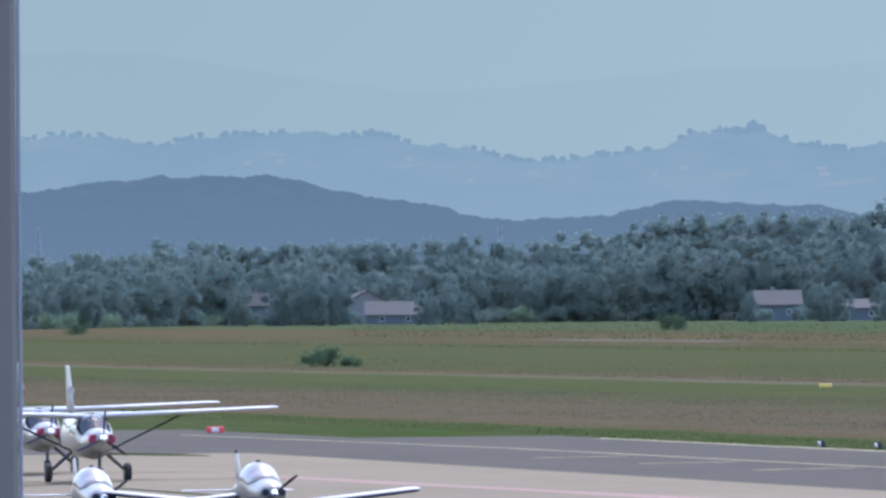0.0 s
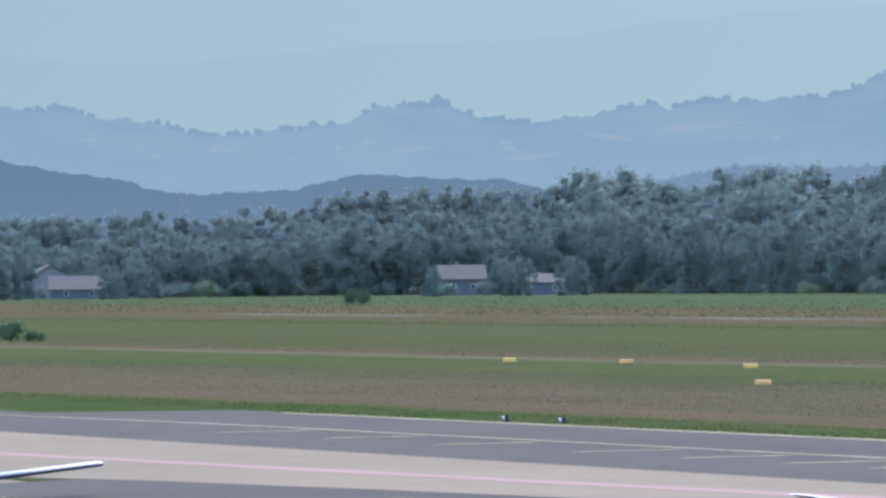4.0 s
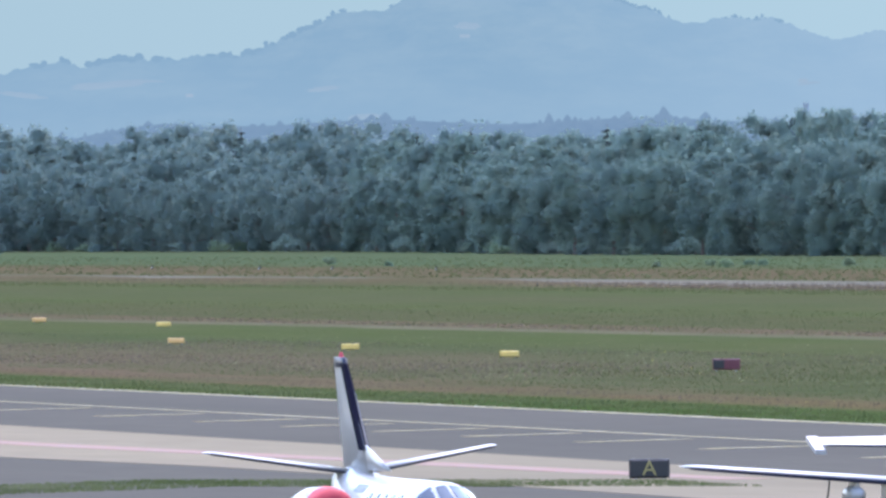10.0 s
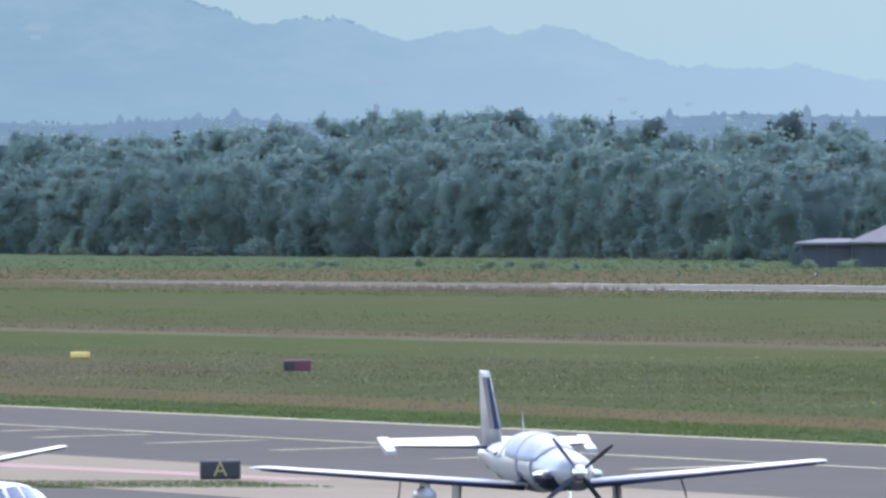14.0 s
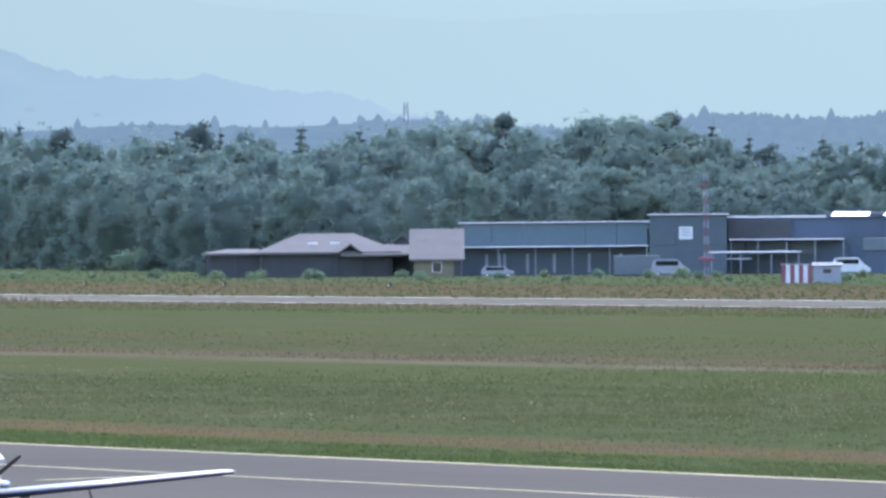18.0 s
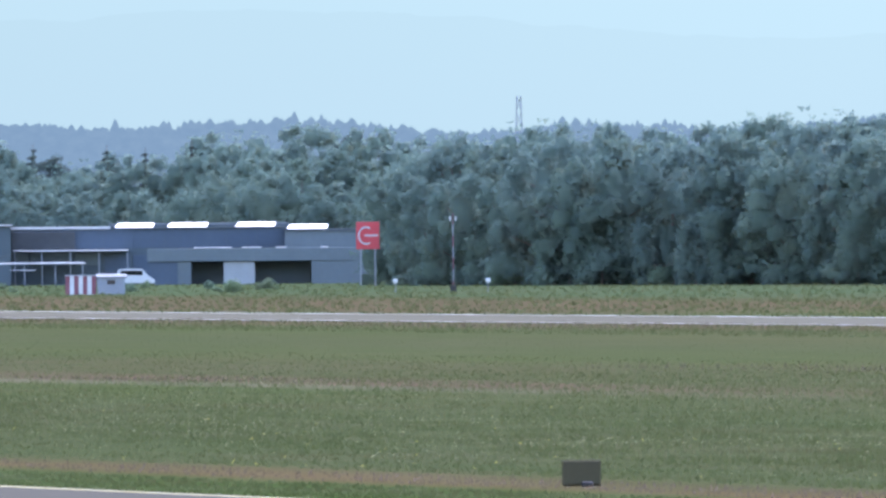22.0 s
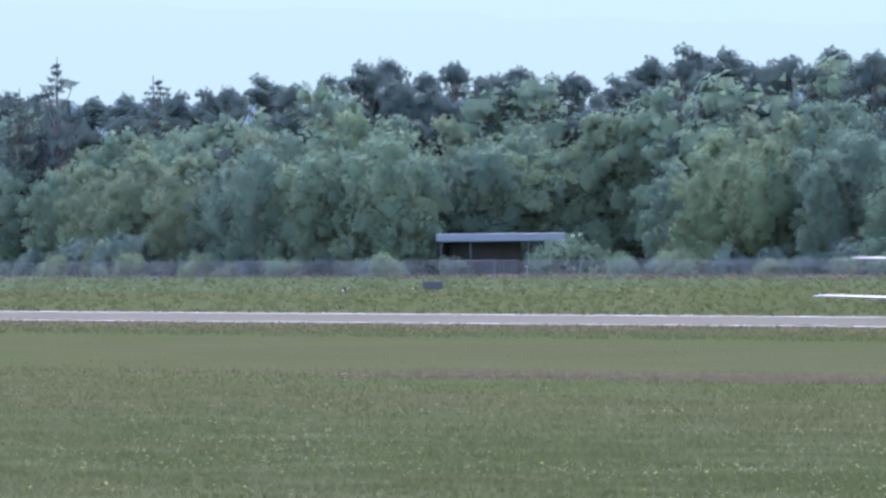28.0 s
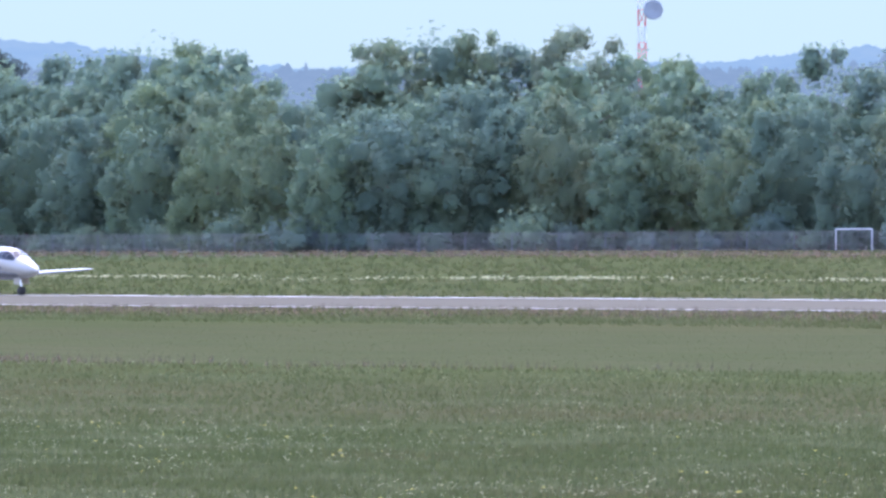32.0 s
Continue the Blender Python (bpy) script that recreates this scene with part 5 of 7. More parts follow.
    part("beacon", Geo().tube([(-13.3, 0, 4.6), (-13.3, 0, 4.72)], [0.06, 0.03], 8), RED, fin, "red beacon light")
    wheel_set(e, -1.9, 0.0, 0.22, 0.2, (-1.9, 0, 1.0), 0.05, "nose_wheel")
    return e


parked_jet(parked(63.22, 273.6, -1.5, 0.9))

# -- parked low-wing turboprop with canvas cover --
MAL = [(0.0, 1.14, 0.16, 0.18), (0.25, 1.15, 0.40, 0.35), (0.9, 1.17, 0.48, 0.43), (1.8, 1.20, 0.54, 0.51), (2.5, 1.27, 0.60, 0.61), (3.4, 1.32, 0.63, 0.66), (4.6, 1.32, 0.61, 0.62), (5.8, 1.33, 0.48, 0.49), (7.2, 1.38, 0.28, 0.30), (8.4, 1.42, 0.10, 0.16)]


def parked_propjet(m):
    e = thing("parked_propeller_plane", "white and navy low-wing propeller plane with canvas cover", "airplane", m=m)
    part("fuselage", hull(MAL, 26), WHITE, e, "white fuselage with navy belly", True)
    part("belly_paint", patch(MAL, [(0.5, 195, 345), (1.5, 193, 347), (3.0, 195, 345), (5.0, 200, 340), (7.0, 205, 335)], 0.006, 14), NAVY, e, "navy belly", True)
    part("canvas_cover", patch(MAL, [(1.55, 48, 132), (1.8, 22, 158), (2.3, 12, 168), (3.2, 8, 172), (4.0, 14, 166), (4.35, 40, 140)], 0.035, 14), CANVAS, e, "white canvas cover tied over the cockpit", True)
    for s0 in (2.0, 3.0):
        part("cover_strap", patch(MAL, [(s0, -35, 215), (s0 + 0.012, -35, 215)], 0.04, 18), GREYPAINT, e, "dark strap")

    def both(s):
        wing = part("wing", foil_surface((-2.45, s * 0.5, 0.80), 1.75, (-2.9, s * 6.55, 1.28), 0.95, 0.13), WHITE, e, "white upper wing surface", True)
        part("wing_underside", foil_surface((-2.42, s * 0.6, 0.775), 1.6, (-2.88, s * 6.45, 1.255), 0.9, 0.1), NAVY, wing, "navy wing underside", True)
        part("leading_edge", foil_surface((-2.41, s * 0.6, 0.765), 0.28, (-2.87, s * 6.5, 1.245), 0.18, 0.5), NAVY, wing, "navy leading edge", True)
        part("landing_gear_door", Geo().box(-3.9, -3.3, s * 1.85 - 0.03, s * 1.85 + 0.03, 0.4, 0.85, 0.01), WHITE, e)
        wheel_set(e, -3.6, s * 1.85, 0.24, 0.16, (-3.55, s * 1.75, 0.95), 0.05)
        tail = part("tailplane", foil_surface((-7.3, s * 0.08, 1.62), 0.75, (-7.5, s * 2.2, 1.66), 0.5, 0.11), WHITE, e, "", True)
        part("tail_leading_edge", foil_surface((-7.27, s * 0.1, 1.60), 0.14, (-7.47, s * 2.2, 1.65), 0.1, 0.5), NAVY, tail, "navy leading edge")
        part("elevator", Geo().loft([[(-8.02 - dx * c_, s * y_, z_ + dz * c_) for dx, dz in ((0, -0.03), (0, 0.04), (1, 0.45), (1, 0.42))] for y_, z_, c_ in ((0.12, 1.62, 0.48), (2.3, 1.66, 0.34))]), WHITE, tail, "white elevator tilted up")
        part("elevator_horn", Geo().loft([[(x_, s * y_, z_) for y_, z_ in ((2.2, zz - 0.05), (2.45, zz - 0.05), (2.45, zz + 0.05), (2.2, zz + 0.05))] for x_, zz in ((-7.5, 1.5), (-7.9, 1.62), (-8.35, 1.8))]), WHITE, tail, "white elevator horn")
        f = (lambda a: a) if s > 0 else (lambda a: 180 - a)
        for i in range(2):
            part("cabin_window", patch(MAL, [(4.5 + 0.55 * i, f(12), f(48)), (4.92 + 0.55 * i, f(12), f(48))], 0.012, 4), GLASS_D, e, "dark cabin window")
        part("exhaust_pipe", Geo().tube([(-0.75, s * 0.43, 1.1), (-0.62, s * 0.62, 1.1), (-1.0, s * 0.72, 1.08)], [0.1, 0.1, 0.08], 10), SILVER, e, "bright exhaust pipe")
        part("tie_down_rope", Geo().tube([(-3.3, s * 3.2, 1.05), (-3.1, s * 3.3, 0.6), (-3.6, s * 3.5, 0.02)], 0.02, 5), DARKMETAL, e)

    sides(both)
    part("air_intake", Geo().loft([[(-x_, r_ * 1.25 * math.cos(k * math.tau / 16), 0.9 + r_ * 0.7 * math.sin(k * math.tau / 16)) for k in range(16)] for x_, r_ in ((0.05, 0.2), (0.08, 0.24), (0.7, 0.24))]), DARKMETAL, e, "dark chin intake")
    part("radar_pod", Geo().loft([[(-x_, -2.73 + r_ * math.cos(k * math.tau / 12) * -1, 0.62 + r_ * math.sin(k * math.tau / 12)) for k in range(12)] for x_, r_ in ((2.5, 0.03), (2.6, 0.17), (3.0, 0.23), (3.5, 0.15), (3.8, 0.03))]), WHITE, e, "white round radar pod under the wing", True)
    part("pod_pylon", Geo().box(-3.3, -2.7, -2.78, -2.68, 0.78, 1.0, 0.01), WHITE, e)
    propeller(e, 0.02, 1.14, 0.98, 4, 38, DARKMETAL, 0.18)
    fin = part("fin", foil_surface((-6.6, 0, 1.6), 1.75, (-7.75, 0, 3.33), 0.85, 0.09), WHITE, e, "white fin with navy stripe", True)
    for s in (1, -1):
        part("fin_stripe", Geo().loft([[(x_, 0.0, z_), (x_ - 0.1, s * 0.85 * w_, z_), (x_ - 0.45, s * w_, z_), (x_ - 0.45, s * 0.3 * w_, z_), (x_ - 0.1, 0.0, z_)] for x_, z_, w_ in ((-6.84, 2.02, 0.1), (-7.24, 2.6, 0.08), (-7.64, 3.18, 0.062))]), NAVY, fin, "navy leading stripe")
    part("antenna", Geo().tube([(-4.7, 0, 1.9), (-4.8, 0, 2.45)], [0.02, 0.008], 5), WHITE, e)
    wheel_set(e, -0.75, 0.0, 0.2, 0.14, (-0.8, 0, 1.0), 0.045, "nose_wheel")
    return e


parked_propjet(parked(84.55, 314.2))

# -- small low-wing trainers --
LOW = [(0.0, 1.12, 0.14, 0.15), (0.2, 1.12, 0.42, 0.30), (0.9, 1.14, 0.50, 0.40), (1.6, 1.22, 0.54, 0.48), (2.3, 1.36, 0.57, 0.66), (3.2, 1.38, 0.56, 0.66), (4.2, 1.28, 0.44, 0.48), (5.6, 1.2, 0.24, 0.28), (7.1, 1.18, 0.07, 0.11)]


def trainer(m, label):
    e = thing("low_wing_plane", label, "airplane", "parked light aircraft", m)
    part("fuselage", hull(LOW, 24), CREAM, e, "off-white fuselage", True)

    def both(s):
        wing = part("wing", foil_surface((-1.85, s * 0.45, 0.68), 1.65, (-2.0, s * 5.0, 1.2), 1.2, 0.14), WHITE, e, "white wing", True)
        part("wing_underside", foil_surface((-1.83, s * 0.5, 0.655), 1.6, (-1.98, s * 4.9, 1.17), 1.1, 0.12), NAVY, wing, "dark wing underside", True)
        # navy strip paints the shade along the wing's lower front
        part("leading_edge", foil_surface((-1.82, s * 0.5, 0.64), 0.26, (-1.97, s * 4.95, 1.15), 0.2, 0.55), NAVY, wing, "navy leading edge", True)
        part("tailplane", foil_surface((-6.3, s * 0.06, 1.15), 0.8, (-6.35, s * 1.75, 1.15), 0.7, 0.09), WHITE, e, "", True)
        f = (lambda a: a) if s > 0 else (lambda a: 180 - a)
        part("intake_plug", Geo().tube([(-0.16, s * 0.26, 1.16), (0.0, s * 0.26, 1.16)], [0.13, 0.12], 10), NAVY, e, "dark intake opening")
        wheel_set(e, -2.5, s * 1.5, 0.2, 0.15, (-2.4, s * 1.4, 0.75), 0.05)

    sides(both)
    part("canvas_cover", patch(LOW, [(1.2, 40, 140), (1.7, 16, 164), (2.4, 10, 170), (3.2, 12, 168), (3.7, 30, 150)], 0.02, 12), CREAM, e, "pale cover over the canopy", True)
    part("fin", foil_surface((-5.7, 0, 1.3), 1.2, (-6.5, 0, 2.32), 0.6, 0.09), WHITE, e, "", True)
    part("fin_beacon", Geo().tube([(-6.8, 0, 2.28), (-6.8, 0, 2.42)], 0.04, 6), DARKMETAL, e)
    part("roof_antenna", Geo().tube([(-2.8, 0, 2.0), (-2.8, 0, 2.14)], [0.08, 0.05], 8), DARKMETAL, e)
    propeller(e, 0.02, 1.12, 0.93, 2, 38, DARKMETAL, 0.15)
    wheel_set(e, -0.6, 0.0, 0.18, 0.13, (-0.55, 0, 0.9), 0.04, "nose_wheel")
    return e


trainer(parked(69.25, 451.8, 1.2), "off-white low-wing propeller plane parked on concrete")
trainer(parked(64.4, 455.0), "shiny white low-wing plane parked before high-wing planes")

# -- high-wing transports with red intake plugs --
CARA = [(0.0, 1.68, 0.18, 0.2), (0.3, 1.62, 0.4, 0.4), (1.2, 1.54, 0.54, 0.52), (1.75, 1.50, 0.60, 0.56), (2.5, 1.68, 0.72, 0.80), (3.2, 1.72, 0.76, 0.82), (4.2, 1.72, 0.77, 0.82), (6.5, 1.75, 0.74, 0.8), (8.2, 1.9, 0.5, 0.58), (10.2, 2.1, 0.2, 0.3)]


def high_wing(m, label):
    e = thing("high_wing_plane", label, "airplane", "parked light aircraft", m)
    part("fuselage", hull(CARA, 26), WHITE, e, "white fuselage", True)
    part("nose_cover", patch(CARA, [(0.35, 190, 350), (1.2, 188, 352), (2.4, 190, 350)], 0.02, 12), CREAM, e, "cream lower nose")

    def both(s):
        wing = part("wing", foil_surface((-2.9, s * 0.2, 2.46), 1.9, (-3.3, s * 7.15, 2.74), 1.15, 0.13), WHITE, e, "bright white high wing", True)
        part("wing_strut", Geo().tube([(-3.6, s * 0.72, 1.2), (-3.7, s * 2.1, 1.85), (-3.7, s * 3.4, 2.48)], 0.045, 6), DARKMETAL, wing, "dark wing strut")
        part("tailplane", foil_surface((-9.2, s * 0.05, 2.55), 1.2, (-9.4, s * 2.9, 2.55), 0.85, 0.09), WHITE, e, "", True)
        f = (lambda a: a) if s > 0 else (lambda a: 180 - a)
        part("windshield", patch(CARA, [(1.72, f(30), f(89)), (2.1, f(24), f(89)), (2.5, f(26), f(89)), (2.75, f(34), f(89))], 0.014, 8), GLASS_D, e, "dark windshield pane")
        part("cockpit_window", patch(CARA, [(2.55, f(4), f(30)), (3.5, f(6), f(44))], 0.014, 5), GLASS_D, e, "dark cockpit side window")
        for i in range(4):
            part("cabin_window", patch(CARA, [(4.2 + 0.8 * i, f(18), f(40)), (4.7 + 0.8 * i, f(18), f(40))], 0.014, 4), GLASS_D, e, "dark cabin window")
        part("intake_plug", Geo().tube([(-0.4, s * 0.29, 1.64), (-0.05, s * 0.3, 1.64)], [0.21, 0.19], 12), MAROON, e, "round red intake plug")
        wheel_set(e, -4.3, s * 1.5, 0.36, 0.26, (-4.2, s * 0.6, 1.15), 0.07, fairing=TIMBER)

    sides(both)
    fin = part("fin", foil_surface((-8.3, 0, 2.4), 2.0, (-9.6, 0, 4.35), 0.95, 0.1), WHITE, e, "tall white fin", True)
    part("fin_bullet", Geo().tube([(-9.0, 0, 3.4), (-9.7, 0, 3.4)], [0.16, 0.05], 8), WHITE, fin)
    propeller(e, 0.1, 1.66, 1.1, 3, 205, DARKMETAL, 0.17)
    wheel_set(e, -0.9, 0.0, 0.3, 0.24, (-0.95, 0, 1.3), 0.07, "nose_wheel", TIMBER)
    return e


high_wing(parked(77.1, 545.0, -0.5), "white high-wing plane with red intake plugs on concrete")
high_wing(parked(78.3, 568.0, -0.5), "white high-wing plane with red plugs behind another")


# ---------- buildings beyond the runway ----------
def facing(az, d, turn=0.0):
    """Axes of a thing that looks at the terrace: x to the right, y away, z up."""
    return Matrix.LocRotScale(spot(az, d), Euler((0, 0, radians(-az + turn))), None)


def gable_roof(x0, x1, y0, y1, z0, z1, over=0.5, thick=0.25, along="x"):
    """Two sloping slabs with thickness; the ridge runs along x or y."""
    g_ = Geo()
    if along == "x":
        m_ = (y0 + y1) / 2
        prof = [(y0 - over, z0), (m_, z1), (y1 + over, z0), (y1 + over, z0 - thick), (m_, z1 - thick * 1.2), (y0 - over, z0 - thick)]
        g_.loft([[(x, y, z) for y, z in prof] for x in (x0 - over, x1 + over)])
    else:
        m_ = (x0 + x1) / 2
        prof = [(x0 - over, z0), (m_, z1), (x1 + over, z0), (x1 + over, z0 - thick), (m_, z1 - thick * 1.2), (x0 - over, z0 - thick)]
        g_.loft([[(x, y, z) for x, z in prof] for y in (y0 - over, y1 + over)])
    return g_


def gable_body(x0, x1, y0, y1, h, hr, along="x"):
    g_ = Geo().box(x0, x1, y0, y1, 0, h)
    if along == "y":
        m_ = (x0 + x1) / 2
        g_.loft([[(x0, y, h), (x1, y, h), (m_, y, hr)] for y in (y0, y1)])
    else:
        m_ = (y0 + y1) / 2
        g_.loft([[(x, y0, h), (x, y1, h), (x, m_, hr)] for x in (x0, x1)])
    return g_


def window_on(parent, x, z, w, h, y, mat=None, label=""):
    """A window in a wall that looks along -y: frame, pane and sill."""
    fr = Geo()
    t = 0.1
    fr.box(x - w / 2 - t, x - w / 2, y - 0.06, y + 0.05, z - h / 2, z + h / 2).box(x + w / 2, x + w / 2 + t, y - 0.06, y + 0.05, z - h / 2, z + h / 2)
    fr.box(x - w / 2 - t, x + w / 2 + t, y - 0.06, y + 0.05, z + h / 2, z + h / 2 + t)
    o = part("window", fr, OFFWHITE, parent, label)
    part("pane", Geo().box(x - w / 2, x + w / 2, y - 0.025, y + 0.02, z - h / 2, z + h / 2), mat or WINDOW, o)
    part("sill", Geo().box(x - w / 2 - t, x + w / 2 + t, y - 0.14, y + 0.02, z - h / 2 - 0.08, z - h / 2), OFFWHITE, o)
    return o


def house(az, d, w, depth, h, hr, wall, roof, label, along="x", turn=0.0, windows=2, chimney=True, group="houses"):
    e = thing("house", label, "house", group, facing(az, d, turn))
    part("wall", gable_body(-w / 2, w / 2, 0, depth, h, hr - 0.3, along), wall, e)
    r = part("roof", gable_roof(-w / 2, w / 2, 0, depth, h + 0.05, hr, 0.6, 0.25, along), roof, e)
    if chimney:
        part("chimney", Geo().box(-0.1 * w - 0.35, -0.1 * w + 0.35, depth * 0.6, depth * 0.6 + 0.7, h, hr + 0.8, 0.05), PLASTER, r)
    for i in range(windows):
        window_on(e, -w / 2 + w * (i + 0.6) / (windows + 0.2), h * 0.55, 1.1, 1.2, 0.0)
    part("door", Geo().box(w * 0.36, w * 0.36 + 1.0, -0.05, 0.05, 0, 2.05, 0.02), TIMBER, e)
    return e


# farm roofs at the left of the halls
def hip_roof(x0, x1, y0, y1, z0, rx0, rx1, z1):
    """A hipped roof with a closed underside."""
    ym = (y0 + y1) / 2
    return Geo().add([(x0, y0, z0), (x1, y0, z0), (x1, y1, z0), (x0, y1, z0), (rx0, ym, z1), (rx1, ym, z1), (x0, y0, z0 - 0.3), (x1, y0, z0 - 0.3), (x1, y1, z0 - 0.3), (x0, y1, z0 - 0.3)],
                     [(0, 1, 5, 4), (1, 2, 5), (2, 3, 4, 5), (3, 0, 4), (6, 7, 1, 0), (7, 8, 2, 1), (8, 9, 3, 2), (9, 6, 0, 3), (9, 8, 7, 6)])


e = thing("farm_building", "long low farm building with brown hipped roof", "building", "buildings beyond the runway", facing(16.39, 1985))
part("wall", Geo().box(-8.8, 8.8, 1, 11, 0, 3.3, 0.03), TIMBER, e, "dark timber wall")
part("roof", hip_roof(-9.8, 9.9, 0, 12, 3.4, -3.8, 3.6, 5.9), TILE_P, e, "brown tiled hipped roof")
part("side_roof", hip_roof(-17.0, -9.0, 1, 8, 3.35, -13.5, -9.2, 3.9), TILE_P, e, "low brown roof")
part("side_wall", Geo().box(-16.2, -9.2, 2, 7, 0, 3.1, 0.03), TIMBER, e, "dark timber wall")
part("low_roof", hip_roof(1.8, 12.4, -0.6, 9, 3.05, 3.2, 11.4, 4.35), TILE_P, e, "low brown tiled roof")
part("dormer", gable_roof(1.6, 4.6, -0.3, 5, 3.3, 4.5, 0.2, 0.2, "y"), TILE_P, e, "small dormer roof")
for x in (-2.6, 0.4):
    part("skylight", Geo().box(x, x + 1.3, 2.4, 3.4, 4.35, 4.7, 0.03), ROOFSHEET, e, "bright skylight")
for i in range(8):
    part("post", Geo().box(-16 + 3.4 * i, -15.75 + 3.4 * i, 0.3, 0.55, 0, 3.1, 0.02), TIMBER, e)
house(16.815, 1975, 6.2, 12, 2.3, 6.4, PLASTER_Y, TILE_P, "small yellow house with a pale tiled roof", "x", 0, 1, False)
e = thing("barn", "gabled barn with pale tiled roof", "building", "buildings beyond the runway", facing(16.68, 1990))
part("wall", gable_body(-3, 3, 0, 10, 3.0, 5.4, "y"), TIMBER, e)
part("roof", gable_roof(-3, 3, 0, 10, 3.1, 5.9, 0.5, 0.25, "y"), TILE_P, e)


def hall(az, d, w, depth, h, upper, lower, label, split=0.55, canopy=True, doors=3):
    e = thing("hall", label, "building", "buildings beyond the runway", facing(az, d))
    part("lower_wall", Geo().box(-w / 2, w / 2, 0, depth, 0, h * split), lower, e, "dark lower wall")
    n = max(3, int(w / 4))
    for i in range(n):
        part("wall_panel", Geo().box(-w / 2 + w * i / n + 0.02, -w / 2 + w * (i + 1) / n - 0.02, -0.06, depth, h * split + 0.02, h, 0.02), upper, e)
    part("roof", Geo().box(-w / 2 - 0.3, w / 2 + 0.3, -0.4, depth + 0.3, h, h + 0.25, 0.04), CLAD_D, e, "flat dark roof")
    part("gutter", Geo().box(-w / 2 - 0.3, w / 2 + 0.3, -0.5, -0.42, h + 0.05, h + 0.2, 0.02), ROOFSHEET, e, "bright metal roof edge")
    if canopy:
        part("canopy", Geo().box(-w / 2, w / 2, -2.4, -0.1, h * split - 0.15, h * split + 0.03, 0.03), ROOFSHEET, e, "pale metal canopy")
        for i in range(int(w / 5) + 1):
            part("canopy_post", Geo().box(-w / 2 + 5 * i, -w / 2 + 5 * i + 0.15, -2.3, -2.15, 0, h * split - 0.15, 0.01), GREYPAINT, e)
    for i in range(doors):
        x = -w / 2 + w * (i + 0.5) / doors
        part("gate", Geo().box(x - 1.6, x + 1.6, -0.1, 0.02, 0, h * split * 0.85, 0.03), CLAD_G if i % 2 else CLAD_D, e, "metal gate")
    return e


e = hall(17.27, 1990, 25.2, 18, 7.0, CLAD_B, CLAD_D, "long blue grey hall with a metal canopy", 0.56, True, 0)
for x in (-9.3, -7.6, -6.9, -3.8, -0.2, 4.5, 8.8):
    part("pale_upright", Geo().box(x, x + 0.4, -0.14, -0.02, 0.3, 2.9, 0.03), GREYPAINT, e, "pale upright at the dark front")
part("roof_hatch", Geo().box(0.4, 2.4, 0.2, 2.0, 6.2, 7.35, 0.05), CLAD_D, e, "dark roof hatch")
e = hall(17.79, 1965, 10.3, 14, 7.9, CLAD_D, CLAD_D, "dark square workshop block with white sign", 0.5, False, 1)
part("sign_board", Geo().box(-1.2, 0.6, -0.2, -0.08, 4.7, 6.4, 0.03), OFFWHITE, e, "square white sign")
for z in (5.2, 5.6, 6.0):
    part("sign_bar", Geo().box(-0.9, 0.3, -0.23, -0.2, z, z + 0.14), GREYPAINT, e, "grey lettering bar")
e = thing("hall", "dark blue industrial hall with bright roof lights", "building", "buildings beyond the runway", facing(18.477, 1975))
part("wall", Geo().box(-18.5, 18.5, 0, 24, 0, 7.4), CLAD_D, e, "dark blue wall")
for i in range(9):
    part("wall_panel", Geo().box(-18.5 + 37 * i / 9 + 0.02, -18.5 + 37 * (i + 1) / 9 - 0.02, -0.07, 0.02, 4.85, 7.42, 0.02), CLAD_N, e, "dark blue cladding panel")
part("roof", Geo().box(-18.8, 18.8, -0.4, 24.3, 7.42, 7.6, 0.04), CLAD_D, e, "flat dark roof")
part("roof_edge", Geo().box(-18.8, -5.2, -0.5, -0.42, 7.45, 7.78, 0.02), ROOFSHEET, e, "bright metal roof edge")
part("roof_hood", Geo().box(-5.4, 18.7, 1.0, 9, 7.6, 8.15, 0.1), CLAD_D, e, "raised dark roof band")
for x0, x1 in ((-4.6, 0.5), (2.4, 7.7), (11.5, 16.7)):
    part("roof_light", Geo().loft([[(x0, 0.0, 7.66), (x1, 0.0, 7.66), (x1 + 0.25, 0.9, 8.2), (x0 + 0.5, 0.9, 8.2)], [(x0, 0.3, 7.6), (x1, 0.3, 7.6), (x1 + 0.25, 1.2, 8.12), (x0 + 0.5, 1.2, 8.12)]]), SKYLIGHT, e, "bright sloping roof light")
part("side_bay", Geo().box(-18.4, -9.9, -0.9, 0.0, 4.75, 7.1, 0.04), TIMBER, e, "dark recessed bay")
part("canopy", Geo().box(-18.2, -2.8, -3.4, -0.1, 4.5, 4.68, 0.03), ROOFSHEET, e, "pale metal canopy")
part("low_canopy", Geo().box(-15.2, -9.2, -4.2, -1.4, 2.9, 3.05, 0.03), ROOFSHEET, e, "low pale canopy")
part("low_canopy", Geo().box(-19.4, -15.2, -4.4, -2.2, 1.95, 2.1, 0.03), ROOFSHEET, e, "low pale canopy")
for x0, x1 in ((-17.8, -16.2), (-15.9, -14.6), (-14.2, -10.4), (-9.9, -6.6)):
    part("window", Geo().box(x0, x1, -0.16, 0.02, 2.6, 4.3, 0.03), CLAD_G, e, "pale window band")
for x in (-18.0, -14.4, -10.6, -6.8, -3.0):
    part("canopy_post", Geo().box(x, x + 0.14, -3.3, -3.16, 0, 4.5, 0.01), GREYPAINT, e)
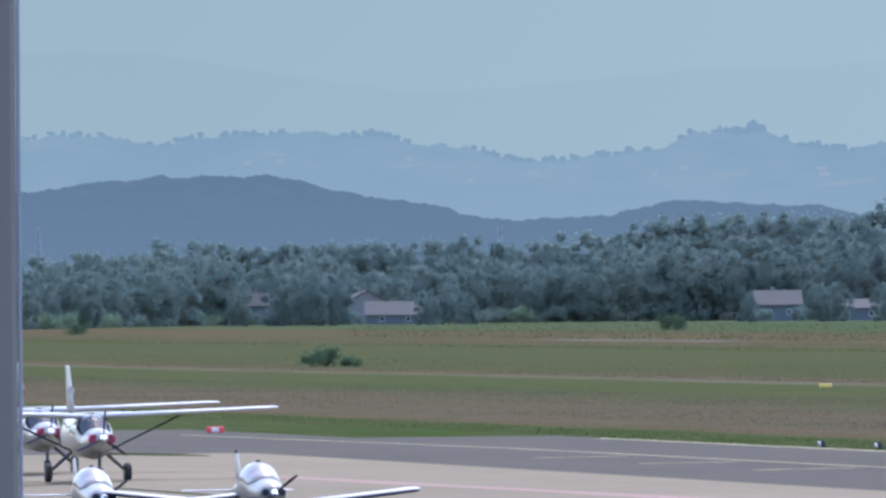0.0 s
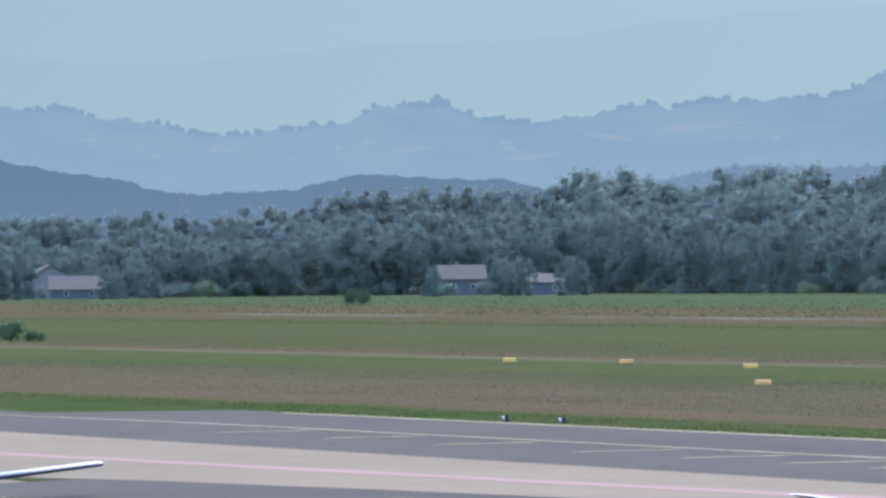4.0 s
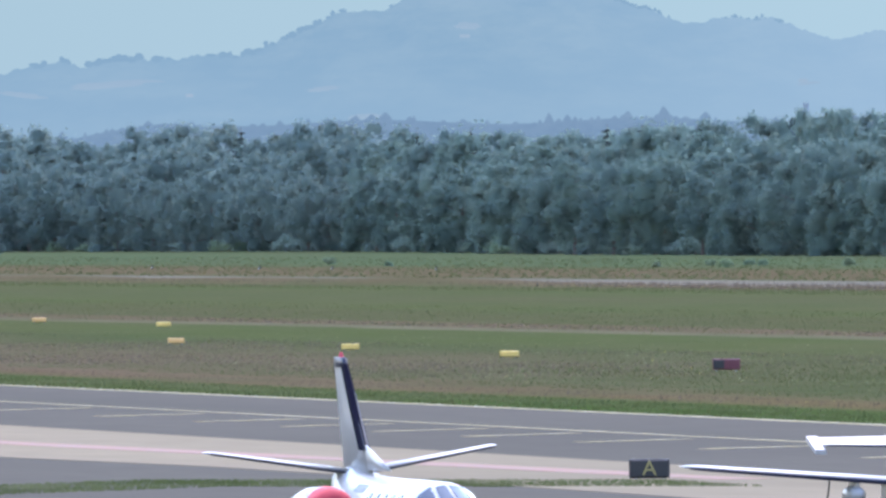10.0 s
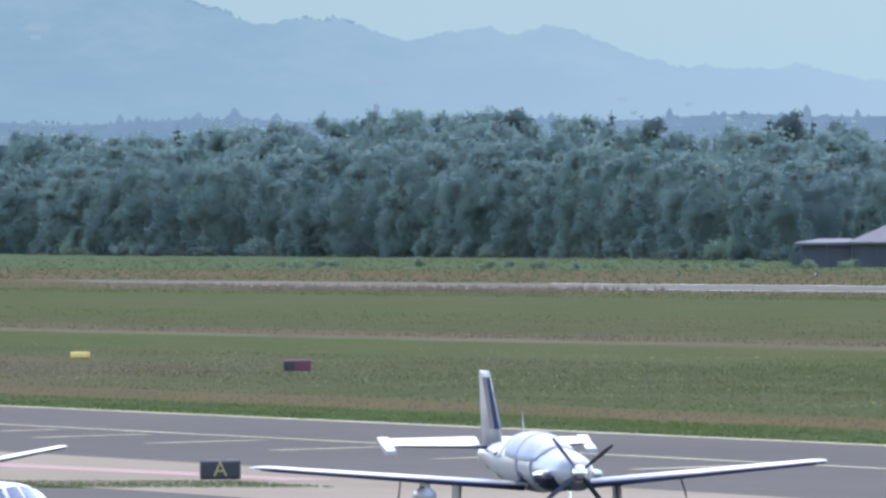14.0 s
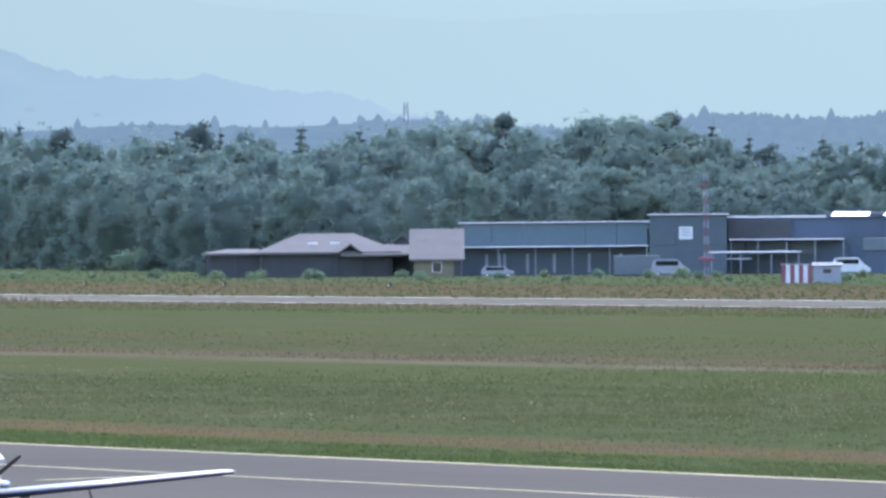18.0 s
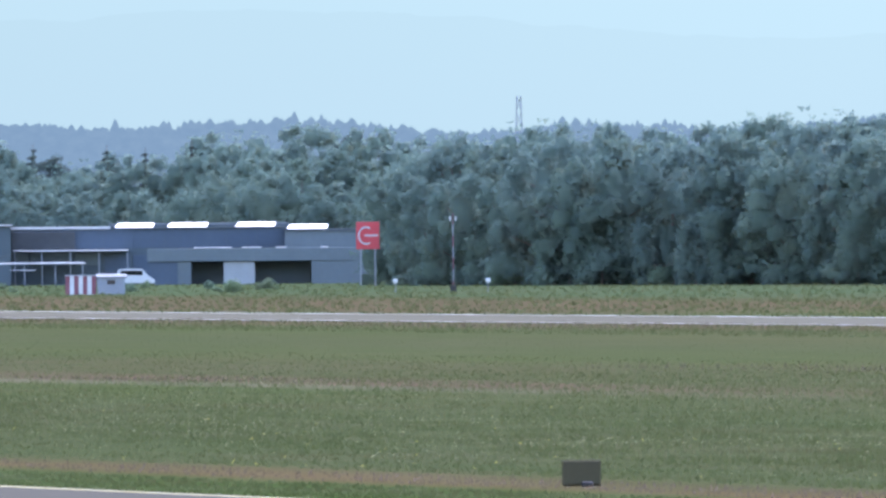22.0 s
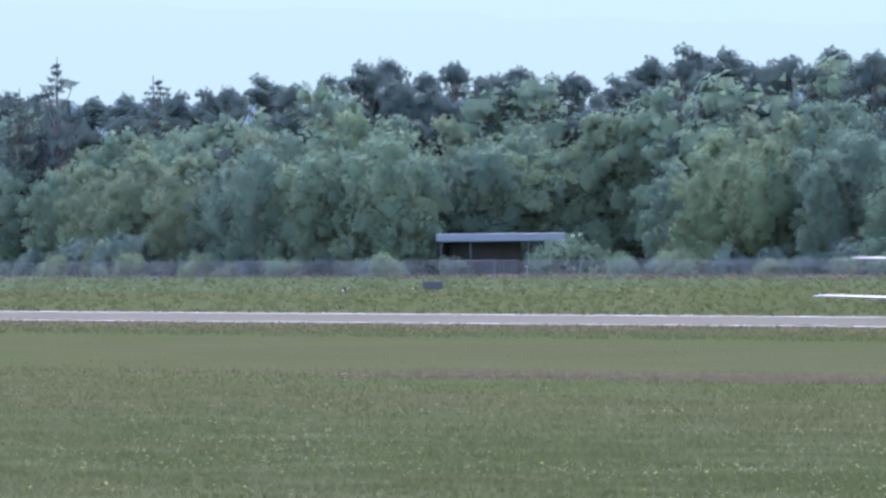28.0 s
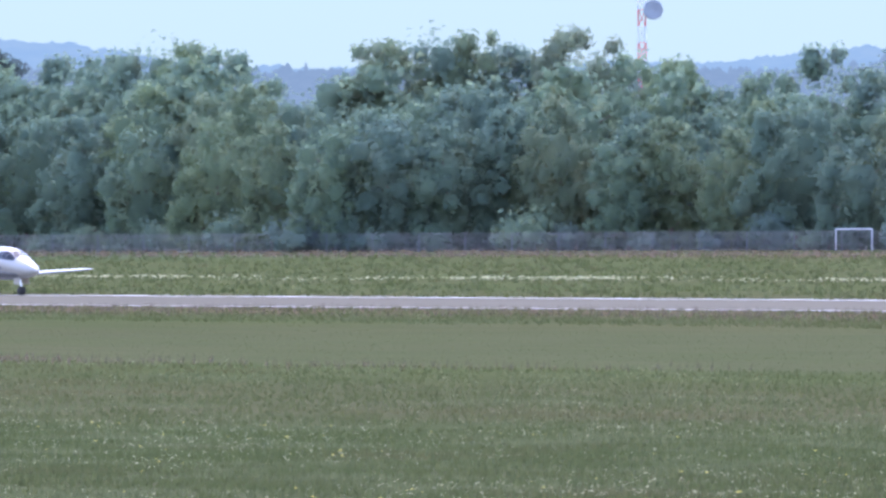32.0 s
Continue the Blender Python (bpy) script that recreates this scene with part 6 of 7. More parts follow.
for x0, x1 in ((-6.0, -2.6), (-2.2, 0.0)):
    part("gate", Geo().box(x0, x1, -0.12, 0.02, 0, 3.9, 0.03), CLAD_N, e, "blue metal gate")
e = thing("hall", "grey hall with a deep loading bay and white gate", "building", "buildings beyond the runway", facing(18.90, 1955))
part("rear_wall", Geo().box(3.6, 14.6, 6, 20, 0, 7.05, 0.04), CLAD_G, e, "pale grey upper wall")
part("rear_roof", Geo().box(3.3, 14.9, 5.6, 20.3, 7.05, 7.25, 0.04), CLAD_D, e, "dark flat roof")
part("roof_light", Geo().loft([[(3.8, 5.6, 7.3), (9.1, 5.6, 7.3), (9.3, 6.5, 7.85), (4.2, 6.5, 7.85)], [(3.8, 5.9, 7.24), (9.1, 5.9, 7.24), (9.3, 6.8, 7.78), (4.2, 6.8, 7.78)]]), SKYLIGHT, e, "bright sloping roof light")
part("fascia", Geo().box(-14.7, 14.6, -2.6, 5.9, 3.05, 4.75, 0.04), CLAD_G, e, "long grey fascia")
part("side_wall", Geo().box(-14.6, -10.7, -2.3, 5.8, 0, 3.05, 0.02), CLAD_N, e, "dark blue side wall")
part("back_wall", Geo().box(-10.7, 7.0, 3.0, 3.2, 0, 3.05), CLAD_D, e, "dark back of the loading bay")
part("end_wall", Geo().box(7.0, 14.6, -2.5, 5.8, 0, 3.05, 0.02), CLAD_G, e, "pale grey end wall")
part("white_gate", Geo().box(-4.6, -0.5, -2.2, -2.05, 0, 2.95, 0.03), PALEGATE, e, "pale roller gate")
part("pillar", Geo().box(-10.7, -8.9, -2.4, -2.0, 0, 3.05, 0.02), CLAD_G, e, "grey pillar")
# thin bright strips stand for glints along the fascia's top
for x, w in ((-8.5, 5.0), (-2.2, 2.6), (2.3, 1.4), (8.2, 1.0)):
    part("roof_sheet", Geo().box(x, x + w, -2.7, -1.6, 4.76, 4.92, 0.03), ROOFSHEET, e, "bright strip standing for a glint on the fascia")

# yard clutter before the halls
e = thing("container", "pale grey storage container in the yard", "container", m=facing(17.62, 1925))
part("body", Geo().box(-4, 2, 0, 2.5, 0.15, 2.7, 0.05), CLAD_G, e)
for i in range(12):
    part("rib", Geo().box(-3.9 + 0.5 * i, -3.75 + 0.5 * i, -0.05, 0.02, 0.3, 2.5), CLAD_G, e)
part("base", Geo().box(-4, 2, 0.1, 2.4, 0, 0.15), DARKMETAL, e)


def car(az, d, paint, label, van=False):
    e = thing("parked_van" if van else "parked_car", label, "van" if van else "car", "cars in the yard", facing(az, d))
    L, H = (5.2, 2.2) if van else (4.3, 1.45)
    prof = [(-L / 2, 0.35), (-L / 2, 0.85), (-L * 0.42, H * 0.95), (-L * 0.3, H), (L * 0.18, H), (L * 0.33, 0.95 if not van else H * 0.62), (L / 2, 0.8), (L / 2, 0.35)]
    part("body", Geo().loft([[(x, y, z) for x, z in prof] for y in (0, 0.12, 1.55, 1.7)]), paint, e)
    part("side_window", Geo().box(-L * 0.36, L * 0.2, -0.015, 0.03, H * 0.62, H * 0.9, 0.02), GLASS_D, e)
    for x in (-L * 0.31, L * 0.31):
        w_ = part("wheel", Geo().wheel(x, 0.1, 0.31, 0.31, 0.2), RUBBER, e)
        part("rim", Geo().wheel(x, 0.03, 0.31, 0.17, 0.1), SILVER, w_)
        part("wheel", Geo().wheel(x, 1.6, 0.31, 0.31, 0.2), RUBBER, e)
    return e


car(17.72, 1920, GREYPAINT, "grey van parked in the yard", True)
car(18.42, 1925, OFFWHITE, "white van parked before the dark hall", True)
car(17.05, 1930, GREYPAINT, "grey car parked under the canopy")
e = thing("carport", "thin flat-roofed carport before the hall", "carport", m=facing(18.05, 1930))
part("roof", Geo().box(-6, 6, 0, 5, 2.9, 3.1, 0.04), ROOFSHEET, e, "pale flat roof")
for x in (-5.8, -2, 2, 5.6):
    part("post", Geo().box(x, x + 0.14, 0.1, 0.24, 0, 2.9), GREYPAINT, e)

# striped equipment shelter, masts and signs by the runway
e = thing("striped_shelter", "red and white striped equipment shelter beside the runway", "shelter", m=facing(18.21, 1655))
part("body", Geo().box(-1.7, 1.7, 0, 2.4, 0, 2.05, 0.03), OFFWHITE, e)
for i in range(4):
    x = -1.72 + 0.98 * i
    part("stripe", Geo().box(x, x + 0.5, -0.03, 0.05, 0.02, 2.07, 0.01), DULLRED, e, "faded red painted stripe")
part("roof", Geo().box(-1.8, 1.8, -0.1, 2.5, 2.07, 2.17, 0.02), GREYPAINT, e)
e = thing("equipment_hut", "small grey hut with bright metal roof", "hut", m=facing(18.33, 1662))
part("body", Geo().box(-1.6, 1.5, 0, 2.4, 0, 1.9, 0.03), GREYPAINT, e)
part("roof", gable_roof(-1.6, 1.5, 0, 2.4, 1.95, 2.3, 0.2, 0.1), CLAD_D, e)
part("window", Geo().box(-0.5, 0.4, -0.04, 0.02, 1.1, 1.6, 0.02), WINDOW, e)


def lattice(parent, w, z0, z1, bays, colors, r=0.06):
    """A square lattice mast in coloured bays: corner posts and crossed braces."""
    for i in range(bays):
        a, b = z0 + (z1 - z0) * i / bays, z0 + (z1 - z0) * (i + 1) / bays
        g_ = Geo()
        c = [(-w, -w), (w, -w), (w, w), (-w, w)]
        for k in range(4):
            p, q = c[k], c[(k + 1) % 4]
            g_.tube([(p[0], p[1], a), (p[0], p[1], b)], r, 5)
            g_.tube([(p[0], p[1], a), (q[0], q[1], b)], r * 0.6, 4)
            g_.tube([(p[0], p[1], b), (q[0], q[1], b)], r * 0.6, 4)
        part("mast_section", g_, colors[i % len(colors)], parent)


e = thing("approach_mast", "tall red and white lattice mast beside the runway", "mast", m=facing(17.86, 1660))
lattice(e, 0.24, 0, 12.4, 14, [DULLRED, GREYPAINT], 0.04)
part("top_arm", Geo().box(-1.2, 0.3, -0.06, 0.06, 11.0, 11.12), DULLRED, e)
part("equipment_box", Geo().box(-0.9, 0.9, -0.5, 0.4, 2.6, 3.0, 0.04), DULLRED, e)
e = thing("wind_mast", "thin red and white pole beside the runway", "mast", m=facing(19.655, 1645))
for i in range(7):
    part("pole_section", Geo().tube([(0, 0, 1.25 * i), (0, 0, 1.25 * (i + 1))], 0.06, 8), GREYPAINT if i % 2 else DULLRED, e)
part("cabinet", Geo().box(-0.35, 0.35, -0.2, 0.3, 0, 0.75, 0.03), DARKMETAL, e)
for s in (-1, 1):
    part("arm_light", Geo().tube([(s * 0.3, 0, 7.9), (s * 0.3, 0, 8.4)], [0.06, 0.1], 8), OFFWHITE, e)
for az in (19.43, 19.79):
    e = thing("marker_light", "small white light on a low stem", "light", "marker lights", facing(az, 1645))
    part("stem", Geo().tube([(0, 0, 0), (0, 0, 1.0)], 0.05, 6), GREYPAINT, e)
    part("lamp", Geo().tube([(0, 0, 1.0), (0, 0, 1.25), (0, 0, 1.5)], [0.18, 0.3, 0.24], 10), OFFWHITE, e)
e = thing("advertising_sign", "square red sign with a white curved mark on a post", "sign", m=facing(19.325, 1850))
part("board", Geo().box(-1.45, 1.45, -0.12, 0.12, 4.6, 8.0, 0.04), RED, e, "bright red board")
arc = [(-0.2 + 0.95 * math.cos(radians(a)), -0.14, 6.3 + 1.05 * math.sin(radians(a))) for a in range(60, 301, 20)]
part("curved_mark", Geo().tube(arc, 0.12, 6), OFFWHITE, e, "white crescent shape")
part("lettering_bar", Geo().box(-0.4, 1.25, -0.16, -0.1, 6.2, 6.42, 0.02), OFFWHITE, e, "white lettering bar")
for x in (-0.9, 0.9):
    part("post", Geo().box(x - 0.1, x + 0.1, -0.08, 0.08, 0, 4.6, 0.02), GREYPAINT, e)

# garden house, shed, fences at the right
e = thing("house", "brick house with a steep brown and red tiled roof", "house", "houses", facing(22.65, 1700))
part("wall", Geo().box(-4.6, 4.8, 0, 9, 0, 3.0), TIMBER, e, "dark timber wall")
hip = Geo()
hip.add([(-5.2, -0.6, 3.0), (5.4, -0.6, 3.0), (5.4, 9.6, 3.0), (-5.2, 9.6, 3.0), (-2.6, 4.5, 7.2), (2.3, 4.5, 7.2)], [(0, 1, 5, 4), (2, 3, 4, 5), (3, 0, 4), (0, 3, 2, 1)])
r = part("roof", hip, TILE_B, e, "steep brown tiled roof")
part("hip_end", Geo().add([(5.42, -0.62, 3.02), (5.46, 9.6, 3.02), (2.35, 4.5, 7.24), (5.3, 4.5, 2.9)], [(0, 1, 2), (0, 2, 3), (1, 3, 2), (0, 3, 1)]), TILE_R, r, "red tiled hip end")
part("front_hip", Geo().add([(1.2, -0.66, 3.04), (5.4, -0.66, 3.04), (2.35, 4.45, 7.25), (2.3, 1.8, 4.6)], [(0, 1, 2), (0, 2, 3), (1, 3, 2), (0, 3, 1)]), TILE_R, r, "red tiled slope")
part("chimney", Geo().box(0.6, 1.3, 4.2, 4.9, 6.0, 7.9, 0.04), TILE_R, r)
for x in (-2.6, -0.4):
    part("skylight", Geo().box(x - 0.25, x + 0.25, 0.75, 1.2, 4.0, 4.6, 0.02), ROOFSHEET, r, "bright skylight")
for x in (-3.2, 3.6):
    window_on(e, x, 1.7, 1.0, 1.1, 0.0)
e = thing("sun_umbrella", "open red garden umbrella", "umbrella", m=facing(22.885, 1640))
part("canopy", Geo().loft([[(r_ * math.cos(k * math.tau / 10), r_ * math.sin(k * math.tau / 10), z_) for k in range(10)] for r_, z_ in ((1.5, 1.7), (1.45, 1.8), (0.8, 2.2), (0.05, 2.4))]), REDCLOTH, e, "faded red canopy")
part("pole", Geo().tube([(0, 0, 0), (0, 0, 2.3)], 0.04, 6), OFFWHITE, e)
e = thing("garden_shed", "dark flat-roofed garden shed beside the house", "shed", m=facing(22.97, 1690))
part("wall", Geo().box(-2.2, 2.4, 0, 4, 0, 3.0, 0.04), TIMBER, e)
part("roof", Geo().box(-2.5, 2.7, -0.3, 4.3, 3.0, 3.2, 0.04), ROOFSHEET, e, "pale metal roof")
e = thing("greenhouse", "low building with bright metal roof edge", "building", m=facing(22.27, 1720))
part("wall", Geo().box(-3.6, 3.8, 0, 5, 0, 4.8, 0.04), CLAD_D, e)
part("roof", Geo().box(-3.9, 6.1, -0.3, 5.2, 4.8, 5.05, 0.04), ROOFSHEET, e, "pale metal roof")
e = thing("hidden_house", "grey roof of a house between trees", "house", m=facing(23.42, 1640))
part("wall", Geo().box(-1.6, 1.6, 0, 5, 0, 4.9, 0.04), PLASTER, e)
part("roof", gable_roof(-1.6, 1.6, 0, 5, 4.9, 5.7, 0.2, 0.15), ROOFSHEET, e, "pale grey roof")


for az, d, h in ((25.51, 1490, 4.6), (25.46, 1494, 3.0), (25.1, 1500, 2.6), (25.56, 1488, 5.2)):
    plant("shrub", [BUSH[2]], spot(az, d), h, 3.0, "shrubs round the shed", "leafy green shrub beside the open shed")
# garden hedge and shrubs round the house
lobes = [(x, rng.uniform(-0.4, 0.4), rng.uniform(0.7, 1.0), rng.uniform(0.7, 0.95), 0.95) for x in [-6.0 + 0.75 * i for i in range(17)]]
e = thing("hedge", "clipped green garden hedge before the house", "hedge", m=facing(22.40, 1652))
part("foliage", crown_geo(lobes, 3200, 0.14, rng), LEAF_BRIGHT, e)
part("stem", Geo().box(-6.2, 6.2, -0.2, 0.2, 0, 0.7, 0.05), BARK, e)
for az, d, h in ((22.22, 1672, 4.4), (22.28, 1668, 4.9), (22.33, 1670, 4.6), (22.38, 1674, 3.6), (22.44, 1680, 3.4), (22.50, 1682, 3.8), (22.56, 1676, 2.8), (22.78, 1676, 3.2), (22.84, 1680, 4.2), (22.92, 1690, 4.6), (23.08, 1672, 5.0), (22.16, 1690, 4.6), (22.6, 1668, 3.0), (22.66, 1670, 2.6), (22.72, 1666, 3.1), (22.5, 1664, 3.4)):
    plant("shrub", BUSH, spot(az, d), h, 3.0, "garden shrubs", "leafy green garden shrub beside the house")
plant("broadleaf_tree", [BROAD[2]], spot(23.1, 1630), 8.2, label="dark dense garden tree beside the shed", slim=1.2)
plant("slim_tree", SLIM, spot(23.04, 1664), 5.8, label="dark conical garden tree beside the shed", slim=1.6)


def lamp_post(az, d, h):
    e = thing("street_lamp", "slim grey lamp post with flat head", "lamp", "lamp posts", facing(az, d))
    part("pole", Geo().tube([(0, 0, 0), (0, 0, h * 0.6), (0, 0, h)], [0.16, 0.12, 0.09], 8), TIMBER, e, "dark pole")
    part("head", Geo().box(-0.5, 0.25, -0.15, 0.15, h, h + 0.22, 0.05), OFFWHITE, e)


lamp_post(22.165, 1680, 6.1)
lamp_post(22.25, 1690, 6.4)
lamp_post(22.985, 1680, 7.0)

e = thing("open_shed", "open shed with long blue grey metal roof", "shed", m=facing(25.275, 1505))
part("roof", Geo().box(-6.6, 6.6, -0.3, 5.5, 3.45, 4.25, 0.06), CLAD_P, e, "pale blue grey roof edge")
part("back_wall", Geo().box(-6.3, 2.0, 5.0, 5.2, 0, 3.4), TIMBER, e, "dark back wall")
for x in (-6.2, -3.2, 2.7, 6.0):
    part("post", Geo().box(x, x + 0.18, 0, 0.18, 0, 3.45, 0.01), TIMBER, e, "dark post")
part("table", Geo().box(2.4, 5.4, 0.6, 1.8, 0.8, 0.95, 0.02), OFFWHITE, e, "pale table top")
for x in (2.6, 5.1):
    part("table_leg", Geo().box(x, x + 0.1, 1.1, 1.2, 0, 0.8), OFFWHITE, e)

fence = thing("airfield_fence", "grey wire fence along the trees", "fence")
prev = None
az = 23.3
while az < 31.6:
    d = line([(23.3, 1500), (24.9, 1465), (26.5, 1395), (28.8, 1338), (31.6, 1280)], az)
    p = spot(az, d)
    part("post", Geo().tube([p, p + Vector((0, 0, 1.75))], 0.06, 5), WIRE, fence)
    if prev is not None:
        g_ = Geo()
        for z in (0.15, 0.35, 0.55, 0.75, 0.95, 1.15, 1.35, 1.55, 1.7):
            g_.tube([prev + Vector((0, 0, z)), p + Vector((0, 0, z))], 0.018, 3)
        for q in range(1, 10):
            m_ = prev.lerp(p, q / 10)
            g_.tube([m_, m_ + Vector((0, 0, 1.7))], 0.018, 3)
        part("wire_panel", g_, WIRE, fence)
    prev = p
    az += math.degrees(4.2 / d)

e = thing("radio_mast", "red and white lattice mast with a round dish", "mast", m=facing(29.765, 1500))
lattice(e, 0.38, 0, 27, 16, [OFFWHITE, RED], 0.07)
dish = part("dish", Geo().loft([[(1.15 + r_ * math.cos(k * math.tau / 18), -0.7 + y_, 23.6 + r_ * math.sin(k * math.tau / 18)) for k in range(18)] for r_, y_ in ((0.05, 0.35), (0.6, 0.28), (0.95, 0.0), (1.0, -0.5), (0.9, -0.5), (0.05, -0.35))]), GREYPAINT, e, "grey drum dish", True)
part("bracket", Geo().tube([(0.3, 0, 23.6), (1.0, -0.3, 23.6)], 0.08, 6), GREYPAINT, dish)
for az, d, w, h in ((30.42, 1400, 9, 13.2), (29.72, 1390, 4, 6.0), (30.45, 1385, 5, 5.6)):
    e = thing("hidden_building", "pale building half hidden behind trees", "building", "buildings behind the trees", facing(az, d))
    part("wall", Geo().box(-w / 2, w / 2, 0, 6, 0, h, 0.05), PLASTER, e)
    part("roof", Geo().box(-w / 2 - 0.3, w / 2 + 0.3, -0.3, 6.3, h, h + 0.3, 0.05), ROOFSHEET, e)
    for i in range(int(h / 3)):
        window_on(e, 0.0, 1.6 + 2.9 * i, 1.4, 1.3, 0.0)
e = thing("football_goal", "pale metal goal frame in the grass", "goal", m=facing(30.58, 1305))
part("frame", Geo().tube([(-1.6, 0, 0), (-1.6, 0, 1.9)], 0.07, 6).tube([(1.6, 0, 0), (1.6, 0, 1.9)], 0.07, 6).tube([(-1.6, 0, 1.9), (1.6, 0, 1.9)], 0.07, 6), OFFWHITE, e)
for s in (-1.6, 1.6):
    part("stay", Geo().tube([(s, 0, 1.9), (s, 1.4, 0)], 0.05, 5), WIRE, e)

# left: houses at the foot of the wood
house(9.08, 3890, 10, 9, 6.0, 9.0, PLASTER, TILE_F, "pale gabled house among dark trees", "y", 8, 1, True)
house(9.19, 3865, 15, 9, 2.4, 6.0, CLAD_D, TILE_F, "low house with a long brown tiled roof", "x", 0, 2, False)
house(8.66, 3900, 8, 9, 5.0, 8.4, CLAD_D, TILE_B, "house with a dull brown roof among trees", "x", 0, 1, True)
house(10.68, 3860, 11.5, 9, 4.2, 8.0, CLAD_D, TILE_F, "house with brown tiled roof at the wood", "x", 6, 2, True)
house(10.99, 3855, 14, 9, 3.2, 5.6, CLAD_D, TILE_F, "low house with a faded roof at the wood", "x", 0, 2, False)
for az, d, h in ((8.60, 3850, 5.5), (8.70, 3846, 6.5), (9.03, 3846, 4.0), (10.61, 3815, 4.2), (10.75, 3820, 4.5), (11.07, 3822, 3.6), (10.93, 3818, 2.8)):
    plant("shrub", BUSH_WOOD, spot(az, d), h, 3.0, "shrubs round the far houses", "dark leafy shrub before a far house")

def pylon(az, d, h, arms=True):
    e = thing("power_pylon", "thin dark lattice pylon far off", "pylon", "pylons", facing(az, d))
    g_ = Geo()
    w0, w1 = 0.05 * h, 0.012 * h
    for sx in (-1, 1):
        for sy in (-1, 1):
            g_.tube([(sx * w0, sy * w0, 0), (sx * w1, sy * w1, h)], 0.16, 4)
    for i in range(10):
        a, b = i / 10, (i + 1) / 10
        wa, wb = w0 + (w1 - w0) * a, w0 + (w1 - w0) * b
        g_.tube([(-wa, -wa, h * a), (wb, -wb, h * b)], 0.09, 4).tube([(wa, -wa, h * a), (-wb, -wb, h * b)], 0.09, 4)
    part("frame", g_, GREYPAINT, e)
    if arms:
        part("crossarm", Geo().box(-0.09 * h, 0.09 * h, -0.3, 0.3, 0.72 * h, 0.73 * h), GREYPAINT, e)
    return e


pylon(9.6, 4280, 30)
pylon(7.81, 4280, 28)
pylon(14.29, 3800, 37, False)
pylon(16.70, 4200, 42, False)
pylon(19.915, 4300, 46)

# ---------- signs and markers in the grass ----------
def board_sign(name, x, y, w, h, face, label, group="", base=0.12, back=None, turn=None):
    az = math.degrees(math.atan2(x, y))
    e = thing(name, label, "sign", group, facing(az, math.hypot(x, y), turn or 0.0))
    part("housing", Geo().box(-w / 2, w / 2, 0, 0.22, base, base + h, 0.03), back or DARKMETAL, e)
    part("face", Geo().box(-w / 2 + 0.04, w / 2 - 0.04, -0.02, 0.03, base + 0.04, base + h - 0.04, 0.01), face, e)
    for s in (-0.35, 0.35):
        part("leg", Geo().box(s * w - 0.04, s * w + 0.04, 0.06, 0.16, 0, base), GREYPAINT, e)
    return e


for x, y, w, face, label in ((200.8, 1047, 0.9, YELLOW, "low yellow taxiway sign in the grass"), (203.2, 1016, 1.0, ORANGE, "low faded orange sign in the grass"), (200.2, 959, 0.95, YELLOW, "low pale yellow sign in the grass"),
                             (172.1, 821, 0.95, ORANGE, "low orange yellow sign in the grass"), (170.7, 769, 0.95, YELLOW, "low yellow sign beside the mown strip"), (167.5, 718, 0.95, YELLOW, "low yellow sign beside the mown strip")):
    board_sign("taxiway_sign", x, y, w, 0.3, face, label, "taxiway signs", 0.05, face)
e = board_sign("holding_sign", 159.5, 641, 1.24, 0.5, SIGNRED, "dark red holding point sign in the grass", "", 0.08, SIGNRED)
part("dark_panel", Geo().box(-0.58, -0.1, -0.035, 0.0, 0.14, 0.52, 0.01), BLACK, e, "dark sign half")
e = board_sign("taxiway_letter_sign", 90.9, 373.7, 1.06, 0.5, BLACK, "black taxiway sign with a yellow letter A", "", 0.06)
txt = bpy.data.curves.new("letter", "FONT")
txt.body, txt.size, txt.align_x, txt.align_y, txt.extrude = "A", 0.56, "CENTER", "CENTER", 0.008
o = new("letter", txt)
o.parent = e
o.matrix_basis = Matrix.LocRotScale((0.0, -0.035, 0.31), Euler((radians(90), 0, 0)), None)
txt.materials.append(PAINT_Y)
tagged(o, "yellow capital letter A")
e = board_sign("sign_back", 133.9, 365, 1.03, 0.68, OLIVE, "dark olive back of a sign beside the taxiway", "", 0.02, OLIVE)
part("cable_box", Geo().box(0.0, 0.32, -0.35, -0.05, 0, 0.14, 0.03), DARKMETAL, e)
board_sign("guidance_sign", 133.9, 277.4, 1.75, 0.6, surface("brown orange sign face", (0.24, 0.115, 0.035), (0.19, 0.09, 0.03), 0.8, 0, 2, 9, 0.02, 0.1), "wide faded orange brown sign beside the taxiway", "", 0.02, OLIVE)
e = board_sign("stop_board", 110, 737, 0.9, 0.32, RED, "low red and white board at the taxiway's end", "", 0.04, RED)
part("white_panel", Geo().box(-0.18, 0.18, -0.04, 0.0, 0.09, 0.31, 0.01), OFFWHITE, e, "white middle")
board_sign("runway_sign", 522.5, 1120, 1.7, 0.65, TIMBER, "dull dark distance sign behind the runway", "", 0.1, TIMBER)
board_sign("runway_sign", 565.5, 1116, 0.7, 1.0, BLACK, "small dark cabinet sign behind the runway", "", 0.1)


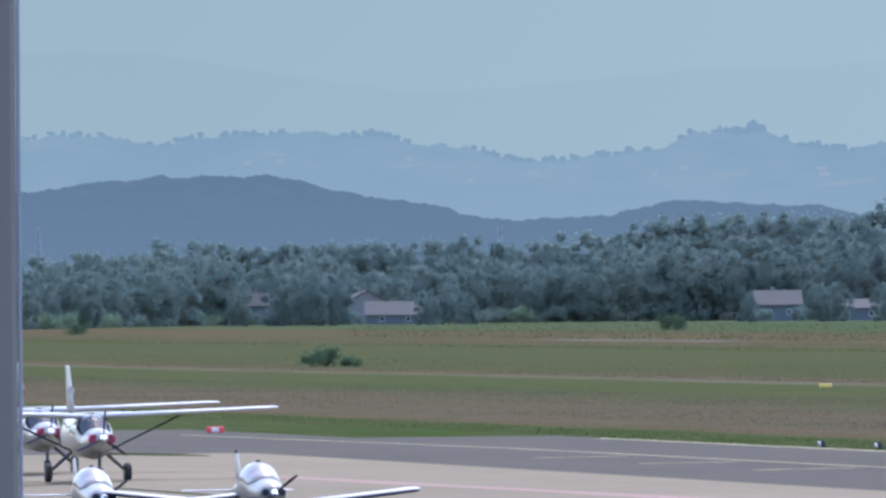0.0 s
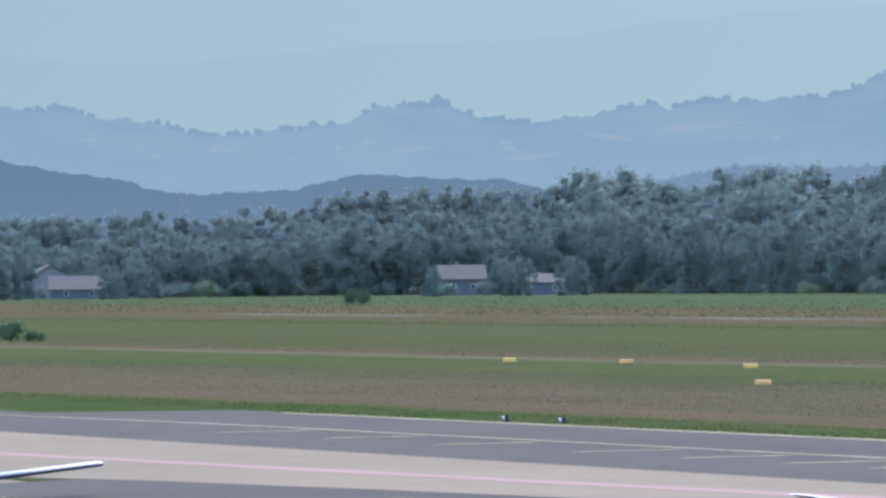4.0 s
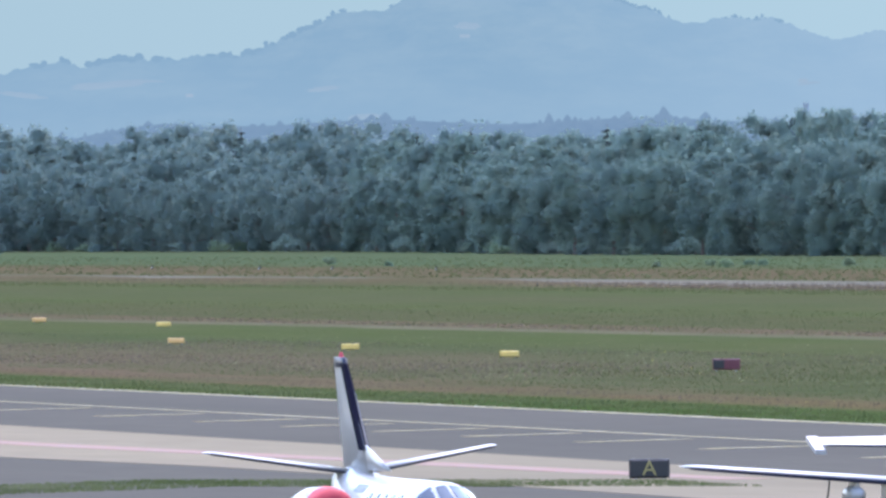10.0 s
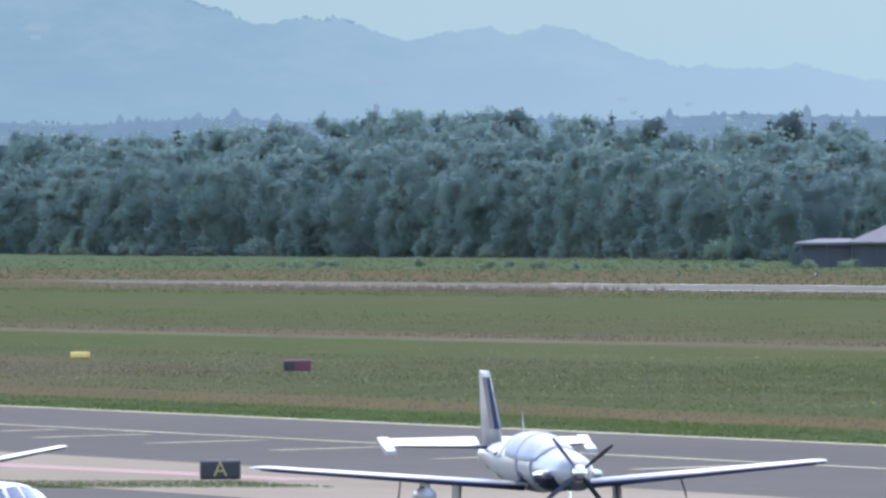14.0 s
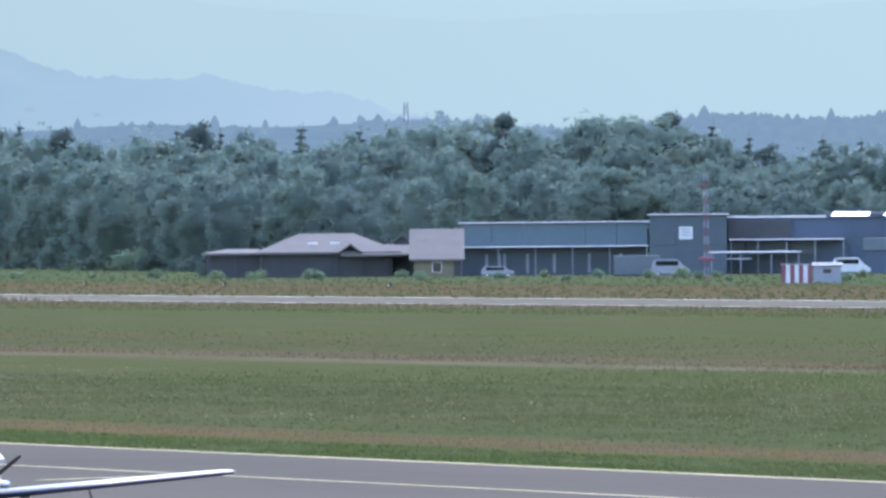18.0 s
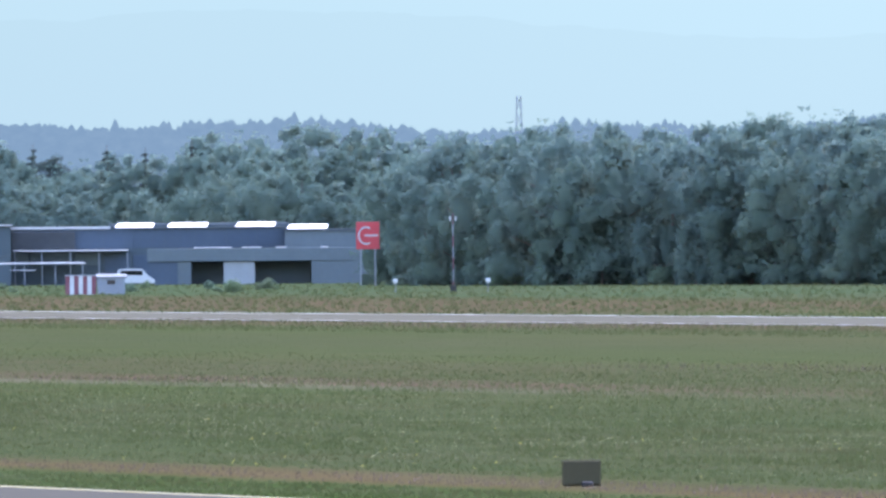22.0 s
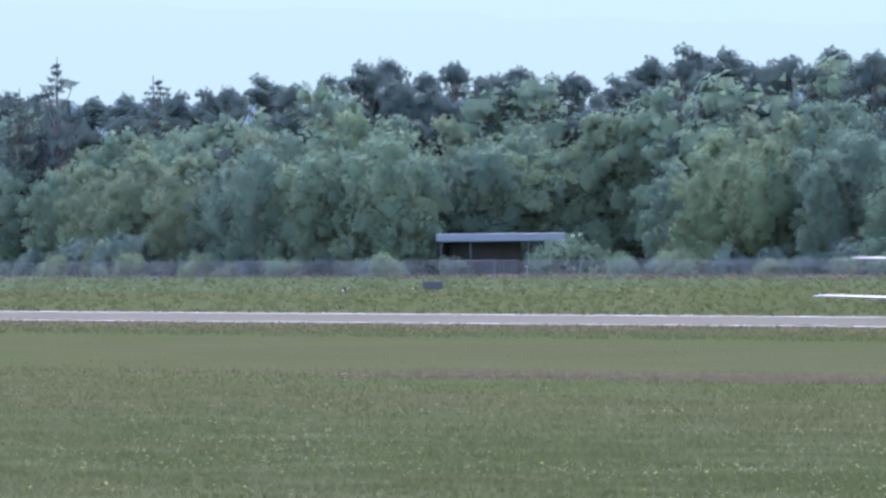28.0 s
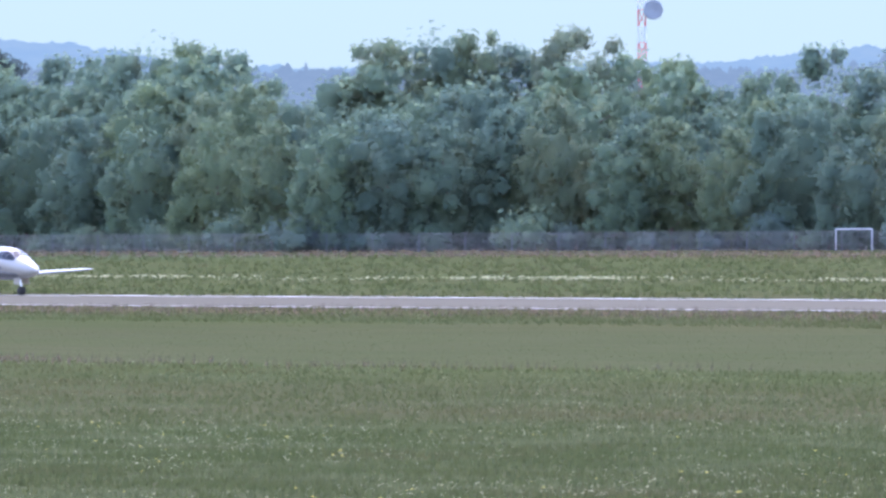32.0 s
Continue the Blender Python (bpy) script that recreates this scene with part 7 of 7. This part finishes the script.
def marker(x, y, h=0.34):
    e = thing("edge_marker", "small dark and white edge marker at the taxiway", "marker", "edge markers", Matrix.Translation((x, y, 0)))
    part("base", Geo().tube([(0, 0, 0), (0, 0, 0.08)], [0.2, 0.18], 10), RUBBER, e)
    part("cone", Geo().tube([(0, 0, 0.08), (0, 0, h * 0.7), (0, 0, h)], [0.13, 0.1, 0.04], 10), RUBBER, e, "dark body")
    part("lamp", Geo().tube([(-0.12, 0, 0.1), (-0.2, -0.05, 0.24)], 0.06, 6), OFFWHITE, e, "white lamp glass")


for x, y in ((122.8, 641), (123.4, 631), (502.9, 1095), (470, 1700), (470, 1640), (472, 1580), (468, 2250), (470, 2180), (468, 2120), (470, 2060)):
    marker(x, y, 0.34 if x < 200 else 0.6)

# ---------- single shrubs ----------
for az, d, h, text in ((8.93, 1462, 2.3, "dense dark green shrub alone in the meadow"), (9.02, 1460, 1.2, "small dark shrub beside a larger one"), (10.27, 2905, 3.6, "rounded grey green shrub at the field's edge"), (7.95, 2950, 2.5, "low bush at the field's edge")):
    plant("shrub", BUSH_DARK, spot(az, d), h * 1.15, 3.0, "field shrubs", text, slim=1.35)
for i in range(46):
    az = rng.uniform(12.4, 19.0)
    d = line([(12.4, 2350), (15, 1990), (19, 1680)], az) + rng.uniform(-40, 120)
    plant("shrub", BUSH, spot(az, d), rng.uniform(0.9, 2.0), 3.0, "field shrubs", "small bush in the rough grass beyond the runway")
for i in range(26):
    az = rng.choice((rng.uniform(22.2, 24.9), rng.uniform(25.65, 27.5)))
    d = line([(22.2, 1620), (23.3, 1545), (25.0, 1470), (27.5, 1400)], az) + rng.uniform(0, 14)
    plant("shrub", BUSH, spot(az, d), rng.uniform(1.6, 3.4), 3.0, "field shrubs", "fresh green bush before the trees")
for az, d, h in ((16.02, 2060, 12.0), (16.46, 2060, 11.2), (16.55, 2080, 8.5)):
    plant("broadleaf_tree", DOME, spot(az, d), h, 20.0, "yard trees", "rounded dark tree behind the farm roofs")
for az, d, h in ((8.76, 3700, 13.5), (8.85, 3690, 14.5), (8.94, 3700, 13), (8.99, 3800, 6), (9.32, 3720, 9), (9.40, 3740, 11), (9.46, 3760, 8), (10.56, 3700, 8), (10.83, 3700, 9.5), (10.90, 3710, 10), (11.10, 3700, 10), (8.58, 3700, 9)):
    plant("broadleaf_tree", BROAD_FAR, spot(az, d), h, 20.0, "trees round the far houses", "dark dense tree beside the far houses")

# ---------- terrace post beside the camera ----------
post = thing("terrace_post", "grey metal window post close beside the terrace", "post", m=Matrix.LocRotScale((1.6168, 11.8906, 0), Euler((0, 0, radians(-7.74))), None))
part("profile", Geo().box(-0.32, -0.004, -0.06, 0.12, 0.0, 11.0, 0.004), POSTPAINT, post)
part("edge_strip", Geo().box(-0.0035, 0.0, -0.05, 0.1, 0.0, 11.0, 0.0005), GREYPAINT, post, "paler edge strip")
part("foot", Geo().box(-0.4, 0.08, -0.14, 0.2, 0.0, 0.03, 0.005), GREYPAINT, post)
